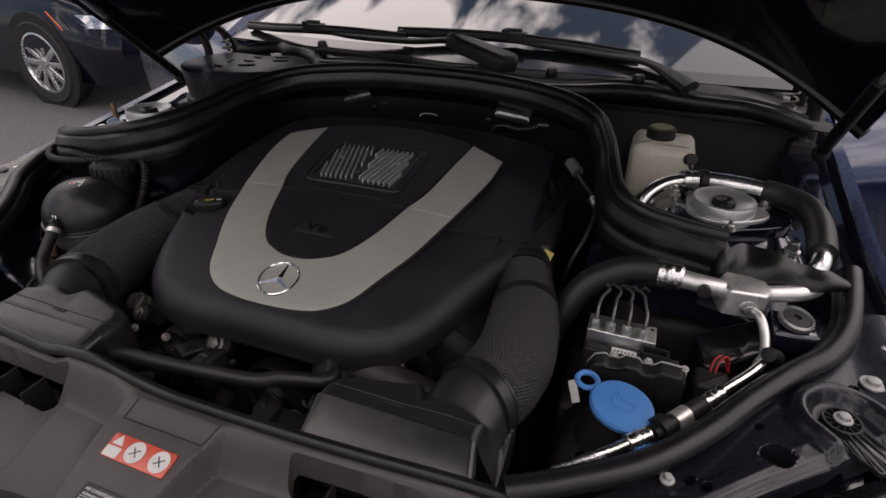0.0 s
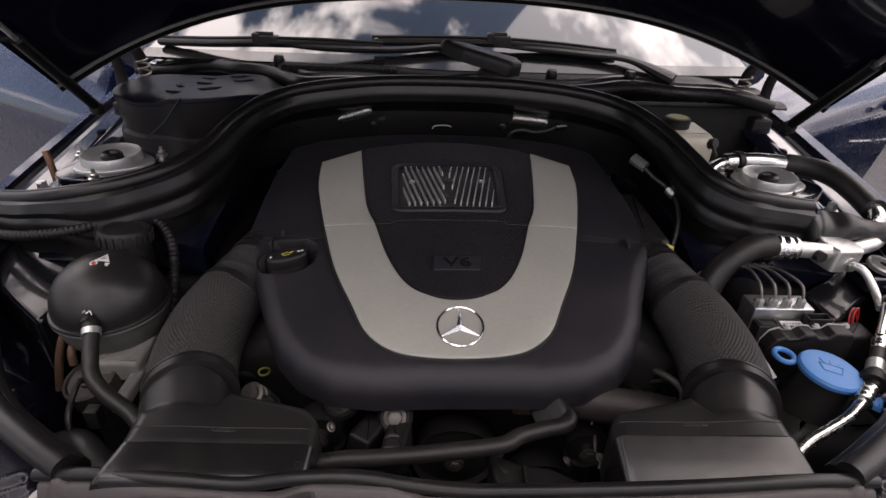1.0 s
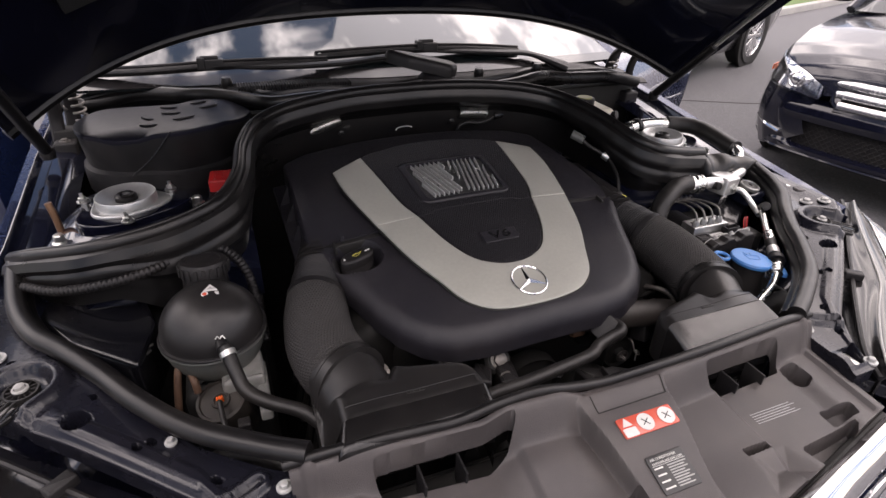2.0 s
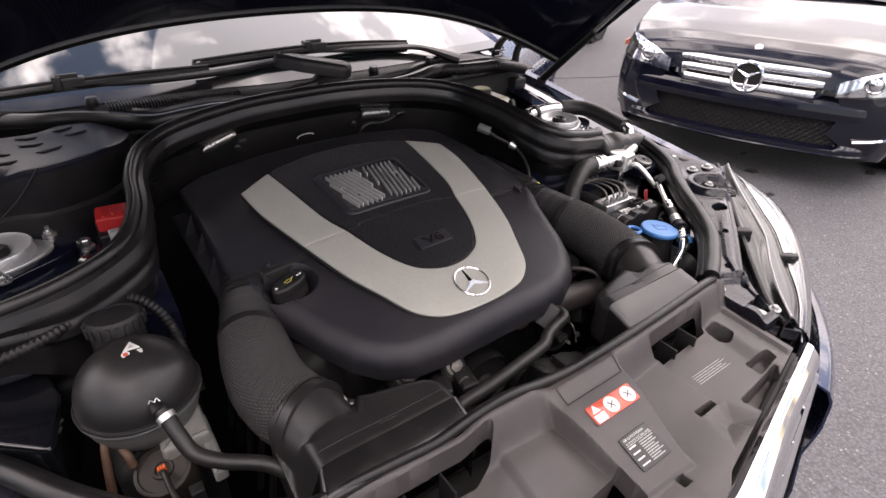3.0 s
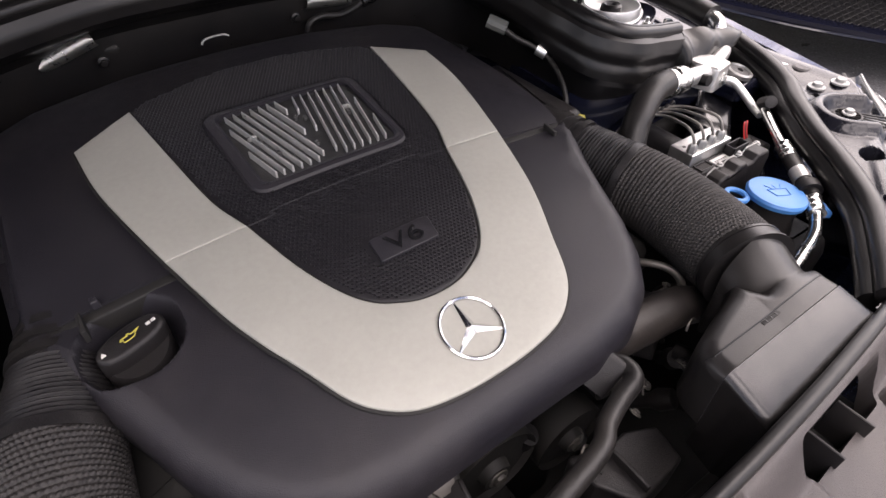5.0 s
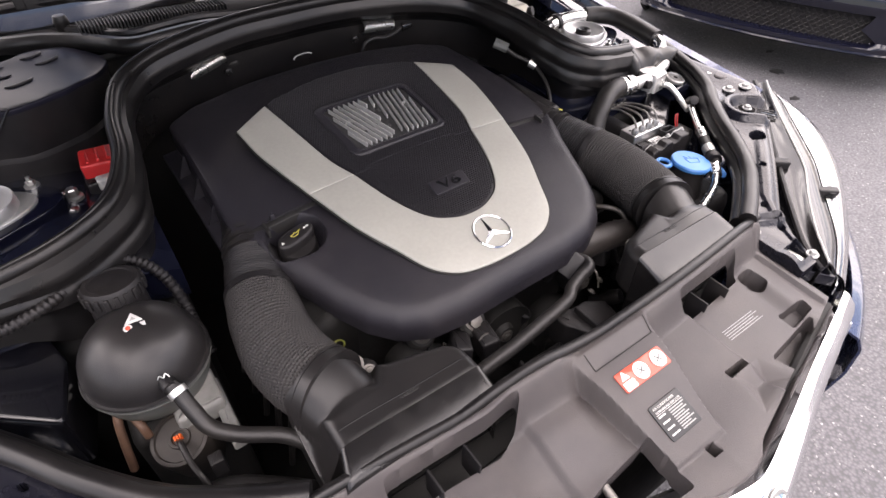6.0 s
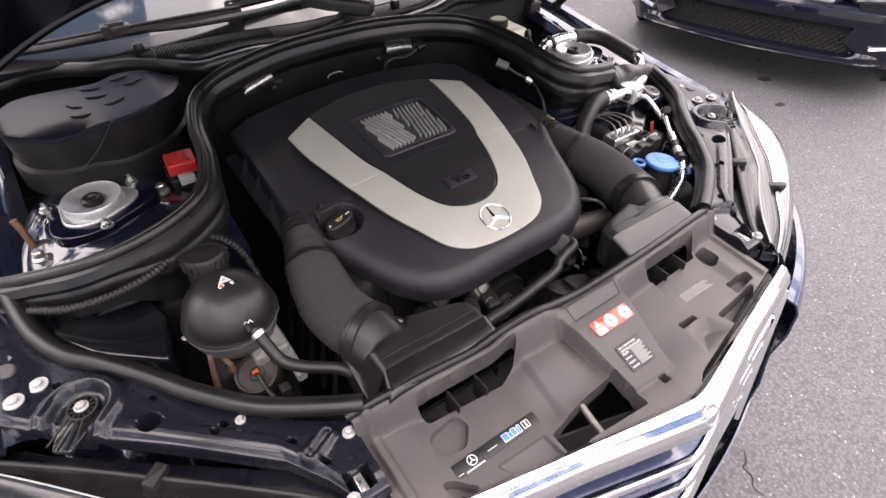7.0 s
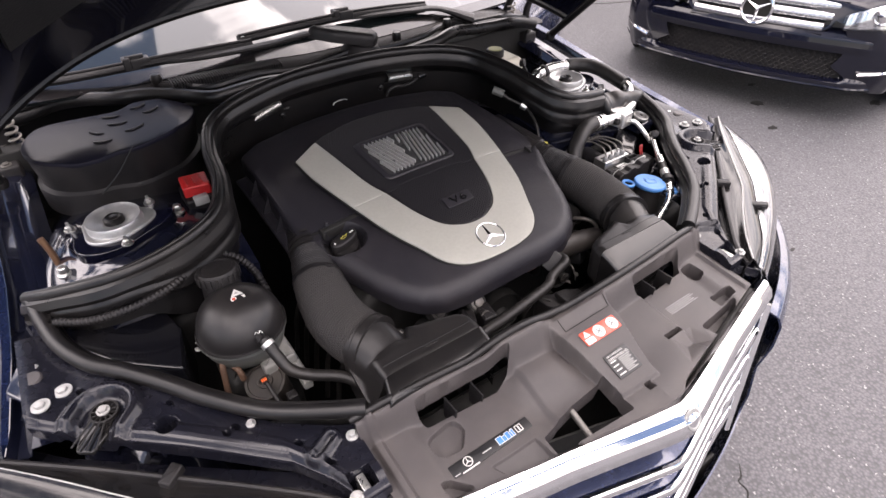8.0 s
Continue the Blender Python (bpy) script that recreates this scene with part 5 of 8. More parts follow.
def cover_top(x, y):
    """Height of the cover's domed top."""
    y = max(-0.45, min(0.2, y))
    return 0.944 + 0.110 * y - 0.222 * y * y - 0.20 * x * x


BOWL = (-0.2340, -0.2130)  # middle of the oil filler's bowl


def dome(ob):
    """Lays a mesh that was built flat, with its heights from zero, onto the domed top."""
    for o in (ob, *ob.children_recursive):
        if o.type != "MESH":
            continue
        bm = bmesh.new()
        bm.from_mesh(o.data)
        if o.name.split(".")[0] in ("front_shell", "rear_shell", "silver_band", "silver_arm", "band_groove", "arm_groove", "centre_panel", "finned_insert", "window_frame", "seam_backing", "flank_ledge"):
            for k in range(-15, 16):
                bmesh.ops.bisect_plane(bm, geom=bm.verts[:] + bm.edges[:] + bm.faces[:], plane_co=(k * 0.021 + 0.003, 0, 0), plane_no=(1, 0, 0))
            for k in range(-22, 10):
                bmesh.ops.bisect_plane(bm, geom=bm.verts[:] + bm.edges[:] + bm.faces[:], plane_co=(0, k * 0.020 + 0.0037, 0), plane_no=(0, 1, 0))
        if o.name.split(".")[0] == "front_shell":
            for axis, lo, n in ((0, BOWL[0] - 0.056, 48), (1, BOWL[1] - 0.056, 48)):
                for k in range(n):
                    at, no = [0.0, 0.0, 0.0], [0.0, 0.0, 0.0]
                    at[axis], no[axis] = lo + 0.112 * k / (n - 1), 1.0
                    near = [f for f in bm.faces if abs(f.normal.z) > 0.2 and abs(f.calc_center_median().x - BOWL[0]) < 0.068 and abs(f.calc_center_median().y - BOWL[1]) < 0.068]
                    geom = set(near) | {e for f in near for e in f.edges} | {v for f in near for v in f.verts}
                    bmesh.ops.bisect_plane(bm, geom=list(geom), plane_co=at, plane_no=no)
            for v in bm.verts:
                if v.co.z > -0.025:
                    d = math.hypot(v.co.x - BOWL[0], v.co.y - BOWL[1])
                    v.co.z -= 0.036 * (1 - step(d, 0.031, 0.0432))
        for v in bm.verts:
            v.co = COVER_TURN @ Vector((v.co.x, v.co.y, v.co.z + cover_top(v.co.x, v.co.y)))
        bm.to_mesh(o.data)
        bm.free()
        o.data.set_sharp_from_angle(angle=radians(35))


def both(half):
    """A closed outline from its right half, read from the middle of the front to the middle of the rear."""
    return half + [(-p[0], *p[1:]) for p in half[::-1] if abs(p[0]) > 1e-6]


def build_engine():
    eng = thing("engine", "near-black engine block under its plastic cover", "engine", (0, -0.1, 0.3))
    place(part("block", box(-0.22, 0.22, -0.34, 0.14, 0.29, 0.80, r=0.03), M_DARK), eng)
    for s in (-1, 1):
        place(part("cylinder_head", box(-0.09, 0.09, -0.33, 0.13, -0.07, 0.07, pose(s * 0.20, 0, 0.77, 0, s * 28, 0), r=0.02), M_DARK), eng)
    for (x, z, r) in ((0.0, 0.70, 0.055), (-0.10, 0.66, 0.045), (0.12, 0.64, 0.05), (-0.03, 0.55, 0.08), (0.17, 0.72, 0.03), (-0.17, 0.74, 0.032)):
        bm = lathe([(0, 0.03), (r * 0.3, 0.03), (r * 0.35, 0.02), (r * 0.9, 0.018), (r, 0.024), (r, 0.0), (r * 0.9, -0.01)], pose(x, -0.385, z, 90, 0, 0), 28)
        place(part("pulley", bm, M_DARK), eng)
        bm = bolt_into(bmesh.new(), None, 0.008, 0.006, pose(x, -0.415, z, 90, 0, 0))
        place(part("bolt", bm, M_OLDSTEEL), eng)
    rng = random.Random(5)
    for k in range(26):  # brackets, plugs and connectors in the dark in front of the cover and beside it
        s = rng.choice((-1, 1))
        x, y, z = s * rng.uniform(0.04, 0.30), rng.uniform(-0.47, -0.36), rng.uniform(0.62, 0.80)
        if k % 2:
            bm = box(-0.022, 0.022, -0.014, 0.014, -0.02, 0.02, pose(x, y, z, rng.uniform(-40, 40), rng.uniform(-40, 40), rng.uniform(0, 90)), r=0.005)
        else:
            bm = lathe([(0, 0.03), (0.012, 0.028), (0.014, 0.01), (0.009, 0.0), (0.009, -0.03)], pose(x, y, z, rng.uniform(0, 90), rng.uniform(-40, 40), 0), 14)
        place(part("connector", bm, M_PLASTIC), eng)
    for k in range(26):  # small metal clips and bolt heads that catch the light in the dark
        s = rng.choice((-1, 1))
        x, y, z = s * rng.uniform(0.06, 0.29), rng.uniform(-0.47, -0.37), rng.uniform(0.70, 0.80)
        q = pose(x, y, z, rng.uniform(20, 70), rng.uniform(-30, 30), rng.uniform(0, 90))
        if k % 3:
            place(part("bolt", bolt_into(bmesh.new(), None, 0.004, 0.004, q), M_OLDSTEEL), eng)
        else:
            place(part("clip", tube([q @ Vector(p) for p in ((-0.010, 0, 0), (-0.004, 0.006, 0.003), (0.004, 0.006, 0.003), (0.010, 0, 0))], 0.0016, segs=6, n=4), M_OLDSTEEL), eng)
    place(part("thermostat", lathe([(0, 0.034), (0.010, 0.034), (0.011, 0.028), (0.015, 0.027), (0.015, 0.022), (0.012, 0.021), (0.012, 0.016), (0.016, 0.015), (0.016, 0.0), (0.014, -0.03)], pose(-0.247, -0.378, 0.772, 28, -12, 0), 24), M_OLDSTEEL, None, "dull ribbed aluminium cap"), eng)
    place(part("pipe_stub", tube([(-0.262, -0.262, 0.760), (-0.256, -0.250, 0.800), (-0.250, -0.236, 0.812)], 0.012, segs=14), M_OLDSTEEL), eng)
    for (x, y, z, r) in ((-0.255, -0.295, 0.792, 0.006), (-0.234, -0.279, 0.792, 0.005), (-0.075, -0.420, 0.790, 0.009), (-0.145, -0.392, 0.786, 0.010), (-0.236, -0.404, 0.786, 0.006)):
        place(part("bolt", bolt_into(bmesh.new(), None, r, r * 0.9, pose(x, y, z, 48, 0, 0)), M_OLDSTEEL), eng)
        place(part("boss", lathe([(r * 2.4, -0.02), (r * 2.4, -0.004), (r * 1.9, 0.0), (0, 0.0)], pose(x, y, z, 48, 0, 0), 18), M_DARK), eng)
    place(part("cable_eye", tube([(-0.249 + 0.007 * math.cos(a), -0.346 + 0.007 * math.sin(a), 0.790) for a in (2 * math.pi * k / 9 for k in range(9))], 0.0016, segs=6, n=3, closed=True, caps=False), M_FADEDYELLOW), eng)
    place(part("water_pipe", tube([(0.262, -0.300, 0.772), (0.276, -0.340, 0.790), (0.287, -0.362, 0.793), (0.288, -0.380, 0.790), (0.276, -0.398, 0.782), (0.262, -0.412, 0.765)], 0.0048, segs=12), M_OLDSTEEL, None, "bent dull metal pipe"), eng)
    place(part("pipe_bracket", box(0.205, 0.266, -0.388, -0.378, 0.772, 0.790, r=0.002), M_OLDSTEEL), eng)
    place(part("bracket", box(-0.020, 0.030, -0.008, 0.008, -0.015, 0.015, pose(-0.215, -0.300, 0.780, 10, 20, 40), r=0.004), M_OLDSTEEL), eng)
    for s in (-1, 1):
        for k in range(5):
            y = -0.36 + 0.05 * k
            place(part("cable", tube([(s * 0.24, y, 0.74), (s * 0.29, y - 0.02, 0.77), (s * 0.33, y + 0.02, 0.70), (s * 0.36, y, 0.60)], 0.005, segs=8), M_HOSE), eng)
    return eng


build_engine()

SIL_OUT = [(0, -0.4005), (0.04, -0.3985), (0.075, -0.391), (0.10, -0.3755), (0.117, -0.355), (0.134, -0.318), (0.152, -0.280), (0.167, -0.240), (0.1865, -0.1700)]
SIL_OUT_REAR = [(0.1867, -0.1695), (0.203, -0.10), (0.213, -0.045), (0.2165, 0.018, 0.006), (0.152, 0.056, 0.004)]
SIL_IN_REAR = [(0.1395, -0.050), (0.1285, -0.125), (0.1132, -0.1695)]
SIL_IN = [(0.1130, -0.1700), (0.095, -0.232), (0.076, -0.274), (0.058, -0.297), (0.038, -0.309), (0.020, -0.3155), (0, -0.3175)]


def build_engine_cover():
    cover = thing("engine_cover", "black plastic engine cover with a satin silver V-shaped band", "engine cover", (0, -0.13, 0.86))
    # front and rear black shells, parted at a seam
    def shell_h(x, y):
        return -0.35 * max(0.0, abs(x) - 0.20) ** 1.5 - 0.6 * max(0.0, y - 0.06) ** 1.6
    def cut(bm, lo, hi):
        """Ends a shell squarely at its straight seam."""
        for v in bm.verts:
            v.co.y = max(lo, min(hi, v.co.y))
        return bm
    front = both([(0, -0.429), (0.100, -0.429), (0.150, -0.422, 0.05), (0.190, -0.402, 0.04), (0.219, -0.370, 0.04), (0.240, -0.330, 0.04), (0.257, -0.285, 0.03), (0.279, -0.235, 0.03), (0.306, -0.195, 0.02), (0.318, -0.178, 0.01), (0.318, -0.100, 0.006)])
    bm = cut(pillow(round_poly(front, 0.02, 6), 0.024, 0.042, COVER, height=shell_h, floor=False, steps=9), -1.0, -0.1706)
    fr = place(part("front_shell", bm, M_COVER), cover)
    rear = both([(0, -0.240), (0.304, -0.240, 0.004), (0.302, -0.05, 0.02), (0.294, 0.150, 0.022), (0.245, 0.176, 0.04), (0.13, 0.196, 0.05), (0, 0.204)])
    bm = cut(pillow(round_poly(rear, 0.02, 6), 0.006, 0.058, COVER, top=-0.0006, height=shell_h, floor=False, steps=4), -0.1690, 1.0)
    rr = place(part("rear_shell", bm, M_COVER), cover)
    place(part("seam_backing", box(-0.300, 0.300, -0.178, -0.163, -0.030, -0.012, r=0.002), M_DARK), cover)
    place(part("seam_pin", box(-0.250, -0.244, -0.1735, -0.1672, -0.008, 0.0006, r=0.001), M_COVER), cover)
    for s in (-1, 1):
        for k in range(4):  # ribs and slots on the flank
            y = -0.145 + 0.062 * k
            gusset = [(0.0, -0.014), (0.0, -0.052), (0.018, -0.052)]
            bm = bmesh.new()
            sides = [[bm.verts.new((s * (0.3000 + px), yy, pz)) for px, pz in gusset] for yy in (y, y + 0.0035)]
            bm.faces.new(sides[0]), bm.faces.new(sides[1][::-1])
            for i in range(3):
                bm.faces.new((sides[0][i], sides[0][(i + 1) % 3], sides[1][(i + 1) % 3], sides[1][i]))
            place(part("flank_rib", bm, M_COVER), cover)
        # ledge along the foot of the flank
        place(part("flank_ledge", box(min(s * 0.296, s * 0.322), max(s * 0.296, s * 0.322), -0.168, 0.120, -0.060, -0.052, r=0.002), M_COVER), cover)
        place(part("flank_slot", box(s * 0.262 - 0.0022, s * 0.262 + 0.0022, -0.192, -0.172, -0.016, -0.0035, r=0.001), M_DARK), cover)
    # silver band in three pieces
    h = 0.0028
    u = list(SIL_OUT)
    i = list(SIL_IN)
    out_l, in_l = [(-p[0], p[1]) for p in u[::-1]], [(-p[0], p[1]) for p in i]
    poly = out_l[:-1] + u + i[:-1] + [(-p[0], p[1]) for p in i[::-1]]
    def fine(chain):
        return [(p.x, p.y) for p in catmull([(a[0], a[1], 0) for a in chain], 5)]
    outer = fine([(-p[0], p[1]) for p in u[::-1]][:-1] + u)
    inner = fine(i[:-1] + [(-p[0], p[1]) for p in i[::-1]])
    rim = [Vector(p) for p in outer + inner]
    rim = rim if area2(rim) > 0 else rim[::-1]
    place(part("band_groove", pillow(inset(rim, -0.0024), 0.0004, 0.003, COVER, top=0.0006, steps=1), M_DARK), cover)
    bm = pillow(outer + inner, 0.0012, 0.006, COVER, top=h, steps=3)
    band = place(part("silver_band", bm, M_SILVER, None, "satin silver painted V band"), cover)
    for s in (-1, 1):
        oo = fine(([p[:2] for p in SIL_OUT_REAR[:4]])) + ([SIL_OUT_REAR[4][:2]])
        ii = fine(([(0.152, 0.0558)] + [p[:2] for p in SIL_IN_REAR]))[1:]
        arm = [(s * p[0], p[1]) for p in oo + ii]
        rim = [Vector(p) for p in arm]
        rim = rim if area2(rim) > 0 else rim[::-1]
        place(part("arm_groove", pillow(inset(rim, -0.0022), 0.0004, 0.003, COVER, top=0.0004, steps=1), M_DARK), cover)
        place(part("silver_arm", pillow(arm, 0.0012, 0.006, COVER, top=h, steps=3), M_SILVER, None, "satin silver painted arm of the V"), cover)
    # honeycomb centre
    arc = [(0.1485, 0.0545), (0.10, 0.078), (0.05, 0.089), (0, 0.092)]
    half = [(0, -0.3155), (0.0195, -0.3135), (0.037, -0.307), (0.0565, -0.295), (0.0742, -0.2725), (0.093, -0.231), (0.1112, -0.169), (0.1265, -0.125), (0.1375, -0.050), (0.1500, 0.0530), (0.10, 0.0755), (0.05, 0.0865), (0, 0.0895)]
    poly = fine((half)) 
    poly = poly + [(-p[0], p[1]) for p in poly[::-1] if abs(p[0]) > 1e-5]
    win = [Vector(p) for p in round_poly(([(-0.091, -0.141), (0.086, -0.141), (0.091, 0.001), (-0.096, 0.001)]), 0.020, 5)]
    badge_box = (-0.031, 0.031, -0.260, -0.230)
    place(part("centre_panel", pillow(poly, 0.002, 0.004, COVER, top=0.0008, steps=2), M_MESHPLASTIC), cover)
    pv = [Vector(p) for p in poly]
    bm = bmesh.new()
    pitch, row = 0.0043, 0
    y = -0.318
    while y < 0.092:
        x = -0.15 + (pitch / 2 if row % 2 else 0)
        while x < 0.15:
            w = min(dist_poly(pv, x, y), 0.03)
            if w > 0.0026 and dist_poly(win, x, y) < -0.0022 and not (abs(x) < 0.034 and -0.269 < y < -0.237):
                hexa = [(math.cos(g), math.sin(g)) for g in (math.pi / 6 + math.pi * k / 3 for k in range(6))]
                rows = [[bm.verts.new(COVER @ Vector((x + c * rr, y + d * rr, zz))) for c, d in hexa] for rr, zz in ((pitch / 1.732, 0.0019), (0.00185, 0.0021), (0.0014, 0.0003))]
                for va, vb in zip(rows, rows[1:]):
                    for k in range(6):
                        bm.faces.new((va[k], va[(k + 1) % 6], vb[(k + 1) % 6], vb[k]))
                bm.faces.new(rows[-1])
            x += pitch
        y += pitch * 0.866
        row += 1
    tagged(place(part("honeycomb", bm, M_MESHPLASTIC, smooth=20), cover), kind="stuff")
    # jogged seam across the centre
    seam = [(-0.112, -0.170), (-0.085, -0.169), (-0.078, -0.163), (0.070, -0.163), (0.078, -0.169), (0.112, -0.170)]
    place(part("seam", tube([COVER @ Vector((p[0], p[1], 0.0022)) for p in seam], 0.0006, segs=6, n=4), M_MESHPLASTIC), cover)
    # window frame and finned insert
    ring_o = [(p.x, p.y) for p in win]
    ring_i = [(p.x, p.y) for p in round_poly(([(-0.078, -0.133), (0.074, -0.133), (0.075, -0.014), (-0.082, -0.014)]), 0.012, 5)]
    bm = bmesh.new()
    levels = [(ring_o, 0.001), (inset([Vector(p) for p in ring_o], 0.002), 0.0036), (inset([Vector(p) for p in ring_o], 0.007), 0.0046), (inset([Vector(p) for p in ring_i], -0.003), 0.0065), (ring_i, 0.0055), (ring_i, 0.0010)]
    vs = [[bm.verts.new(COVER @ Vector((p[0], p[1], z))) for p in r] for r, z in levels]
    for a, b in zip(vs, vs[1:]):
        for k in range(len(a)):
            bm.faces.new((a[k], a[(k + 1) % len(a)], b[(k + 1) % len(a)], b[k]))
    place(part("window_frame", bm, M_COVER), cover)
    ins = place(part("finned_insert", pillow(inset([Vector(p) for p in ring_i], -0.001), 0.001, 0.003, COVER, top=0.0014), M_FINBASE, None, "ribbed bare aluminium insert"), cover)
    # fins lean inwards from both sides and leave a V of bare casting between them
    fins = [(-0.0157 - 0.0095 * k, 0.0275, -0.0200, y0) for k, y0 in enumerate((-0.040, -0.081, -0.121, -0.127, -0.127, -0.127, -0.127))]
    fins += [(-0.0820, 0.0275, -0.043, -0.127), (-0.0905, 0.0275, -0.086, -0.127)]
    fins += [(0.0055 + 0.0096 * k, -0.0195, -0.0205, y0) for k, y0 in enumerate((-0.045, -0.081, -0.121, -0.127, -0.127, -0.127, -0.127))]
    fins += [(0.0727, -0.0195, -0.053, -0.127), (0.0822, -0.0195, -0.090, -0.127)]
    for x, lean, y1, y0 in fins:
        xa, xb = x + lean * (-0.020 - y1) / 0.107, x + lean * (-0.020 - y0) / 0.107
        bm = bmesh.new()
        pillow_into(bm, [(xb - 0.0010, y0), (xb + 0.0010, y0), (xa + 0.0006, y1), (xa - 0.0006, y1)], 0.0005, 0.009, COVER, top=0.0086, steps=2)
        part("fin", bm, M_FIN, ins)
    for (x, y) in ((-0.056, -0.0705), (-0.0466, -0.0958), (0.0034, -0.056), (-0.0054, -0.0508), (-0.0057, -0.1008), (0.0512, -0.0672)):
        part("boss", lathe([(0.0036, 0.001), (0.0032, 0.0042), (0.0022, 0.0048), (0.0012, 0.0040), (0, 0.0040)], COVER @ Matrix.Translation((x, y, 0)), 14), M_FINBASE, ins)
    for (x, y) in ((-0.0605, -0.062), (0.0535, -0.058)):
        part("tie", box(x - 0.005, x + 0.005, y - 0.0015, y + 0.0015, 0.0005, 0.0060, r=0.0006), M_VALLEY, ins)
    # embossed plate with the cylinder count
    plate = place(part("type_plate", pillow(round_poly(([(-0.0300, -0.2675), (0.0330, -0.2675), (0.0365, -0.2410), (-0.0285, -0.2410)]), 0.003), 0.0012, 0.003, COVER, top=0.0040), M_COVER), cover)
    lettering("letters", "V6", 0.0235, COVER @ Matrix.Translation((0.0030, -0.2555, 0.0048)), M_LETTER, plate, 0.0012, 1.50)
    # ring badge with three rays
    bm = bmesh.new()
    q = COVER @ Matrix.Translation((0.001, -0.3590, 0.0030))
    lathe_into(bm, [(0.0262, 0), (0.0265, 0.0018), (0.0278, 0.0026), (0.0291, 0.0018), (0.0294, 0)], q, 48)
    for k in range(3):
        a = math.pi / 2 + k * 2 * math.pi / 3
        c, t = Vector((math.cos(a), math.sin(a), 0)), Vector((-math.sin(a), math.cos(a), 0))
        base_l, base_r = c * 0.003 + t * 0.0042, c * 0.003 - t * 0.0042
        tipv = c * 0.0268
        top0, top1 = Vector((0, 0, 0.0035)), tipv + Vector((0, 0, 0.0012))
        o = Vector((0, 0, 0))
        v = [bm.verts.new(q @ p) for p in (o, base_l, tipv + t * 0.0006, tipv - t * 0.0006, base_r, top0, top1)]
        bm.faces.new((v[1], v[2], v[6], v[5]))
        bm.faces.new((v[4], v[5], v[6], v[3]))
        bm.faces.new((v[2], v[3], v[6]))
        bm.faces.new((v[0], v[1], v[5]))
        bm.faces.new((v[0], v[5], v[4]))
    place(part("badge", bm, M_BADGE, None, "chrome ring badge with three rays", smooth=15), cover)
    # oil filler: sunk dish and cap with a grip bar
    q = COVER @ Matrix.Translation((BOWL[0], BOWL[1], -0.017))
    cap = thing("oil_filler_cap", "black oil filler cap with white and yellow symbols", "filler cap", q @ Vector((0, 0, -0.02)))
    place(part("cap_base", lathe([(0, -0.026), (0.0275, -0.026), (0.0280, -0.022), (0.0275, -0.008), (0.0255, -0.005), (0, -0.004)], q, 36), M_PLASTIC), cap)
    qb = q @ pose(0, 0, 0, 0, 0, 12)
    outl = [(0.0285 * math.cos(a), 0.0125 * math.sin(a) * (1 + 0.25 * math.cos(a) ** 2)) for a in (2 * math.pi * k / 36 for k in range(36))]
    place(part("grip", pillow(outl, 0.004, 0.020, qb, top=0.010, steps=4), M_PLASTIC), cap)
    place(part("warning_symbol", pillow(round_poly([(-0.0245, -0.0022), (-0.0200, -0.0022), (-0.02225, 0.0020)], 0.0005), 0.0002, 0.0006, qb, top=0.0106), M_LABELWHITE), cap)
    can = [(-0.008, -0.004), (0.005, -0.004), (0.008, 0.0), (0.015, 0.004), (0.007, 0.0022), (0.002, 0.0022), (0.001, 0.0045), (-0.002, 0.0045), (-0.001, 0.0022), (-0.009, 0.003), (-0.012, 0.001), (-0.008, 0.0)]
    place(part("oil_can_symbol", tube([qb @ Vector((p[0] * 0.62, p[1] * 0.62, 0.0102)) for p in can], 0.0005, segs=6, n=2, closed=True, caps=False), M_YELLOW), cap)
    for dx in (0.0145, 0.0190):
        place(part("book_symbol", box(dx, dx + 0.0036, -0.0012, 0.0014, 0.010, 0.0105, qb, r=0.0004), M_LABELWHITE), cap)
    dome(cover)
    dome(cap)
    cover.location = COVER_TURN @ Vector((0, -0.13, 0.86))
    for o in cover.children:
        o.matrix_parent_inverse = Matrix.Translation(cover.location).inverted()
    cap.location = COVER_TURN @ Vector((BOWL[0], BOWL[1], 0.88))
    for o in cap.children:
        o.matrix_parent_inverse = Matrix.Translation(cap.location).inverted()
    return cover


build_engine_cover()


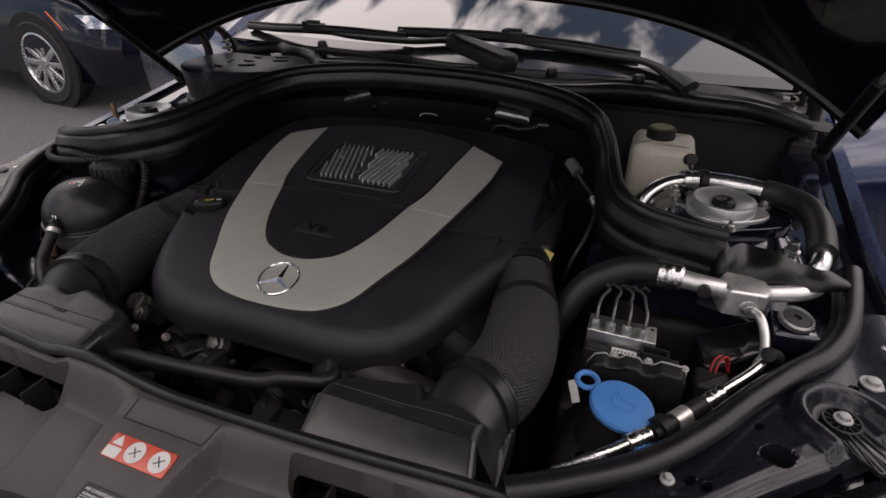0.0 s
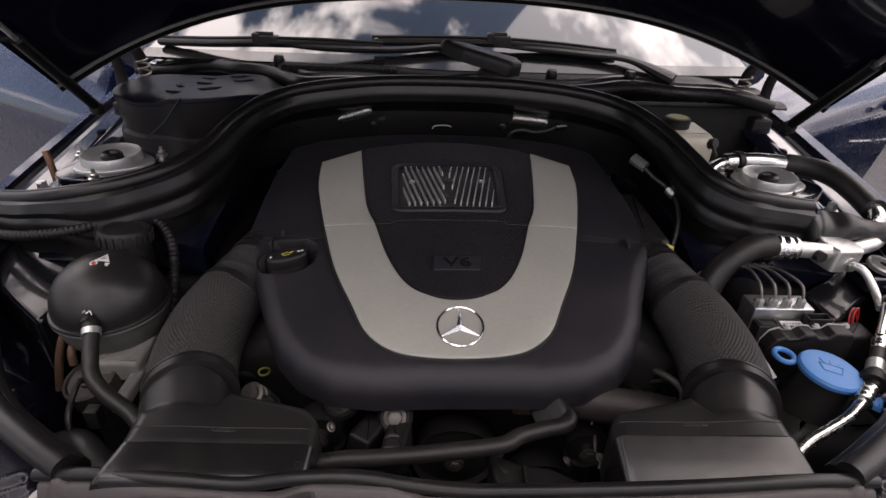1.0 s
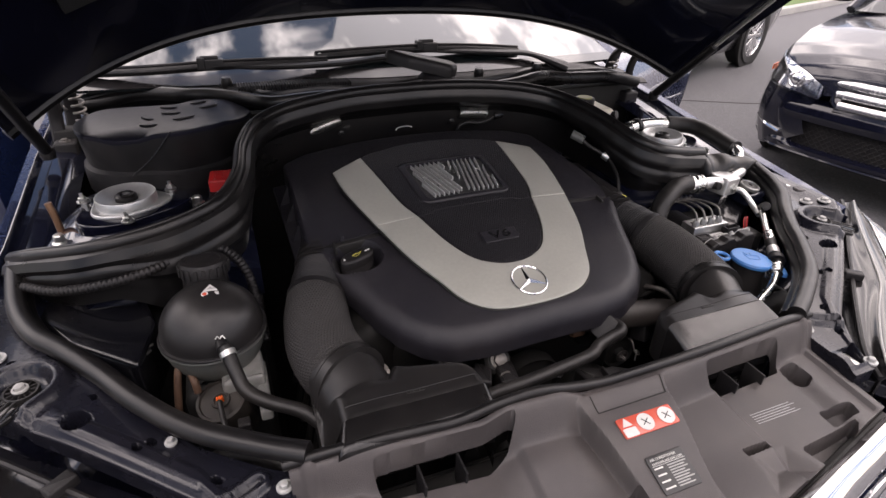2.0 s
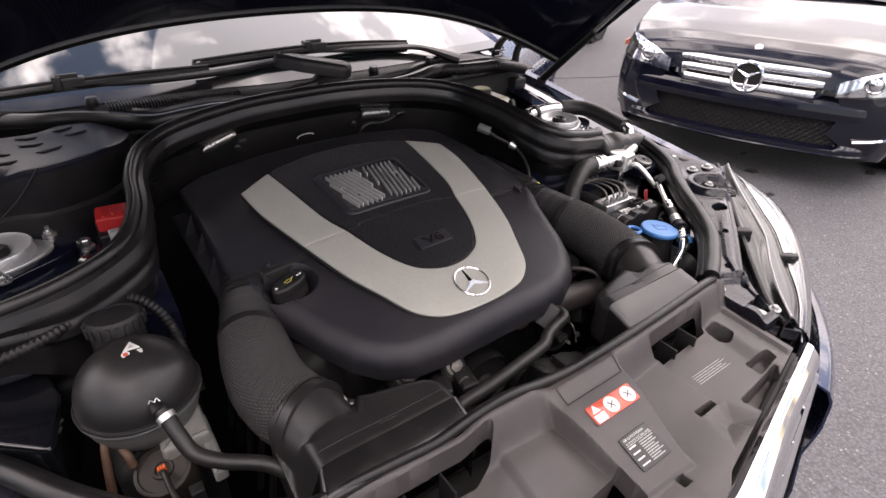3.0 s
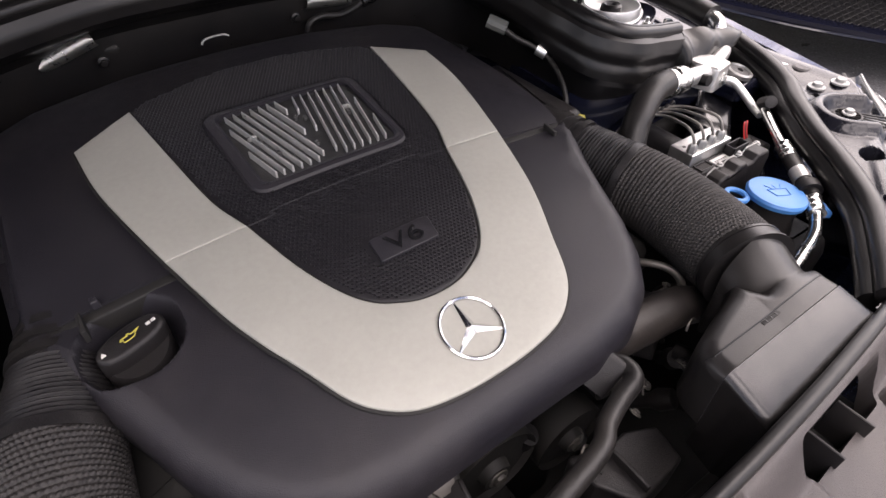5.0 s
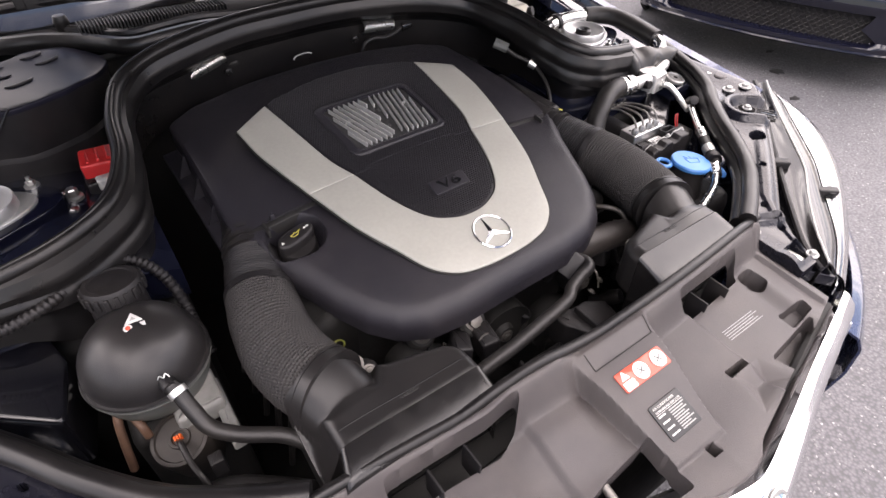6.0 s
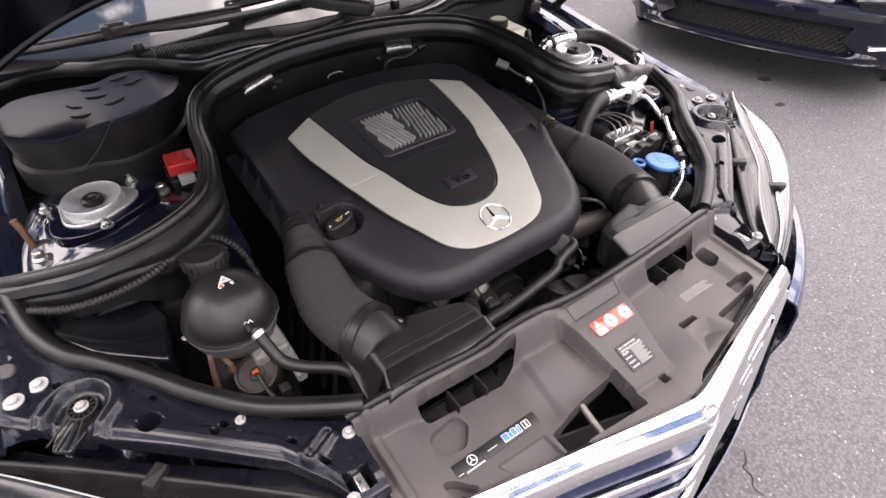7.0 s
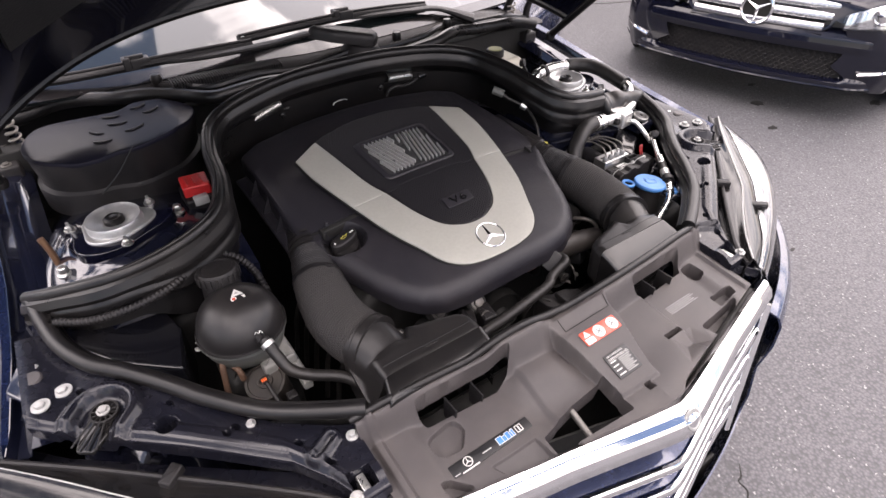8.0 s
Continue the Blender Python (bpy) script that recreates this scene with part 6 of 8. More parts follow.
# ---- intake ducts and air boxes ----
def build_intake(s):
    duct = thing("intake_duct", "black braided air intake duct with ribbed collar", "air duct", (s * 0.33, -0.35, 0.74), "intake ducts")
    def at(x, y, z):
        return (s * x + 0.005, y, z)
    place(part("collar", tube([at(0.288, -0.120, 0.866), at(0.296, -0.160, 0.860), at(0.303, -0.192, 0.855)], [0.031, 0.0325, 0.034], segs=30), M_PLASTIC), duct)
    for k in range(3):
        place(part("clamp_ring", tube([at(0.294 + 0.004 * k, -0.150 - 0.014 * k, 0.862 - 0.002 * k), at(0.2955 + 0.004 * k, -0.157 - 0.014 * k, 0.861 - 0.002 * k)], 0.0345 + 0.0012 * k, segs=36), M_SCOOP), duct)
    place(part("bellows", tube([at(0.302, -0.190, 0.855), at(0.310, -0.222, 0.849), at(0.318, -0.254, 0.843)], [0.0385, 0.0420, 0.0455], segs=40, n=64, rib=0.0022, pitch=0.0043), M_PLASTIC), duct)
    body = [at(0.317, -0.250, 0.8435), at(0.325, -0.300, 0.838), at(0.327, -0.345, 0.832), at(0.320, -0.388, 0.831), at(0.307, -0.428, 0.834)]
    place(part("sleeve", braided(body, [0.0448, 0.0475, 0.0490, 0.0490, 0.0475]), M_WEAVE, None, "black braided textile sleeve", smooth=60), duct)
    place(part("cuff", tube([at(0.316, -0.247, 0.844), at(0.3185, -0.256, 0.843)], 0.0462, segs=40), M_PLASTIC), duct)
    for y0, y1, r in ((-0.4195, -0.4225, 0.0505), (-0.4230, -0.4330, 0.0498), (-0.4335, -0.4365, 0.0512)):
        place(part("end_ring", tube([at(0.310 + 0.39 * (y0 + 0.42), y0, 0.8335 - 0.06 * (y0 + 0.42)), at(0.310 + 0.39 * (y1 + 0.42), y1, 0.8335 - 0.06 * (y1 + 0.42))], r, segs=44), M_SCOOP), duct)
    abox = thing("air_scoop", "black plastic air inlet scoop with a slot", "air inlet", (s * 0.265, -0.51, 0.76), "air inlet scoops")
    seam_y, crease = (-0.489, -0.5065) if s > 0 else (-0.5025, -0.521)
    # rear half: a level box that swells into the round neck; front half slopes down from the seam
    edge = [(0.148, -0.5040), (0.150, -0.488), (0.156, -0.477), (0.166, -0.4695), (0.195, -0.4615), (0.232, -0.453), (0.250, -0.446), (0.2565, -0.432), (0.262, -0.429), (0.357, -0.429)]
    outline = [Vector(p) for p in edge] + [Vector((0.360, -0.470)), Vector((0.334, -0.5045))]
    def rear_height(x, y):
        d = dist_poly(outline[:7] + [Vector((0.262, -0.470)), Vector((0.334, -0.478)), Vector((0.334, -0.53)), Vector((0.148, -0.53))], x, y)
        r = 0.015
        level = 0.866 - r + math.sqrt(max(0.0, r * r - max(0.0, r - d) ** 2)) if d > 0 else 0.80 + 0.05 * max(0.0, 1 + d / 0.02)
        f = max(0.0, min(1.0, (-0.427 - y) / 0.078))
        cx, cz, cr = 0.3095 - 0.022 * f, 0.834 - 0.022 * f - 0.012 * f * f, 0.0505
        round_top = cz + math.sqrt(max(0.0, cr * cr - (x - cx) ** 2))
        return 0.5 * (level + round_top + math.sqrt((level - round_top) ** 2 + 0.00016)) - 0.0035
    bm = bmesh.new()
    field_into(bm, lambda x, y: rear_height(x, y), 0.148, 0.356, 120, lambda x: lerp_table(edge, x), lambda x: crease + 0.0005, 48, drop=0.06)
    for v in bm.verts:
        v.co.x = v.co.x * s + 0.0025
    place(part("rear_shell", bm, M_SCOOP, smooth=50), abox)
    bm = bmesh.new()
    rows = []
    for t, drop in [(0, 0), (0.4, 0), (0.80, 0), (0.92, 0.001), (1.0, 0.004), (1.0, 0.06)]:
        xl, xr = 0.148 + 0.002 * t, 0.333 + 0.012 * t
        ring = [(xl, 0.11), (xl, 0.08), (xl, 0.05)]
        ring += [(xl + 0.010 * (1 - math.cos(g)), 0.010 * (1 - math.sin(g))) for g in (math.pi / 2 * e / 5 for e in range(6))]
        ring += [(xl + 0.010 + (xr - xl - 0.020) * k / 12, 0.0) for k in range(1, 12)]
        ring += [(xr - 0.010 * (1 - math.cos(g)), 0.010 * (1 - math.sin(g))) for g in (math.pi / 2 * e / 5 for e in range(5, -1, -1))] + [(xr, 0.05), (xr, 0.08)]
        rows.append([bm.verts.new((s * x + 0.0025, crease - (0.558 + crease) * t, 0.8630 - dz - drop - (0.020 if s > 0 else 0.007) * t)) for x, dz in ring])
    for p, q in zip(rows, rows[1:]):
        for k in range(len(p) - 1):
            bm.faces.new((p[k], p[k + 1], q[k + 1], q[k]))
    place(part("front_shell", bm, M_SCOOPFRONT, smooth=40), abox)
    line = [(0.1535 + 0.0045 * k, seam_y + (0.004 if k < 1 else 0.0)) for k in range(39)]
    place(part("seam", tube([(s * x + 0.0025, y, rear_height(x, y) + 0.0001) for x, y in line], 0.0008, segs=6, n=1), M_RUBBER), abox)
    top = rear_height(0.237, seam_y)
    place(part("slot", box(s * 0.237 - 0.013, s * 0.237 + 0.013, seam_y - 0.0052, seam_y - 0.0012, top - 0.01, top + 0.0006, r=0.0004), M_DARK), abox)
    for k in range(3):
        place(part("slot_rib", box(s * 0.237 - 0.0085 + 0.0075 * k, s * 0.237 - 0.0065 + 0.0075 * k, seam_y - 0.0051, seam_y - 0.0014, top - 0.01, top + 0.0009, r=0.0003), M_SCOOP), abox)


build_intake(-1)
build_intake(1)


# ---- hoses in front of the engine ----
def hose(name, label, pts, r, material=None, category="hose", **k):
    ob = thing(name, label, category, Vector(pts[0]))
    place(part("hose_body", tube(pts, r, **k), material or M_HOSE), ob)
    return ob


h1 = hose("coolant_hose", "thick brownish-black rubber coolant hose in front of the engine", [(0.070, -0.380, 0.802), (0.110, -0.394, 0.803), (0.150, -0.400, 0.800), (0.200, -0.403, 0.794), (0.255, -0.404, 0.784), (0.300, -0.400, 0.755)], 0.0225, M_OLDHOSE, segs=24)
place(part("joint", box(0.070, 0.098, -0.400, -0.376, 0.775, 0.806, r=0.006), M_COPPER), h1)
h2 = hose("vent_hose", "thin black rubber hose curving to the radiator", [(0.082, -0.398, 0.798), (0.104, -0.410, 0.806), (0.124, -0.430, 0.813), (0.121, -0.450, 0.815), (0.094, -0.458, 0.815), (0.066, -0.468, 0.816), (0.042, -0.482, 0.817), (-0.02, -0.494, 0.820), (-0.08, -0.504, 0.823), (-0.125, -0.509, 0.825), (-0.165, -0.513, 0.818), (-0.20, -0.51, 0.79)], 0.0092, segs=16)
place(part("hose_clip", tube([(0.094, -0.404, 0.802), (0.101, -0.408, 0.805)], 0.0110, segs=16), M_OLDSTEEL), h2)
fan = thing("fan_shroud", "black plastic fan shroud behind the radiator", "fan shroud", (0, -0.545, 0.3))
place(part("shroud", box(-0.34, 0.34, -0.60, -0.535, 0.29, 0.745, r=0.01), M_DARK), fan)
tab = round_poly([(0.034, -0.457), (0.038, -0.492), (0.058, -0.524), (0.132, -0.516), (0.140, -0.480), (0.103, -0.468), (0.070, -0.472)], 0.006)
place(part("bracket", pillow(tab, 0.004, 0.050, top=0.776, height=lambda x, y: -0.25 * max(0.0, x - 0.06)), M_PLASTIC), fan)
place(part("bracket_slot", box(-0.011, 0.011, -0.003, 0.003, -0.006, 0.0006, pose(0.047, -0.477, 0.7765, 0, 0, -62), r=0.001), M_DARK), fan)
place(part("bracket_rib", box(0.070, 0.074, -0.520, -0.478, 0.755, 0.782, r=0.001), M_PLASTIC), fan)
place(part("cowl", box(-0.090, 0.036, -0.540, -0.490, 0.700, 0.742, r=0.006), M_PLASTIC), fan)
place(part("cowl_rib", box(-0.045, -0.041, -0.530, -0.490, 0.742, 0.752, r=0.001), M_PLASTIC), fan)

# ---- coolant tank ----
def build_coolant_tank():
    c = Vector((-0.463, -0.276, 0.850))
    tank = thing("coolant_tank", "round black and grey coolant expansion tank", "coolant tank", (c.x, c.y, 0.78))
    up = []
    for k in range(13):
        a = math.pi / 2 * k / 12
        up.append((0.0695 * math.cos(a) ** 0.9 if k < 12 else 0, 0.064 * math.sin(a)))
    place(part("upper_half", lathe([(0.0, -0.002), (0.068, -0.002)] + up, Matrix.Translation(c), 48), M_TANK), tank)
    place(part("weld_flange", lathe([(0.068, 0.0), (0.0725, -0.0005), (0.0735, -0.0025), (0.0725, -0.005), (0.068, -0.006)], Matrix.Translation(c), 48), M_TANK), tank)
    place(part("lower_flange", lathe([(0.067, -0.005), (0.0720, -0.0055), (0.0728, -0.008), (0.0715, -0.011), (0.066, -0.012)], Matrix.Translation(c), 48), M_GREYTANK), tank)
    lo = [(0.069 * math.cos(a), -0.009 - 0.070 * math.sin(a)) for a in (math.pi / 2 * k / 10 for k in range(10))] + [(0, -0.08)]
    place(part("lower_half", lathe(lo, Matrix.Translation(c), 40), M_GREYTANK, None, "grey translucent lower half"), tank)
    nk = Matrix.Translation((-0.464, -0.208, 0.892)) @ pose(0, 0, 0, -8, 2, 0)
    place(part("neck", lathe([(0.034, -0.05), (0.031, 0.012), (0.028, 0.014)], nk, 30), M_PLASTIC), tank)
    cap = place(part("cap", lathe([(0.024, 0.006), (0.0335, 0.008), (0.034, 0.024), (0.031, 0.029), (0.026, 0.0295), (0.024, 0.028), (0.006, 0.028), (0.004, 0.0285), (0, 0.0285)], nk, 40), M_PLASTIC, None, "black ribbed screw cap"), tank)
    for k in range(20):
        a = 2 * math.pi * k / 20
        part("grip_rib", box(0.0325, 0.0362, -0.0028, 0.0028, 0.010, 0.0245, nk @ pose(0, 0, 0, 0, 0, math.degrees(a)), r=0.001), M_PLASTIC, cap)
    # white warning sticker on the dome
    q = Matrix.Translation((-0.456, -0.278, 0.9138)) @ pose(0, 0, 0, 4, 3, 0)
    st = place(part("warning_sticker", pillow(round_poly([(-0.0090, -0.0030), (0.0105, -0.0030), (0.0010, 0.0125)], 0.0008), 0.0003, 0.0025, q, top=0.0005), M_LABELWHITE, None, "white triangular warning sticker"), tank)
    part("symbol_triangle", pillow([(-0.0028, 0.0005), (0.0042, 0.0005), (0.0008, 0.0060)], 0.0002, 0.0008, q, top=0.0009), M_LABELGREY, st)
    part("symbol_disc", lathe([(0.0046, -0.002), (0.0046, 0.0002), (0, 0.0003)], q @ pose(-0.0065, -0.0085, 0, 10, 0, 0), 18), M_LABELWHITE, st)
    part("symbol_dot", lathe([(0.0028, 0.0), (0.0028, 0.0006), (0, 0.0007)], q @ pose(-0.0065, -0.0085, 0, 10, 0, 0), 14), M_LABELRED, st)
    part("symbol_bar", box(-0.0010, 0.0115, -0.0115, -0.0050, -0.002, 0.0001, q @ pose(0, 0, 0, 4, 0, 0), r=0.0004), M_LABELWHITE, st)
    # outlet with wire clip, hose to the inlet side
    place(part("outlet", tube([(-0.452, -0.335, 0.868), (-0.449, -0.352, 0.866)], 0.0085, segs=14), M_PLASTIC), tank)
    place(part("wire_clip", tube([(-0.457, -0.342, 0.877), (-0.454, -0.341, 0.880), (-0.451, -0.344, 0.878), (-0.448, -0.341, 0.880), (-0.445, -0.344, 0.876)], 0.0007, segs=6, n=5), M_ZINC), tank)
    # mount lugs and bracket
    for k in range(2):
        x, y = -0.532 + 0.0125 * k, -0.222 - 0.022 * k
        place(part("lug", tube([(x - 0.004, y + 0.008, 0.792), (x + 0.007, y - 0.003, 0.792), (x + 0.002, y - 0.013, 0.792), (x - 0.006, y - 0.012, 0.792), (x - 0.007, y - 0.006, 0.792)], 0.0032, segs=10, n=6, flat=0.5), M_LUG), tank)
    place(part("foot", box(-0.462, -0.405, -0.352, -0.290, 0.778, 0.806, r=0.006), M_TANKFOOT, None, "pale grey plastic foot"), tank)
    place(part("foot_arm", box(-0.418, -0.402, -0.405, -0.300, 0.775, 0.790, r=0.004), M_TANKFOOT), tank)
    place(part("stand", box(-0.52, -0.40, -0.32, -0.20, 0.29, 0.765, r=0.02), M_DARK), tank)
    h = hose("tank_hose", "black rubber hose from the coolant tank", [(-0.449, -0.346, 0.866), (-0.444, -0.356, 0.858), (-0.439, -0.375, 0.845), (-0.430, -0.397, 0.829), (-0.406, -0.418, 0.820), (-0.363, -0.444, 0.810), (-0.335, -0.475, 0.79), (-0.32, -0.49, 0.76)], 0.0092, segs=16)
    place(part("hose_clamp", tube([(-0.4455, -0.352, 0.8610), (-0.4435, -0.358, 0.8568)], 0.0108, segs=18), M_ZINC), h)
    return tank


build_coolant_tank()

pump = thing("secondary_pump", "black round pump with an orange plug", "pump", (-0.464, -0.352, 0.72))
at_pump = pose(-0.464, -0.352, 0.765, 16, -8, 0)
place(part("pump_body", lathe([(0, 0.020), (0.008, 0.020), (0.009, 0.023), (0.012, 0.023), (0.013, 0.020), (0.027, 0.020), (0.0285, 0.023), (0.0325, 0.022), (0.034, 0.014), (0.034, -0.05), (0, -0.05)], at_pump, 36), M_PUMP), pump)
for k in range(3):
    place(part("plug", box(-0.0045 + 0.0032 * k, -0.0022 + 0.0032 * k, -0.003, 0.003, 0.020, 0.028, at_pump, r=0.0008), M_ORANGE), pump)
place(part("lead", tube([(-0.468, -0.366, 0.790), (-0.466, -0.377, 0.797), (-0.464, -0.400, 0.789), (-0.459, -0.421, 0.779), (-0.452, -0.440, 0.74)], 0.0036, segs=8), M_HOSE), pump)
place(part("bracket", box(-0.448, -0.432, -0.412, -0.396, 0.755, 0.782, r=0.002), M_PLASTIC), pump)
for dx, length in ((0.0, 0.075), (0.016, 0.030)):
    tb = hose("fabric_tube", "brown cloth-wrapped tube below the coolant tank", [(-0.512 + dx, -0.308 - 0.2 * dx, 0.822), (-0.516 + dx, -0.318, 0.812), (-0.521 + 1.6 * dx, -0.330 - 0.3 * dx, 0.822 - 0.5 * length), (-0.526 + 2 * dx, -0.340, 0.822 - length)], 0.0050, M_COPPER, "tube", segs=12)
    place(part("end_cap", lathe([(0, 0.006), (0.006, 0.005), (0.0062, -0.004), (0.005, -0.006)], pose(-0.512 + dx, -0.308 - 0.2 * dx, 0.823, 20, 10, 0), 14), M_OLDSTEEL), tb)
hose("lower_hose", "black hose running low to the radiator", [(-0.52, -0.40, 0.70), (-0.45, -0.435, 0.755), (-0.40, -0.47, 0.76), (-0.34, -0.50, 0.72)], 0.018)
hose("corrugated_conduit", "black corrugated cable conduit along the partition", [(-0.705, -0.150, 0.892), (-0.66, -0.182, 0.895), (-0.60, -0.202, 0.904), (-0.54, -0.198, 0.911), (-0.49, -0.172, 0.914), (-0.44, -0.162, 0.911), (-0.405, -0.20, 0.88), (-0.395, -0.27, 0.80)], 0.0075, M_PLASTIC, "conduit", n=60, rib=0.0016, pitch=0.0068, segs=14)


# ---- washer bottle ----
def build_washer():
    w = thing("washer_bottle", "black washer fluid bottle with a bright blue cap", "washer bottle", (0.463, -0.375, 0.74))
    q = Matrix.Translation((0.4645, -0.3745, 0.825)) @ pose(0, 0, 0, -1, 5, -22)
    place(part("neck", lathe([(0.042, -0.12), (0.040, -0.05), (0.031, -0.02), (0.031, 0.004)], q, 32), M_PLASTIC), w)
    cap = place(part("cap", lathe([(0.031, 0.0), (0.0355, 0.002), (0.0365, 0.007), (0.0345, 0.0105), (0.030, 0.0115), (0, 0.0125)], q, 48), M_BLUE, None, "bright blue flip cap"), w)
    part("loop", tube([(q @ Vector((0.012 * math.cos(a) - 0.049, 0.013 * math.sin(a) + 0.010, 0.002))) for a in (2 * math.pi * k / 10 for k in range(10))], 0.0035, segs=8, n=4, closed=True, caps=False), M_BLUE, cap)
    part("tab", box(0.034, 0.060, -0.026, -0.006, -0.002, 0.006, q @ pose(0, 0, 0, 0, 0, -18), r=0.003), M_BLUE, cap)
    for k in range(3):
        part("tab_rib", box(0.044 + 0.005 * k, 0.046 + 0.005 * k, -0.025, -0.007, 0.006, 0.0075, q @ pose(0, 0, 0, 0, 0, -18), r=0.0005), M_BLUE, cap)
    sym = [(-0.010, -0.010), (0.010, -0.010), (0.014, 0.004), (-0.014, 0.004)]
    for a, b in zip(sym, sym[1:] + sym[:1]):
        part("symbol_line", tube([q @ Vector((*a, 0.0125)), q @ Vector((*b, 0.0125))], 0.0006, segs=6), M_BLUE, cap)
    for k in range(3):
        part("symbol_spray", tube([q @ Vector((0.006 * (k - 1), 0.004, 0.0125)), q @ Vector((0.012 * (k - 1), 0.013, 0.0123))], 0.0006, segs=6), M_BLUE, cap)
    place(part("bottle", box(0.40, 0.55, -0.44, -0.30, 0.45, 0.775, r=0.03), M_PLASTIC), w)
    place(part("tag", box(-0.005, 0.005, -0.014, 0.014, 0, 0.001, pose(0.410, -0.345, 0.806, 35, -25, 10), r=0.001), M_LABELWHITE, None, "white paper tag"), w)
    return w


build_washer()


# ---- hydraulic brake unit ----
def build_hydraulic_unit():
    u = thing("hydraulic_brake_unit", "aluminium brake hydraulic block with black control unit and steel pipes", "brake unit", (0.47, -0.27, 0.75))
    q = pose(0.4515, -0.2655, 0.828)
    place(part("valve_block", box(-0.0415, 0.0415, -0.0175, 0.0175, -0.06, 0.030, q, r=0.0015), M_ALU, None, "machined aluminium valve block"), u)
    for x, y in ((-0.031, 0.004), (0.036, 0.009)):
        place(part("plug_screw", lathe([(0, 0.0302), (0.0022, 0.0304), (0.0026, 0.0300)], q @ Matrix.Translation((x, y, 0)), 12), M_DARK), u)
    body = place(part("control_unit", box(-0.040, 0.072, -0.036, -0.0180, -0.08, 0.014, q, r=0.002), M_PLASTIC), u)
    for x0, x1, z in ((-0.038, -0.012, 0.012), (0.026, 0.058, 0.022)):
        for a, b, c, d in ((x0, x1, -0.0345, -0.0325), (x0, x1, -0.0215, -0.0195), (x0, x0 + 0.002, -0.0345, -0.0195), (x1 - 0.002, x1, -0.0345, -0.0195)):
            part("plug_wall", box(a, b, c, d, 0.008, z + 0.004, q, r=0.0006), M_PLASTIC, body)
    part("label", box(-0.008, 0.022, -0.0325, -0.0235, 0.0142, 0.0152, q, r=0.0006), M_LABELWHITE, body)
    for k in range(6):
        part("print_bar", box(-0.005 + 0.0042 * k, -0.0028 + 0.0042 * k, -0.0315, -0.0285, 0.0150, 0.0156, q, r=0.0003), M_LABELBLACK, body)
    face = [(-0.034, -0.090), (0.080, -0.090), (0.080, 0.010), (0.074, 0.019), (0.050, 0.020), (0.043, 0.0125), (0.031, 0.0115), (0.025, 0.017), (0.010, 0.0175), (0.003, 0.0105), (-0.008, 0.0095), (-0.014, 0.0130), (-0.026, 0.008), (-0.034, -0.008)]
    place(part("lid_edge", pillow(round_poly([(x * 1.012, z + 0.0016) for x, z in face], 0.003), 0.0004, 0.0016, q @ pose(0, -0.0358, 0, 90, 0, 0), top=0.0016), M_LUG, None, "pale gasket edge"), u)
    place(part("control_lid", pillow(round_poly(face, 0.004), 0.004, 0.020, q @ pose(0, -0.0372, 0, 90, 0, 0), top=0.020), M_PLASTIC), u)
    for x, z in ((-0.004, 0.014), (0.036, 0.016), (0.077, 0.017)):
        place(part("screw", bolt_into(bmesh.new(), None, 0.0034, 0.004, q @ pose(x, -0.036, z, 0, 0, 20)), M_LUG), u)
    place(part("motor", lathe([(0, 0.05), (0.03, 0.048), (0.034, 0.04), (0.034, -0.02), (0, -0.02)], q @ pose(0, 0.045, -0.02, -90, 0, 0), 28), M_PLASTIC), u)
    for k in range(4):
        x = -0.034 + 0.0195 * k
        nut = q @ Matrix.Translation((x, -0.009, 0.030))
        pp = place(part("brake_pipe", tube([q @ Vector(p) for p in ((x, -0.009, 0.032), (x + 0.001, -0.008, 0.044), (x + 0.001, 0.002, 0.056), (x * 0.9, 0.020, 0.058), (x * 0.75 + 0.001, 0.048, 0.053), (x * 0.75 - 0.010, 0.066, 0.048), (x * 0.7 - 0.04, 0.080 + 0.003 * k, 0.036), (x * 0.7 - 0.07, 0.082 + 0.004 * k, 0.0))], 0.0019, segs=10), M_OLDSTEEL), u)
        part("nut", lathe([(0.0062, 0), (0.0062, 0.009), (0.004, 0.012), (0, 0.012)], nut, 6), M_VALLEY, pp)
    comb = [(-0.028 + 0.0068 * k, 0.062 + 0.001 * k, 0.046 + (0.006 if k % 2 else 0)) for k in range(9)]
    place(part("pipe_clip", tube([q @ Vector(p) for p in comb], 0.0022, segs=6, n=3), M_PLASTIC), u)
    place(part("bracket", box(-0.06, 0.06, -0.07, 0.06, -0.26, -0.06, q, r=0.01), M_DARK), u)
    return u


build_hydraulic_unit()


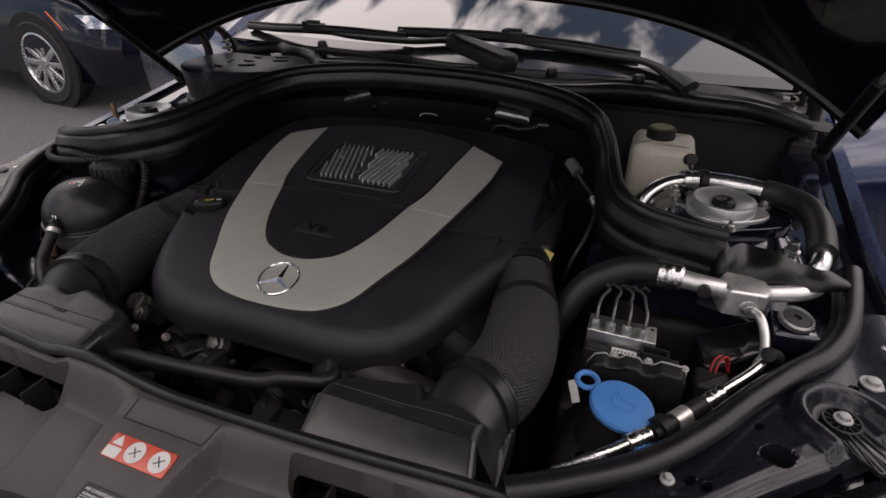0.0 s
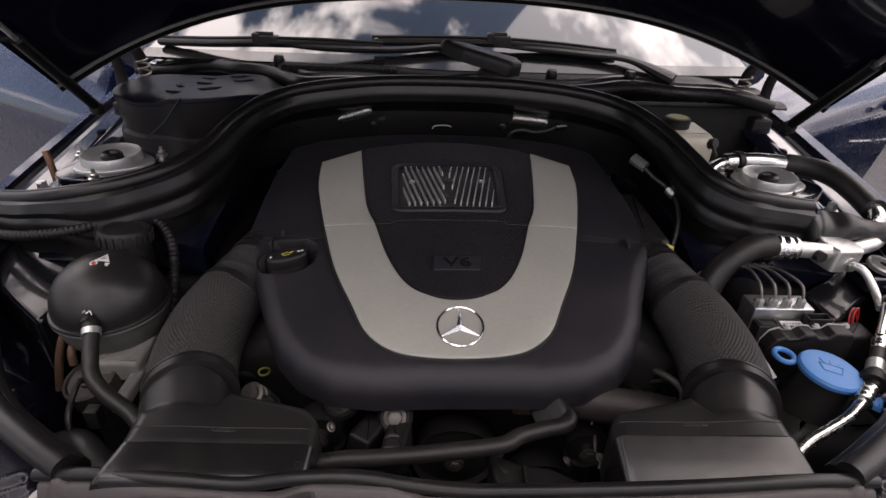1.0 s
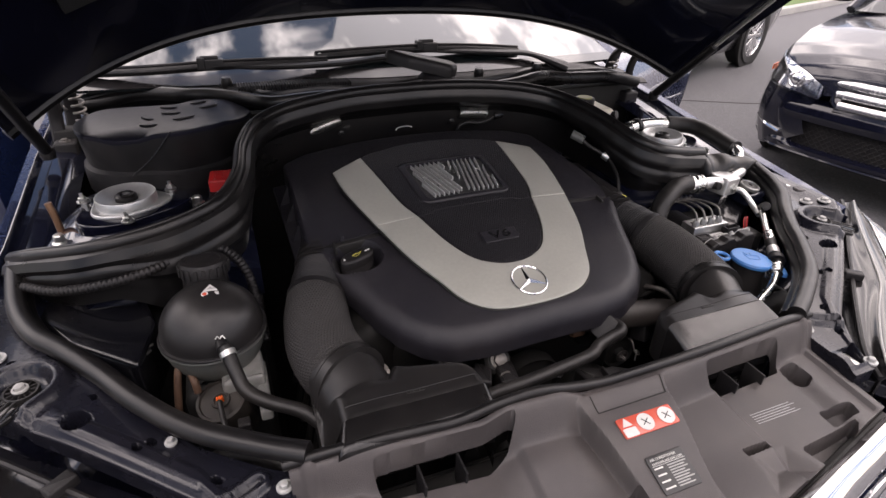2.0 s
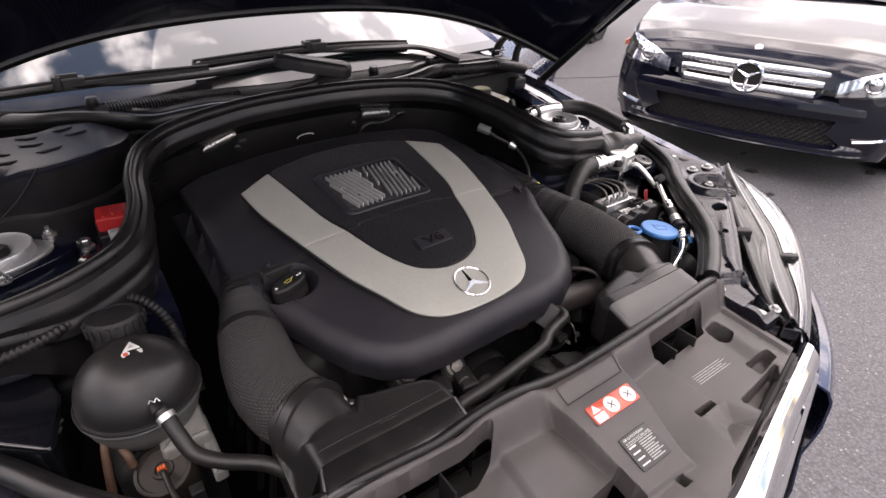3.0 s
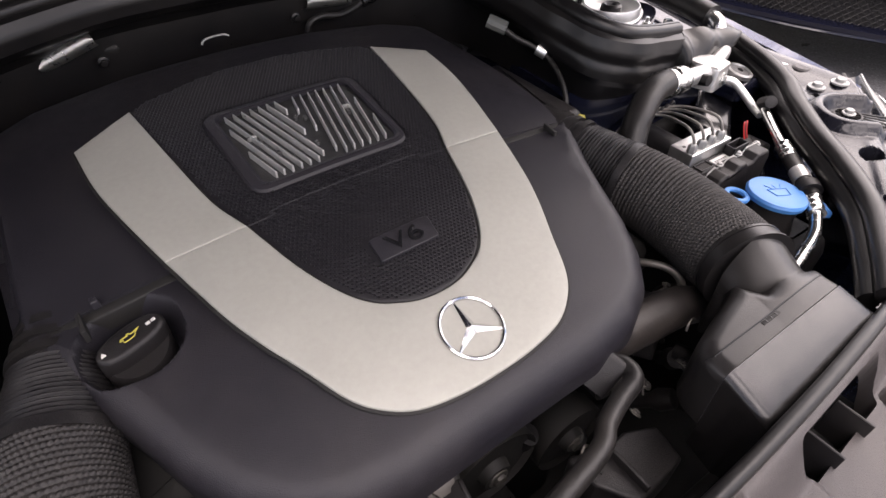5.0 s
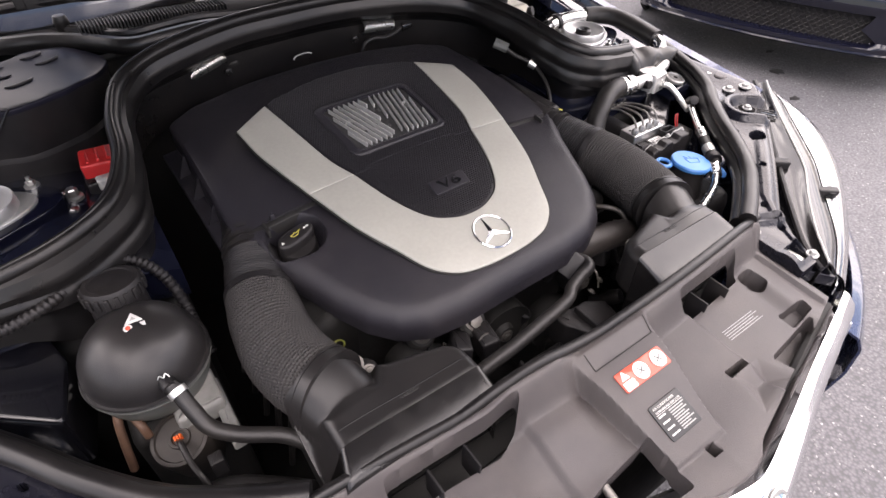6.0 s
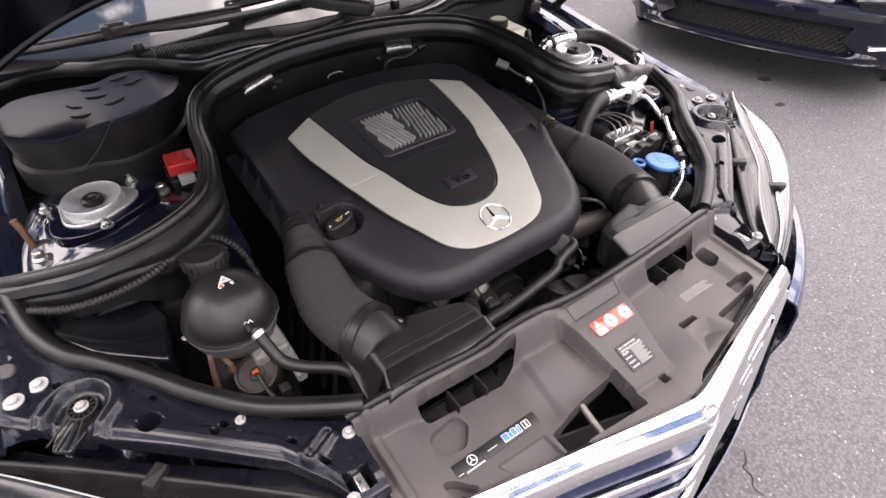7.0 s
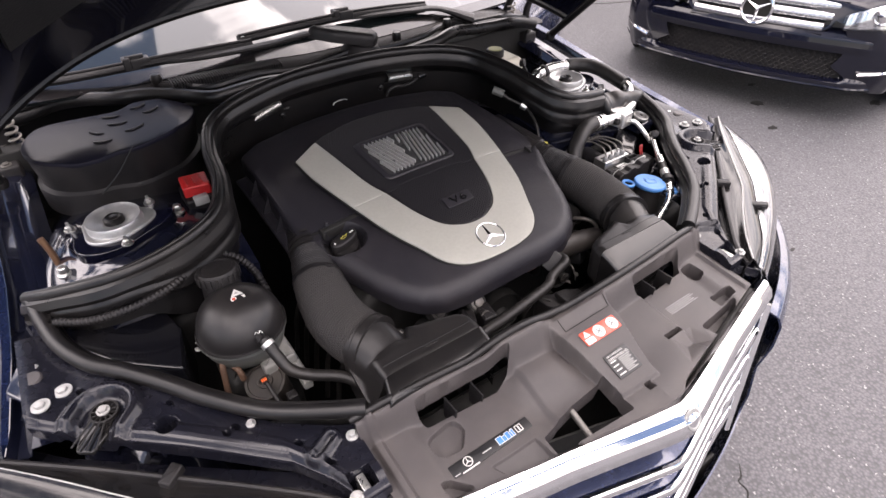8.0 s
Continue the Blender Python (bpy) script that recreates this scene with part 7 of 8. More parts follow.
# ---- air-conditioning lines ----
def build_ac():
    ac = thing("air_conditioning_line", "bare aluminium air-conditioning pipes with a valve block", "pipe", (0.58, -0.18, 0.80))
    place(part("suction_hose", tube([(0.350, -0.225, 0.60), (0.352, -0.232, 0.74), (0.366, -0.225, 0.815), (0.395, -0.200, 0.868), (0.440, -0.180, 0.892), (0.480, -0.173, 0.897)], 0.0185, segs=20), M_HOSE), ac)
    place(part("crimp", tube([(0.468, -0.168, 0.890), (0.482, -0.171, 0.892), (0.500, -0.175, 0.894), (0.516, -0.177, 0.895)], [0.0205, 0.0205, 0.020, 0.018], segs=22, rib=0.002, pitch=0.011), M_ALUPIPE), ac)
    place(part("pipe", tube([(0.512, -0.177, 0.894), (0.54, -0.178, 0.892), (0.570, -0.174, 0.888)], 0.0125, segs=18), M_BARE), ac)
    q = pose(0.590, -0.166, 0.880, 0, 6, 14)
    place(part("valve_block", pillow(round_poly([(-0.028, -0.024), (0.020, -0.024), (0.032, -0.010), (0.032, 0.022), (-0.018, 0.026), (-0.028, 0.012)], 0.006), 0.004, 0.036, q, top=0.018), M_BARE), ac)
    place(part("bolt", bolt_into(bmesh.new(), None, 0.007, 0.006, q @ pose(0.002, -0.024, -0.004, 90, 0, 0)), M_ZINC), ac)
    place(part("service_cap", lathe([(0, 0.018), (0.010, 0.017), (0.011, 0.0), (0.008, -0.008)], pose(0.542, -0.186, 0.890, 80, 0, 0) @ Matrix.Scale(0.8, 4), 12), M_PLASTIC), ac)
    place(part("outlet_pipe", tube([(0.606, -0.160, 0.882), (0.635, -0.152, 0.884), (0.662, -0.142, 0.886), (0.680, -0.128, 0.888), (0.686, -0.116, 0.892)], 0.0112, segs=18), M_BARE), ac)
    place(part("thin_pipe", tube([(0.602, -0.184, 0.872), (0.612, -0.198, 0.872), (0.619, -0.215, 0.860), (0.620, -0.238, 0.845), (0.612, -0.256, 0.842)], 0.0058, segs=14), M_BARE), ac)
    place(part("liquid_line", tube([(0.618, -0.256, 0.848), (0.600, -0.280, 0.842), (0.575, -0.310, 0.838), (0.555, -0.335, 0.836)], 0.0068, segs=14), M_ALUPIPE), ac)
    place(part("switch", lathe([(0, 0.026), (0.009, 0.024), (0.0105, 0.0), (0.006, -0.006)], pose(0.630, -0.246, 0.850, 55, 0, -40), 14), M_PLASTIC), ac)
    place(part("crimp", tube([(0.568, -0.320, 0.837), (0.550, -0.342, 0.835)], 0.0108, segs=18, rib=0.0015, pitch=0.009), M_ALUPIPE), ac)
    place(part("rubber_link", tube([(0.553, -0.338, 0.835), (0.525, -0.372, 0.832), (0.500, -0.402, 0.829)], 0.0098, segs=16), M_HOSE), ac)
    place(part("band", tube([(0.533, -0.362, 0.833), (0.520, -0.378, 0.8315)], 0.0110, segs=18), M_BARE, None, "pale printed sleeve"), ac)
    place(part("bracket_ring", tube([(0.513, -0.386, 0.831), (0.505, -0.396, 0.830)], 0.0150, segs=18), M_PLASTIC), ac)
    place(part("crimp", tube([(0.496, -0.404, 0.829), (0.476, -0.422, 0.826)], 0.0108, segs=18, rib=0.0015, pitch=0.009), M_ALUPIPE), ac)
    place(part("front_pipe", tube([(0.477, -0.421, 0.826), (0.451, -0.437, 0.814), (0.415, -0.445, 0.785), (0.398, -0.456, 0.770), (0.385, -0.48, 0.74)], 0.0070, segs=14), M_ALUPIPE), ac)
    # pipes beside the right tower
    ac2 = thing("heater_pipe", "aluminium pipe joined to a thick black hose beside the tower", "pipe", (0.6, 0.10, 0.90))
    place(part("pipe", tube([(0.440, -0.004, 0.895), (0.452, 0.018, 0.920), (0.470, 0.042, 0.930), (0.492, 0.060, 0.934), (0.52, 0.072, 0.936)], 0.0115, segs=18), M_ALUPIPE), ac2)
    for k in range(2):
        place(part("crimp", tube([(0.503 + 0.012 * k, 0.066 + 0.005 * k, 0.936), (0.513 + 0.012 * k, 0.070 + 0.004 * k, 0.936)], 0.0165, segs=20), M_ALUPIPE), ac2)
    place(part("clip", tube([(0.530, 0.0755, 0.937), (0.541, 0.078, 0.937)], 0.0182, segs=18), M_PLASTIC), ac2)
    place(part("clip_foot", box(0.531, 0.540, 0.055, 0.070, 0.905, 0.928, r=0.002), M_ZINC), ac2)
    place(part("wide_pipe", tube([(0.541, 0.078, 0.937), (0.575, 0.081, 0.936), (0.605, 0.079, 0.935), (0.632, 0.072, 0.934)], 0.0150, segs=18), M_ALUPIPE), ac2)
    place(part("hose", tube([(0.628, 0.074, 0.934), (0.655, 0.062, 0.934), (0.678, 0.038, 0.934), (0.689, 0.006, 0.931), (0.690, -0.040, 0.926), (0.684, -0.092, 0.921)], 0.0190, segs=20), M_HOSE), ac2)
    place(part("fitting", tube([(0.685, -0.088, 0.921), (0.682, -0.104, 0.917), (0.680, -0.112, 0.908), (0.682, -0.116, 0.894)], 0.0125, segs=18), M_ALUPIPE), ac2)
    # round cap on the wing side
    cap = thing("tower_plug", "round black plug with a metal rim on the inner wing", "plug", (0.662, -0.225, 0.85))
    place(part("rim", lathe([(0.021, 0.0), (0.021, 0.006), (0.018, 0.008), (0.016, 0.004)], pose(0.656, -0.180, 0.866, 12, 6, 0), 28), M_VALLEY), cap)
    place(part("plug", lathe([(0.0165, 0.0), (0.0155, 0.006), (0.005, 0.007), (0.004, 0.004), (0, 0.004)], pose(0.656, -0.180, 0.866, 12, 6, 0), 24), M_PLASTIC), cap)
    plate = place(part("plate", box(0.63, 0.70, -0.205, -0.150, 0.835, 0.860, r=0.008), M_BAYPAINT), cap)
    conn = thing("sensor_plug", "black sensor connector with red wires", "connector", (0.565, -0.285, 0.80))
    place(part("shell", box(0.545, 0.585, -0.300, -0.262, 0.76, 0.825, r=0.006), M_PLASTIC), conn)
    for k in range(3):
        place(part("wire", tube([(0.562 + 0.003 * k, -0.272, 0.82), (0.565 + 0.003 * k, -0.262, 0.838), (0.574 + 0.003 * k, -0.256, 0.842), (0.585, -0.258, 0.82)], 0.0012, segs=6), M_RED if k != 1 else M_PLASTIC), conn)


build_ac()


# ---- brake fluid reservoir ----
def build_reservoir():
    r = thing("brake_fluid_reservoir", "white translucent brake fluid reservoir with an olive cap", "reservoir", (0.472, 0.19, 0.86))
    place(part("tank", box(-0.060, 0.052, -0.05, 0.060, 0.86, 0.962, Matrix.Translation((0.472, 0.190, 0)), r=0.018), M_WHITEPL), r)
    place(part("neck", lathe([(0.030, 0.95), (0.030, 0.962)], Matrix.Translation((0.460, 0.198, 0)), 24), M_WHITEPL), r)
    cap = place(part("cap", lathe([(0.024, 0.956), (0.0255, 0.958), (0.0255, 0.978), (0.023, 0.981), (0, 0.981)], Matrix.Translation((0.460, 0.198, 0)), 28), M_PLASTIC, None, "black cap with an olive-yellow disc"), r)
    part("disc", lathe([(0.019, 0.980), (0.019, 0.9825), (0, 0.9825)], Matrix.Translation((0.460, 0.198, 0)), 24), M_FADEDYELLOW, cap)
    place(part("float_plug", lathe([(0, 0.014), (0.010, 0.013), (0.011, -0.010), (0, -0.012)], pose(0.512, 0.146, 0.945, 70, 0, 30), 14), M_PLASTIC), r)
    place(part("plug_lead", tube([(0.515, 0.138, 0.942), (0.522, 0.128, 0.925), (0.53, 0.125, 0.90)], 0.0035, segs=8), M_HOSE), r)


build_reservoir()


# ---- strut mounts ----
def build_mount(s):
    cx, cy, cz = MOUNT[s]
    m = thing("strut_mount", "silver suspension strut mount on a black plate with bolts", "strut mount", (cx, cy, cz - 0.002), "strut mounts")
    q = Matrix.Translation((cx, cy, cz))
    place(part("ring", lathe([(0.026, 0.016), (0.0475, 0.016), (0.0465, 0.0345), (0.0455, 0.036), (0.0440, 0.036), (0.0425, 0.0345), (0.030, 0.0295), (0.0205, 0.0275), (0.018, 0.0255), (0, 0.0255)], q, 56), M_TURNED, None, "turned aluminium ring"), m)
    place(part("top_nut", lathe([(0.0175, 0.024), (0.0170, 0.033), (0.013, 0.036), (0.009, 0.035), (0.007, 0.031), (0, 0.031)], q, 24), M_RUBBER), m)
    plate = [(0.085 * math.cos(a) * (1 + 0.16 * math.cos(3 * a)), 0.072 * math.sin(a) * (1 + 0.10 * math.cos(3 * a))) for a in (2 * math.pi * k / 48 for k in range(48))]
    foot = [(0.060 * math.cos(a) * (1 + 0.12 * math.cos(3 * a)), 0.053 * math.sin(a) * (1 + 0.06 * math.cos(3 * a))) for a in (2 * math.pi * k / 48 for k in range(48))]
    place(part("flange", pillow(foot, 0.003, 0.010, q, top=0.0215), M_TURNED), m)
    place(part("plate", pillow(plate, 0.003, 0.022, q, top=0.017), M_BLACKPAINT), m)
    for k in range(3):
        a = 0.6 + k * 2 * math.pi / 3
        at = (cx + 0.078 * math.cos(a), cy + 0.070 * math.sin(a), cz + 0.017)
        b = place(part("bolt", bolt_into(bmesh.new(), at, 0.0065, 0.009), M_ZINC), m)
        part("stud", tube([(at[0], at[1], at[2]), (at[0], at[1], at[2] + 0.016)], 0.003, segs=10), M_ZINC, b)
    for (dx, dy) in ((0.105, 0.02), (-0.10, -0.045)):
        at = (cx - s * dx, cy + dy, deck_height(cx - s * dx, cy + dy, s))
        b = place(part("bolt", bolt_into(bmesh.new(), at, 0.008, 0.018), M_ZINC), m)
    return m


build_mount(-1)
build_mount(1)


# ---- black box and red terminal beside the left tower ----
def build_filter_box():
    b = thing("control_box", "black plastic control unit housing with slotted lid", "housing", (-0.51, 0.17, 0.92))
    edge = [(-0.678, 0.262), (-0.656, 0.192), (-0.603, 0.152), (-0.550, 0.142), (-0.497, 0.126), (-0.436, 0.146), (-0.402, 0.170), (-0.368, 0.216), (-0.348, 0.275), (-0.380, 0.325), (-0.450, 0.345), (-0.500, 0.322), (-0.610, 0.352), (-0.655, 0.335)]
    def lid_h(x, y):
        return 0.009 * step(x, -0.66, -0.47) - 0.012 * step(x, -0.41, -0.35) - 0.010 * (1 - step(y, 0.13, 0.19)) * step(x, -0.64, -0.60) * (1 - step(x, -0.56, -0.52))
    smooth_edge = [(p.x, p.y) for p in catmull([(p[0], p[1], 0) for p in edge], 6, True)]
    mid = (-0.52, 0.24)
    def ring(scale, z):
        return [Vector((mid[0] + (p[0] - mid[0]) * scale, mid[1] + (p[1] - mid[1]) * scale, z)) for p in smooth_edge]
    bm = bmesh.new()
    rows = []
    for sc, z in ((0.985, 0.999), (0.985, 0.985), (0.975, 0.965), (0.96, 0.945), (0.952, 0.932), (0.975, 0.929), (1.005, 0.926), (1.012, 0.920), (1.014, 0.88)):
        rows.append([bm.verts.new(v + Vector((0, 0, lid_h(v.x, v.y) * max(0.0, (z - 0.93) / 0.07)))) for v in ring(sc, z)])
    for ra, rb in zip(rows, rows[1:]):
        for k in range(len(ra)):
            bm.faces.new((ra[k], ra[(k + 1) % len(ra)], rb[(k + 1) % len(ra)], rb[k]))
    place(part("body", bm, M_PLASTIC), b)
    lid = pillow(smooth_edge, 0.0022, 0.008, top=1.000, steps=3)
    for k in range(-34, -16):
        bmesh.ops.bisect_plane(lid, geom=lid.verts[:] + lid.edges[:] + lid.faces[:], plane_co=(k * 0.02 + 0.003, 0, 0), plane_no=(1, 0, 0))
    for k in range(6, 18):
        bmesh.ops.bisect_plane(lid, geom=lid.verts[:] + lid.edges[:] + lid.faces[:], plane_co=(0, k * 0.02 + 0.003, 0), plane_no=(0, 1, 0))
    for v in lid.verts:
        v.co.z += lid_h(v.co.x, v.co.y)
    place(part("lid", lid, M_LID, None, "satin black lid with crescent slots"), b)
    for x0, y0, x1, y1 in ((-0.552, 0.262, -0.532, 0.227), (-0.556, 0.205, -0.523, 0.188), (-0.524, 0.312, -0.490, 0.292), (-0.520, 0.266, -0.483, 0.252), (-0.496, 0.208, -0.457, 0.224), (-0.466, 0.312, -0.434, 0.328), (-0.448, 0.276, -0.413, 0.296)):
        a, c = Vector((x0, y0)), Vector((x1, y1))
        n2 = Vector(((c - a).y, -(c - a).x)).normalized() * 0.007
        pts = [a, a.lerp(c, 0.25) + n2, a.lerp(c, 0.75) + n2, c]
        place(part("slot", tube([(p.x, p.y, 1.0012 + lid_h(p.x, p.y)) for p in pts], [0.0012, 0.0034, 0.0034, 0.0012], segs=8, flat=0.7), M_PLASTIC), b)
    place(part("seam", tube([(-0.497, 0.124, 1.012), (-0.535, 0.126, 0.968), (-0.578, 0.128, 0.932)], 0.0014, segs=6), M_RUBBER), b)
    t = thing("battery_terminal", "black jump-start terminal under a red flap", "terminal", (-0.42, 0.06, 0.90))
    place(part("base", box(-0.450, -0.392, 0.025, 0.095, 0.885, 0.918, r=0.005), M_PLASTIC), t)
    place(part("flap", pillow(round_poly([(-0.448, 0.042), (-0.396, 0.034), (-0.392, 0.088), (-0.444, 0.094)], 0.005), 0.004, 0.022, top=0.940), M_RED, None, "red plastic flap"), t)
    for k in range(3):
        place(part("flap_rib", box(-0.438 + 0.014 * k, -0.434 + 0.014 * k, 0.046, 0.084, 0.939, 0.9425, r=0.001), M_RED), t)
    place(part("contact", box(-0.436, -0.408, 0.022, 0.038, 0.905, 0.922, r=0.003), M_LUG), t)
    hose("brass_sensor", "brass-coloured sensor with a cable on the inner wing", [(-0.682, 0.0, 0.88), (-0.684, 0.003, 0.925), (-0.688, 0.006, 0.95)], 0.0055, mat("brass", (0.26, 0.15, 0.09), 0.45, metal=0.8), "sensor")


build_filter_box()


# ---- details at the partition ----
def build_partition_details():
    for s, xc, zc, tilt in ((-1, -0.196, 0.957, -14), (1, 0.168, 0.955, 8)):
        clip = thing("chrome_bracket", "shiny metal bracket under the partition", "bracket", (s * 0.18, 0.235, 0.955), "partition brackets")
        q = Matrix.Translation((xc, 0.238, zc)) @ pose(0, 0, 0, 0, tilt, 0)
        bm = bmesh.new()
        rows = [[bm.verts.new(q @ Vector((-0.037 + 0.074 * k / 12, 0.016 - 0.022 * math.sin(a) - 0.10 * ((k - 6) / 6 * 0.06) ** 2, 0.014 * math.cos(a) + 0.002 * (k / 6 - 1)))) for k in range(13)] for a in (math.pi * e / 14 for e in range(15))]
        for ra, rb in zip(rows, rows[1:]):
            for k in range(12):
                bm.faces.new((ra[k], ra[k + 1], rb[k + 1], rb[k]))
        bmesh.ops.solidify(bm, geom=bm.faces[:], thickness=0.0015)
        place(part("sheet", bm, M_ZINC, smooth=80), clip)
        place(part("backing", box(-0.05, 0.05, -0.01, 0.03, -0.04, 0.0, pose(s * 0.182, 0.262, 0.950, 30, 0, 0), r=0.006), M_DARK), clip)
        bx, bz = (-0.159, 0.934) if s < 0 else (0.113, 0.937)
        place(part("stud", lathe([(0.0075, 0.0), (0.0075, 0.004), (0.0045, 0.005), (0.0040, 0.010), (0, 0.0105)], pose(bx, 0.246, bz, 90, 0, 0), 18), M_RUBBER), clip)
    wire = hose("partition_cable", "black cable looping below the partition", [(0.124, 0.236, 0.910), (0.132, 0.236, 0.928), (0.154, 0.236, 0.934), (0.180, 0.236, 0.930), (0.208, 0.238, 0.934), (0.236, 0.240, 0.943), (0.300, 0.240, 0.942)], 0.0048, M_HOSE, "cable", segs=10)
    place(part("plug", lathe([(0, 0.015), (0.009, 0.014), (0.010, 0.0), (0.010, -0.014), (0, -0.015)], pose(0.238, 0.238, 0.944, 0, 84, 0), 16), M_LAMPBLACK), wire)
    lead = hose("sensor_lead", "black plug and lead on the partition", [(-0.257, 0.236, 0.940), (-0.250, 0.234, 0.930), (-0.258, 0.236, 0.914), (-0.272, 0.238, 0.890)], 0.0040, M_HOSE, "cable", segs=10)
    for x, z in ((-0.257, 0.940), (-0.246, 0.930)):
        place(part("plug", lathe([(0, 0.010), (0.005, 0.009), (0.0065, 0.0), (0.006, -0.006)], pose(x, 0.238, z, 80, 0, 20), 14), M_LAMPBLACK), lead)
    place(part("holder", box(-0.296, -0.250, 0.238, 0.250, 0.895, 0.925, r=0.003), M_PLASTIC), lead)
    eye = thing("lifting_eye", "steel lifting eye at the rear of the engine", "lifting eye", (-0.018, 0.222, 0.94))
    place(part("eye", tube([(-0.036, 0.222, 0.936), (-0.032, 0.224, 0.9405), (-0.020, 0.226, 0.9425), (-0.004, 0.226, 0.9425), (0.004, 0.224, 0.940)], 0.0016, segs=8), M_VALLEY), eye)
    s1 = hose("oxygen_sensor_lead", "black sensor lead with grey plugs beside the engine cover", [(0.335, 0.02, 0.945), (0.352, 0.005, 0.93), (0.372, -0.015, 0.918), (0.382, -0.04, 0.905), (0.376, -0.08, 0.88), (0.36, -0.11, 0.84), (0.35, -0.12, 0.78)], 0.0042, M_HOSE, "cable")
    place(part("plug", tube([(0.322, 0.035, 0.952), (0.340, 0.014, 0.943)], 0.010, segs=10), M_GREYTANK), s1)
    place(part("clamp", tube([(0.374, -0.018, 0.917), (0.382, -0.030, 0.911)], 0.009, segs=12), M_ZINC), s1)
    tag = thing("caution_tag", "small yellow caution sticker on the intake neck", "sticker", (0.318, -0.155, 0.89))
    place(part("tag", box(-0.008, 0.008, -0.013, 0.013, -0.001, 0.001, pose(0.3300, -0.166, 0.876, 48, 26, 8), r=0.002), M_YELLOW), tag)
    place(part("neck_duct", box(0.285, 0.335, -0.16, 0.02, 0.82, 0.893, r=0.012), M_PLASTIC), tag)


build_partition_details()


# ---- other parked cars ----
def wheel_into(owner, m, r=0.33, w=0.21, spokes=10, label="silver alloy wheel"):
    tyre = part("wheel", lathe([(r * 0.68, -w / 2), (r * 0.9, -w / 2), (r * 0.985, -w * 0.36), (r, -w * 0.2), (r, w * 0.2), (r * 0.985, w * 0.36), (r * 0.9, w / 2), (r * 0.69, w / 2 - 0.01), (r * 0.66, w * 0.2)], m, 48), M_TYRE, owner, "tyre on a silver alloy wheel")
    part("rim", lathe([(r * 0.70, w / 2 - 0.008), (r * 0.66, w / 2 - 0.004), (r * 0.63, w / 2 - 0.03), (r * 0.60, -w * 0.2), (0, -w * 0.25)], m, 40), M_RIM, tyre, label)
    for k in range(spokes):
        a = 360 / spokes * k
        q = m @ pose(0, 0, 0, 0, 0, a)
        part("spoke", pillow(round_poly([(r * 0.10, -0.022), (r * 0.66, -0.030), (r * 0.66, 0.018), (r * 0.10, 0.016)], 0.006), 0.006, 0.03, q, top=w / 2 - 0.014), M_RIM, tyre)
    part("hub", lathe([(0.05, w / 2 - 0.05), (0.045, w / 2 - 0.008), (0.028, w / 2 - 0.004), (0, w / 2 - 0.003)], m, 24), M_RIM, tyre)
    return tyre


def body_shell(sections, half_n=12):
    """Lofts a car's shell from stations (s, half width, sill, shoulder height, middle height). Nose at s = 0, x runs back, y across."""
    def f(u, v):
        k = u * (len(sections) - 1)
        i = min(len(sections) - 2, int(k))
        t = k - i
        sc = [sections[i][j] * (1 - t) + sections[i + 1][j] * t for j in range(5)]
        s, w, zb, zs, zm = sc
        a = -1 + 2 * v
        b = abs(a)
        if b > 0.55:  # flank, from the sill up to the shoulder
            c = (1 - b) / 0.45
            y = w * (0.93 + 0.07 * math.sin(math.pi * min(1, c * 1.1)))
            z = zb + (zs - zb) * c
        else:
            c = b / 0.55
            y = w * 0.93 * c ** 0.85
            z = zm - (zm - zs) * c ** 3
        return Vector((s, y if a > 0 else -y, z))
    return f


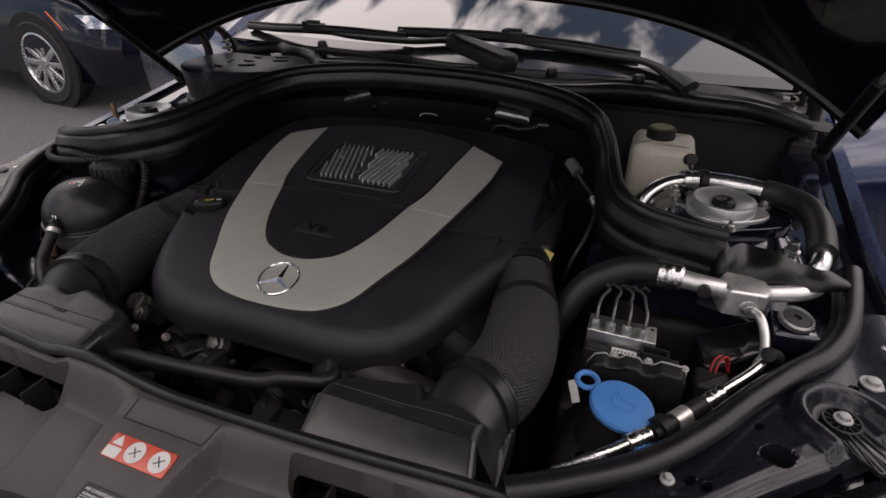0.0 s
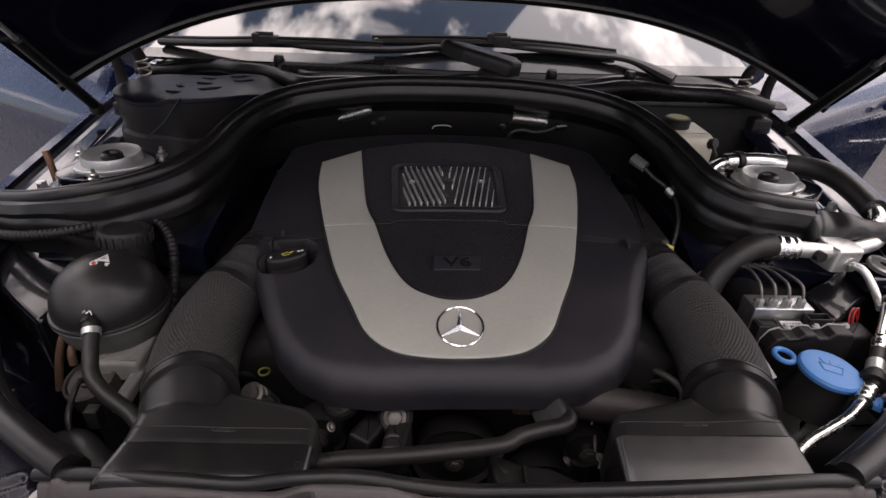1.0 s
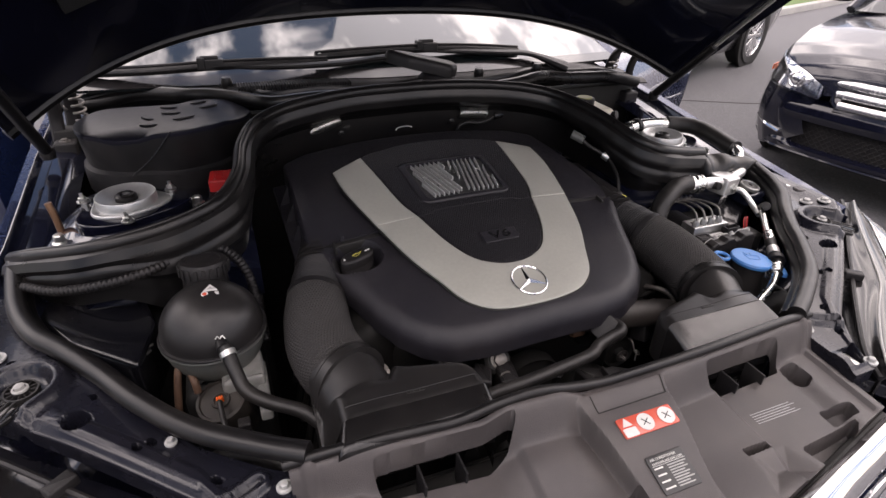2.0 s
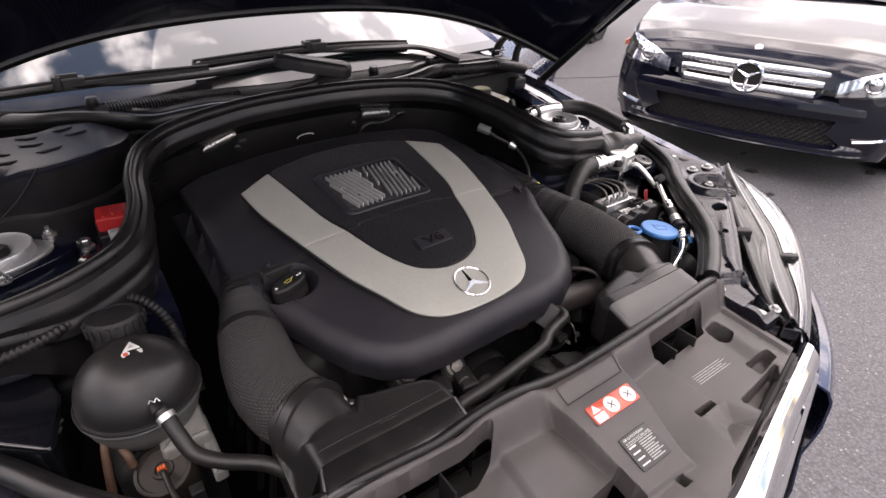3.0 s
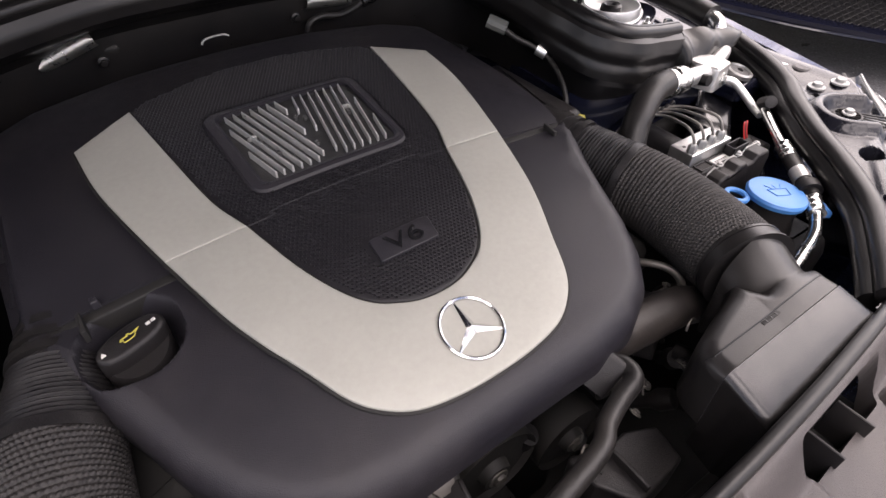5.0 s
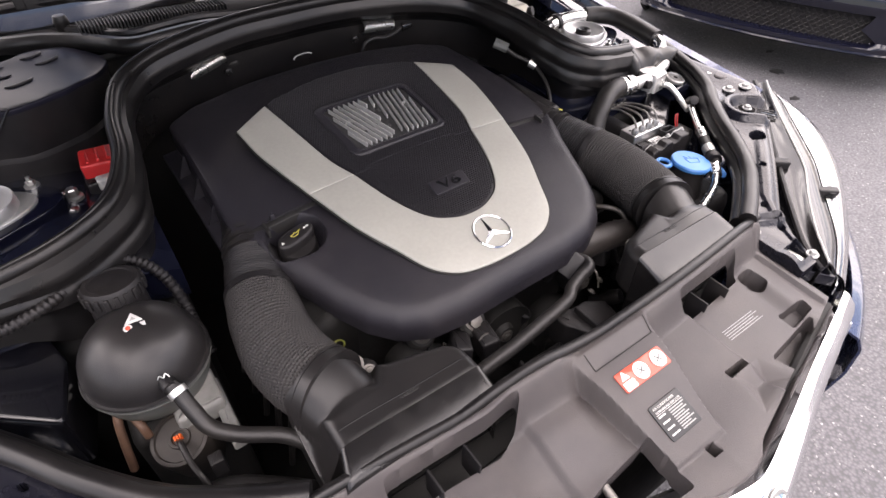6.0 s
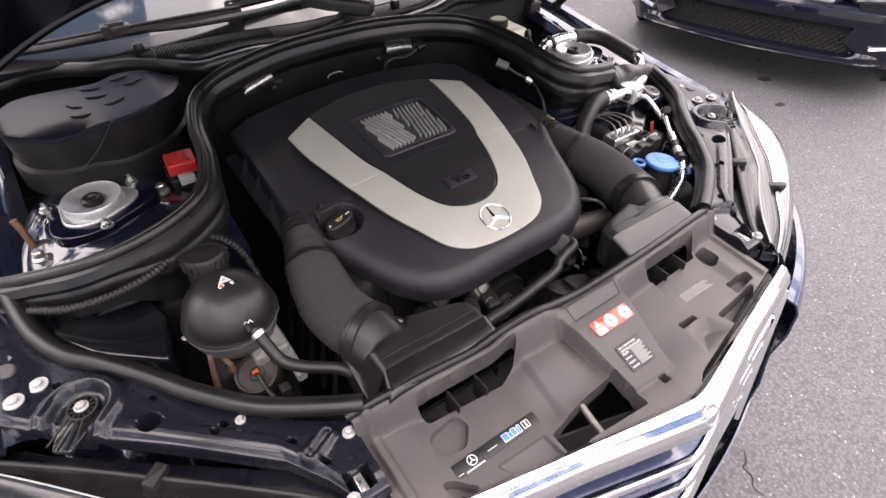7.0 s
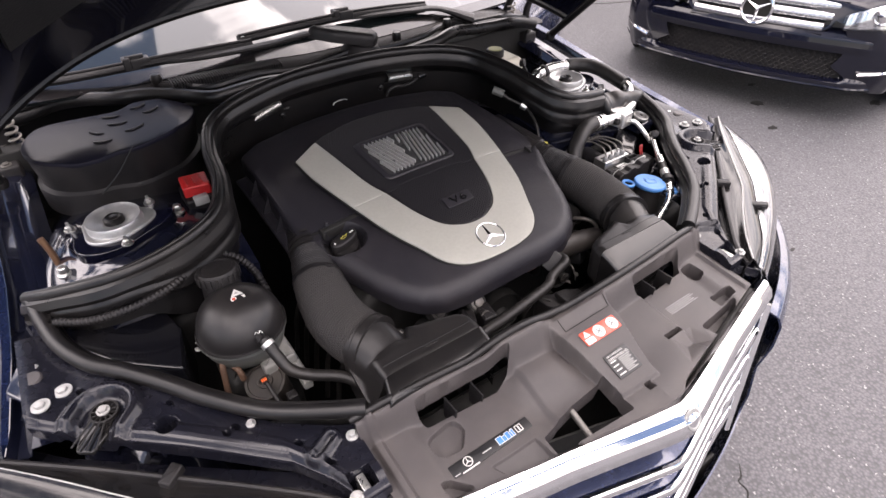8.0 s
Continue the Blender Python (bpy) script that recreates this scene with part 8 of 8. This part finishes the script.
def parked_car(name, label, m, paint, face):
    c = thing(name, label, "car", m.translation.copy())
    def put(n, bm, material, parent=None, lab=""):
        bmesh.ops.transform(bm, matrix=m, verts=bm.verts[:])
        ob = part(n, bm, material, parent, lab)
        return place(ob, c) if parent is None else ob
    sec = [(0.0, 0.50, 0.34, 0.56, 0.60), (0.02, 0.64, 0.26, 0.63, 0.68), (0.07, 0.74, 0.21, 0.68, 0.735), (0.16, 0.815, 0.19, 0.72, 0.775), (0.30, 0.86, 0.19, 0.77, 0.815), (0.55, 0.885, 0.20, 0.83, 0.875), (0.9, 0.89, 0.20, 0.87, 0.912), (1.25, 0.89, 0.20, 0.90, 0.935), (1.6, 0.89, 0.20, 0.93, 0.95), (2.6, 0.89, 0.20, 0.95, 0.97), (3.6, 0.885, 0.22, 0.96, 0.98), (4.2, 0.85, 0.26, 0.95, 0.99), (4.5, 0.80, 0.32, 0.90, 0.94), (4.58, 0.70, 0.40, 0.70, 0.72)]
    f = body_shell(sec)
    put("body", surface(f, 70, 60), paint)
    cab = [(1.03, 0.74, 0.925), (1.75, 0.62, 1.38), (2.2, 0.59, 1.44), (2.8, 0.59, 1.43), (3.4, 0.62, 1.32), (3.95, 0.70, 0.99)]
    def cabin(u, v):
        k = u * 5
        i = min(4, int(k))
        t = k - i
        s, w, z = (cab[i][j] * (1 - t) + cab[i + 1][j] * t for j in range(3))
        a = -1 + 2 * v
        b = abs(a)
        if b > 0.6:
            q = (1 - b) / 0.4
            y, zz = 0.80 + (w - 0.80) * q, 0.93 + (z - 0.02 - 0.93) * q
        else:
            y, zz = w * b / 0.6, z + 0.03 * (1 - (b / 0.6) ** 2) - 0.02 * (b / 0.6)
        return Vector((s, y if a > 0 else -y, max(0.92, zz)))
    put("glasshouse", surface(cabin, 40, 40), M_GLASS, None, "dark tinted windows reflecting sky")
    put("roof", surface(lambda u, v: Vector((1.78 + 1.5 * u, (-0.58 + 1.16 * v), 1.452 - 0.12 * (2 * u - 1) ** 2 * 0.5 + 0.02 - 0.03 * (2 * v - 1) ** 2)), 14, 12, 0.012), paint)
    for s in (-1, 1):
        put("pillar", tube([(1.05, s * 0.77, 0.92), (1.42, s * 0.70, 1.19), (1.80, s * 0.61, 1.41)], 0.03, segs=8), paint)
        q = Matrix.Translation((1.42, s * 0.97, 1.0)) @ Matrix.Diagonal((0.55, 1.1, 0.75, 1))
        put("mirror", lathe([(0, -0.09), (0.06, -0.08), (0.10, -0.02), (0.105, 0.03), (0.07, 0.085), (0, 0.10)], q, 20), paint)
        put("mirror_arm", tube([(1.40, s * 0.80, 0.95), (1.42, s * 0.90, 0.97)], 0.025, segs=8), M_PLASTIC)
        for xx in (0.82, 3.58):
            arch = lathe([(0.30, -0.02), (0.375, -0.02), (0.375, 0.012), (0.30, 0.012)], pose(xx, s * 0.875, 0.33, -90 * s, 0, 0), 40)
            put("wheel_arch", arch, M_DARK)
            wheel_into(c, m @ pose(xx, s * 0.795, 0.33, -90 * s, 0, 0))
    for o in list(c.children):
        if o.name.startswith("wheel") and o.matrix_parent_inverse == Matrix():
            o.matrix_parent_inverse = Matrix.Translation(c.location).inverted()
    face(put, f, paint)
    return c


SHELL_GRID = {}


def shell_x(f, y, z):
    """Front face of the shell at an offset and height, blended from its four nearest points."""
    if not SHELL_GRID:
        SHELL_GRID["p"] = np.array([tuple(f(i / 240 * 0.46, 0.5 + j / 320)) for i in range(241) for j in range(161)])
    p = SHELL_GRID["p"]
    d = (p[:, 1] - y) ** 2 + (p[:, 2] - z) ** 2
    k = np.argsort(d)[:6]
    return float(np.average(p[k, 0], weights=1 / (d[k] + 1e-5)))


def face_star(put, f, paint):
    """Broad grille with two bright bars and a large ring badge, projector headlamps, mesh intake."""
    def gx(y, z):
        return -0.035 + 0.16 * y * y + 0.28 * max(0.0, z - 0.52)
    outline = [(-0.405, 0.668), (0.405, 0.668), (0.372, 0.548), (0.32, 0.508), (-0.32, 0.508), (-0.372, 0.548)]
    def fr(scale, off):
        return [Vector((gx(y, z) + off, y * scale, 0.59 + (z - 0.59) * scale)) for y, z in [(p.x, p.y) for p in round_poly(outline, 0.03, 5)]]
    bm = tube(fr(1.03, 0.004), 0.010, segs=8, n=2, closed=True, caps=False)
    grille = put("grille", bm, M_BLACKPAINT, None, "wide grille with three broad silver louvres")
    def back(u, v):
        z = 0.51 + 0.15 * v
        w = 0.33 + 0.065 * v
        y = -w + 2 * w * u
        return Vector((gx(y, z) + 0.03, y, z))
    put("grille_backing", surface(back, 20, 8, 0.004), M_DARK, grille)
    for z, w in ((0.646, 0.396), (0.592, 0.380), (0.536, 0.352)):
        def bar(u, v):
            y = -w + 2 * w * u
            a = 2 * math.pi * v
            return Vector((gx(y, z) + 0.004 + 0.016 * math.cos(a) + 0.20 * (0.0215 * math.sin(a)), y, z + 0.0215 * math.sin(a)))
        put("grille_bar", surface(bar, 30, 10), M_RIM, grille)
    q = pose(gx(0, 0.59) - 0.02, 0, 0.588, 0, -90, 0) @ pose(0, 0, 0, 0, 0, 90)
    ring = put("ring_badge", lathe([(0.072, 0.0), (0.074, 0.012), (0.080, 0.016), (0.088, 0.012), (0.090, 0.0)], q, 40), M_CHROME, grille)
    put("badge_disc", lathe([(0.075, -0.004), (0.075, 0.002), (0, 0.004)], q, 36), M_DARK, grille)
    for k in range(3):
        a = 90 + 120 * k
        qq = q @ pose(0, 0, 0, 0, 0, a)
        bm = bmesh.new()
        v = [bm.verts.new(qq @ Vector(p)) for p in ((0, 0.012, 0.004), (0.078, 0.0, 0.006), (0, -0.012, 0.004), (0.0, 0, 0.016), (-0.006, 0, 0.004))]
        for t in ((0, 1, 3), (1, 2, 3), (2, 4, 3), (4, 0, 3)):
            bm.faces.new([v[i] for i in t])
        put("badge_ray", bm, M_CHROME, grille)
    put("bonnet_emblem", lathe([(0, 0.006), (0.018, 0.005), (0.024, 0.0)], pose(0.075, 0, 0.735, 0, -25, 0), 20), M_RIM)
    for s in (-1, 1):
        def lamp(u, v, push=0.0):
            y = 0.44 + 0.385 * u
            z0 = 0.540 + 0.045 * u
            z1 = 0.665 + 0.075 * u - 0.05 * (1 - u) ** 3
            z = z0 + (z1 - z0) * v
            return Vector((shell_x(f, y, z) + push, s * y, z))
        hl = put("headlamp", surface(lambda u, v: lamp(u, v, -0.022), 24, 14, 0.003), M_LENS, None, "clear headlamp")
        put("reflector", surface(lambda u, v: lamp(u * 0.94 + 0.03, v * 0.9 + 0.05, -0.010 + 0.003 * math.sin(u * 25)), 30, 12, 0.002), M_REFLECTOR, hl)
        p = lamp(0.42, 0.55, -0.016)
        put("projector", lathe([(0.045, -0.01), (0.048, 0.004), (0.040, 0.008), (0.034, 0.002), (0.02, 0.012), (0, 0.016)], Matrix.Translation(p) @ pose(0, 0, 0, 0, -90, 0), 28), M_CHROME, hl)
        put("marker", surface(lambda u, v: Vector((0.32 + 0.10 * u, s * (0.862 + 0.014 * u), 0.60 + 0.03 * v)), 4, 2, 0.006), M_ORANGE)
        fog = [(0.018, s * 0.60, 0.318), (0.080, s * 0.71, 0.332), (0.190, s * 0.805, 0.352)]
        put("fog_strip", tube([(p[0] - 0.012, p[1], p[2]) for p in fog], 0.015, segs=8, flat=0.8), M_CHROME)
        put("fog_recess", tube([(p[0] + 0.02, p[1], p[2] - 0.03) for p in fog], 0.020, segs=10, flat=0.8), M_DARK)
    def intake(u, v):
        y = -0.54 + 1.08 * u
        z = 0.255 + 0.15 * v
        return Vector((0.002 + 0.16 * y * y, y, z))
    mesh = put("lower_intake", surface(intake, 30, 8, 0.004), M_DARK, None, "black honeycomb lower intake")
    bm = bmesh.new()
    for k in range(-18, 19):
        for d in (-1, 1):
            y0 = k * 0.036
            pts = [(y0 + d * 0.036 * t, 0.26 + 0.135 * t / 4) for t in range(5)]
            pts = [p for p in pts if abs(p[0]) < 0.53]
            if len(pts) > 1:
                tube_into(bm, [(-0.006 + 0.16 * p[0] ** 2, p[0], p[1]) for p in pts], 0.004, segs=5, n=1)
    ob = put("intake_mesh", bm, M_PLASTIC, mesh)
    tagged(ob, kind="stuff")
    # bumper skin round the nose, set back at the intake
    def out_x(y):
        return -0.045 + 0.16 * y * y + 2.2 * max(0.0, y - 0.60) ** 1.6
    prof = [(0.060, 0.535), (0.014, 0.515), (0.0, 0.490), (-0.006, 0.45), (0.004, 0.415), (0.016, 0.395), (0.020, 0.33), (0.010, 0.29), (-0.006, 0.265), (-0.006, 0.235), (0.06, 0.205)]
    def skin(u, v):
        y = -0.885 + 1.77 * u
        k = v * 10
        i = min(9, int(k))
        t = k - i
        d, z = (prof[i][j] * (1 - t) + prof[i + 1][j] * t for j in (0, 1))
        mid = 1 - step(abs(y), 0.52, 0.56)
        d += 0.050 * mid * step(z, 0.255, 0.27) * (1 - step(z, 0.395, 0.415))
        lean = step(abs(y), 0.62, 0.86)
        return Vector((out_x(abs(y)) + d * (1 - 0.5 * lean), y - math.copysign(d * 0.8 * lean, y), z + 0.02 * lean * (z > 0.4)))
    bump = put("bumper", surface(skin, 90, 50), paint, None, "black painted bumper with a mesh intake")
    lip = [(out_x(abs(y)) - 0.004, y * 0.985, 0.222 + 0.012 * abs(y)) for y in [-0.86 + 0.0717 * k for k in range(25)]]
    put("lip", tube(lip, 0.014, segs=8, n=2, flat=0.7), M_BLACKPAINT)


def face_plain(put, f, paint):
    """Round headlamps, amber markers and fog lamps."""
    for s in (-1, 1):
        def lamp(u, v, push=0.0):
            y = 0.46 + 0.37 * u
            z = 0.585 + 0.03 * u + (0.115 - 0.02 * u) * v
            return Vector((shell_x(f, y, z) + push, s * y, z))
        hl = put("headlamp", surface(lambda u, v: lamp(u, v, -0.02), 16, 8, 0.003), M_LENS, None, "clear headlamp")
        put("reflector", surface(lambda u, v: lamp(u * 0.94 + 0.03, v * 0.9 + 0.05, -0.008 + 0.003 * math.sin(u * 25)), 24, 10, 0.002), M_REFLECTOR, hl)
        put("marker", surface(lambda u, v: Vector((0.44 + 0.02 * v + 0.11 * u, s * 0.893, 0.60 + 0.10 * u + 0.028 * v)), 6, 2, 0.006), M_ORANGE)
        put("fog_lamp", lathe([(0, 0.01), (0.045, 0.008), (0.05, 0)], pose(0.08, s * 0.66, 0.34, 0, -80, 0), 20), M_REFLECTOR)
        put("kidney", tube([(-0.03, s * 0.03, 0.66), (-0.03, s * 0.17, 0.655), (-0.02, s * 0.20, 0.57), (-0.03, s * 0.05, 0.56)], 0.012, segs=8, n=5, closed=True, caps=False), M_CHROME)
    put("lower_intake", box(-0.01, 0.03, -0.45, 0.45, 0.24, 0.36, r=0.01), M_DARK)


# x axis of a parked car points from its nose to its tail
FAR = pose(2.885, 0.708, 0, 0, 0, 17.5)
parked_car("oncoming_car", "black saloon with chrome grille and ring badge, parked nose-on", FAR, M_BLACKPAINT, face_star)
parked_car("side_car", "black car with silver spoked wheels and amber marker, parked nearby", pose(-3.22, 1.33 + 1.66, 0, 0, 0, 180 - 3), M_BLACKPAINT, face_plain)
ax = math.degrees(math.atan2(0.36, 0.93))
rear_wheel = Vector((5.4, 4.0, 0))
dirv = Vector((math.cos(radians(ax)), math.sin(radians(ax)), 0))
nrm = Vector((-dirv.y, dirv.x, 0))
o = rear_wheel - dirv * 3.58 + nrm * 0.82
parked_car("grey_car", "dark grey car parked beyond, its flank and rear wheel showing", pose(o.x, o.y, 0, 0, 0, ax), mat("dark_grey_paint", (0.03, 0.03, 0.034), 0.3, metal=0.6, coat=1.0, scale=20, var=0.05), face_plain)

# the open car's own wheels
for sx in (-1, 1):
    for yy in (-0.02, 2.84):
        w = wheel_into(car, pose(sx * 0.80, yy, 0.33, 0, 90 * sx, 0))
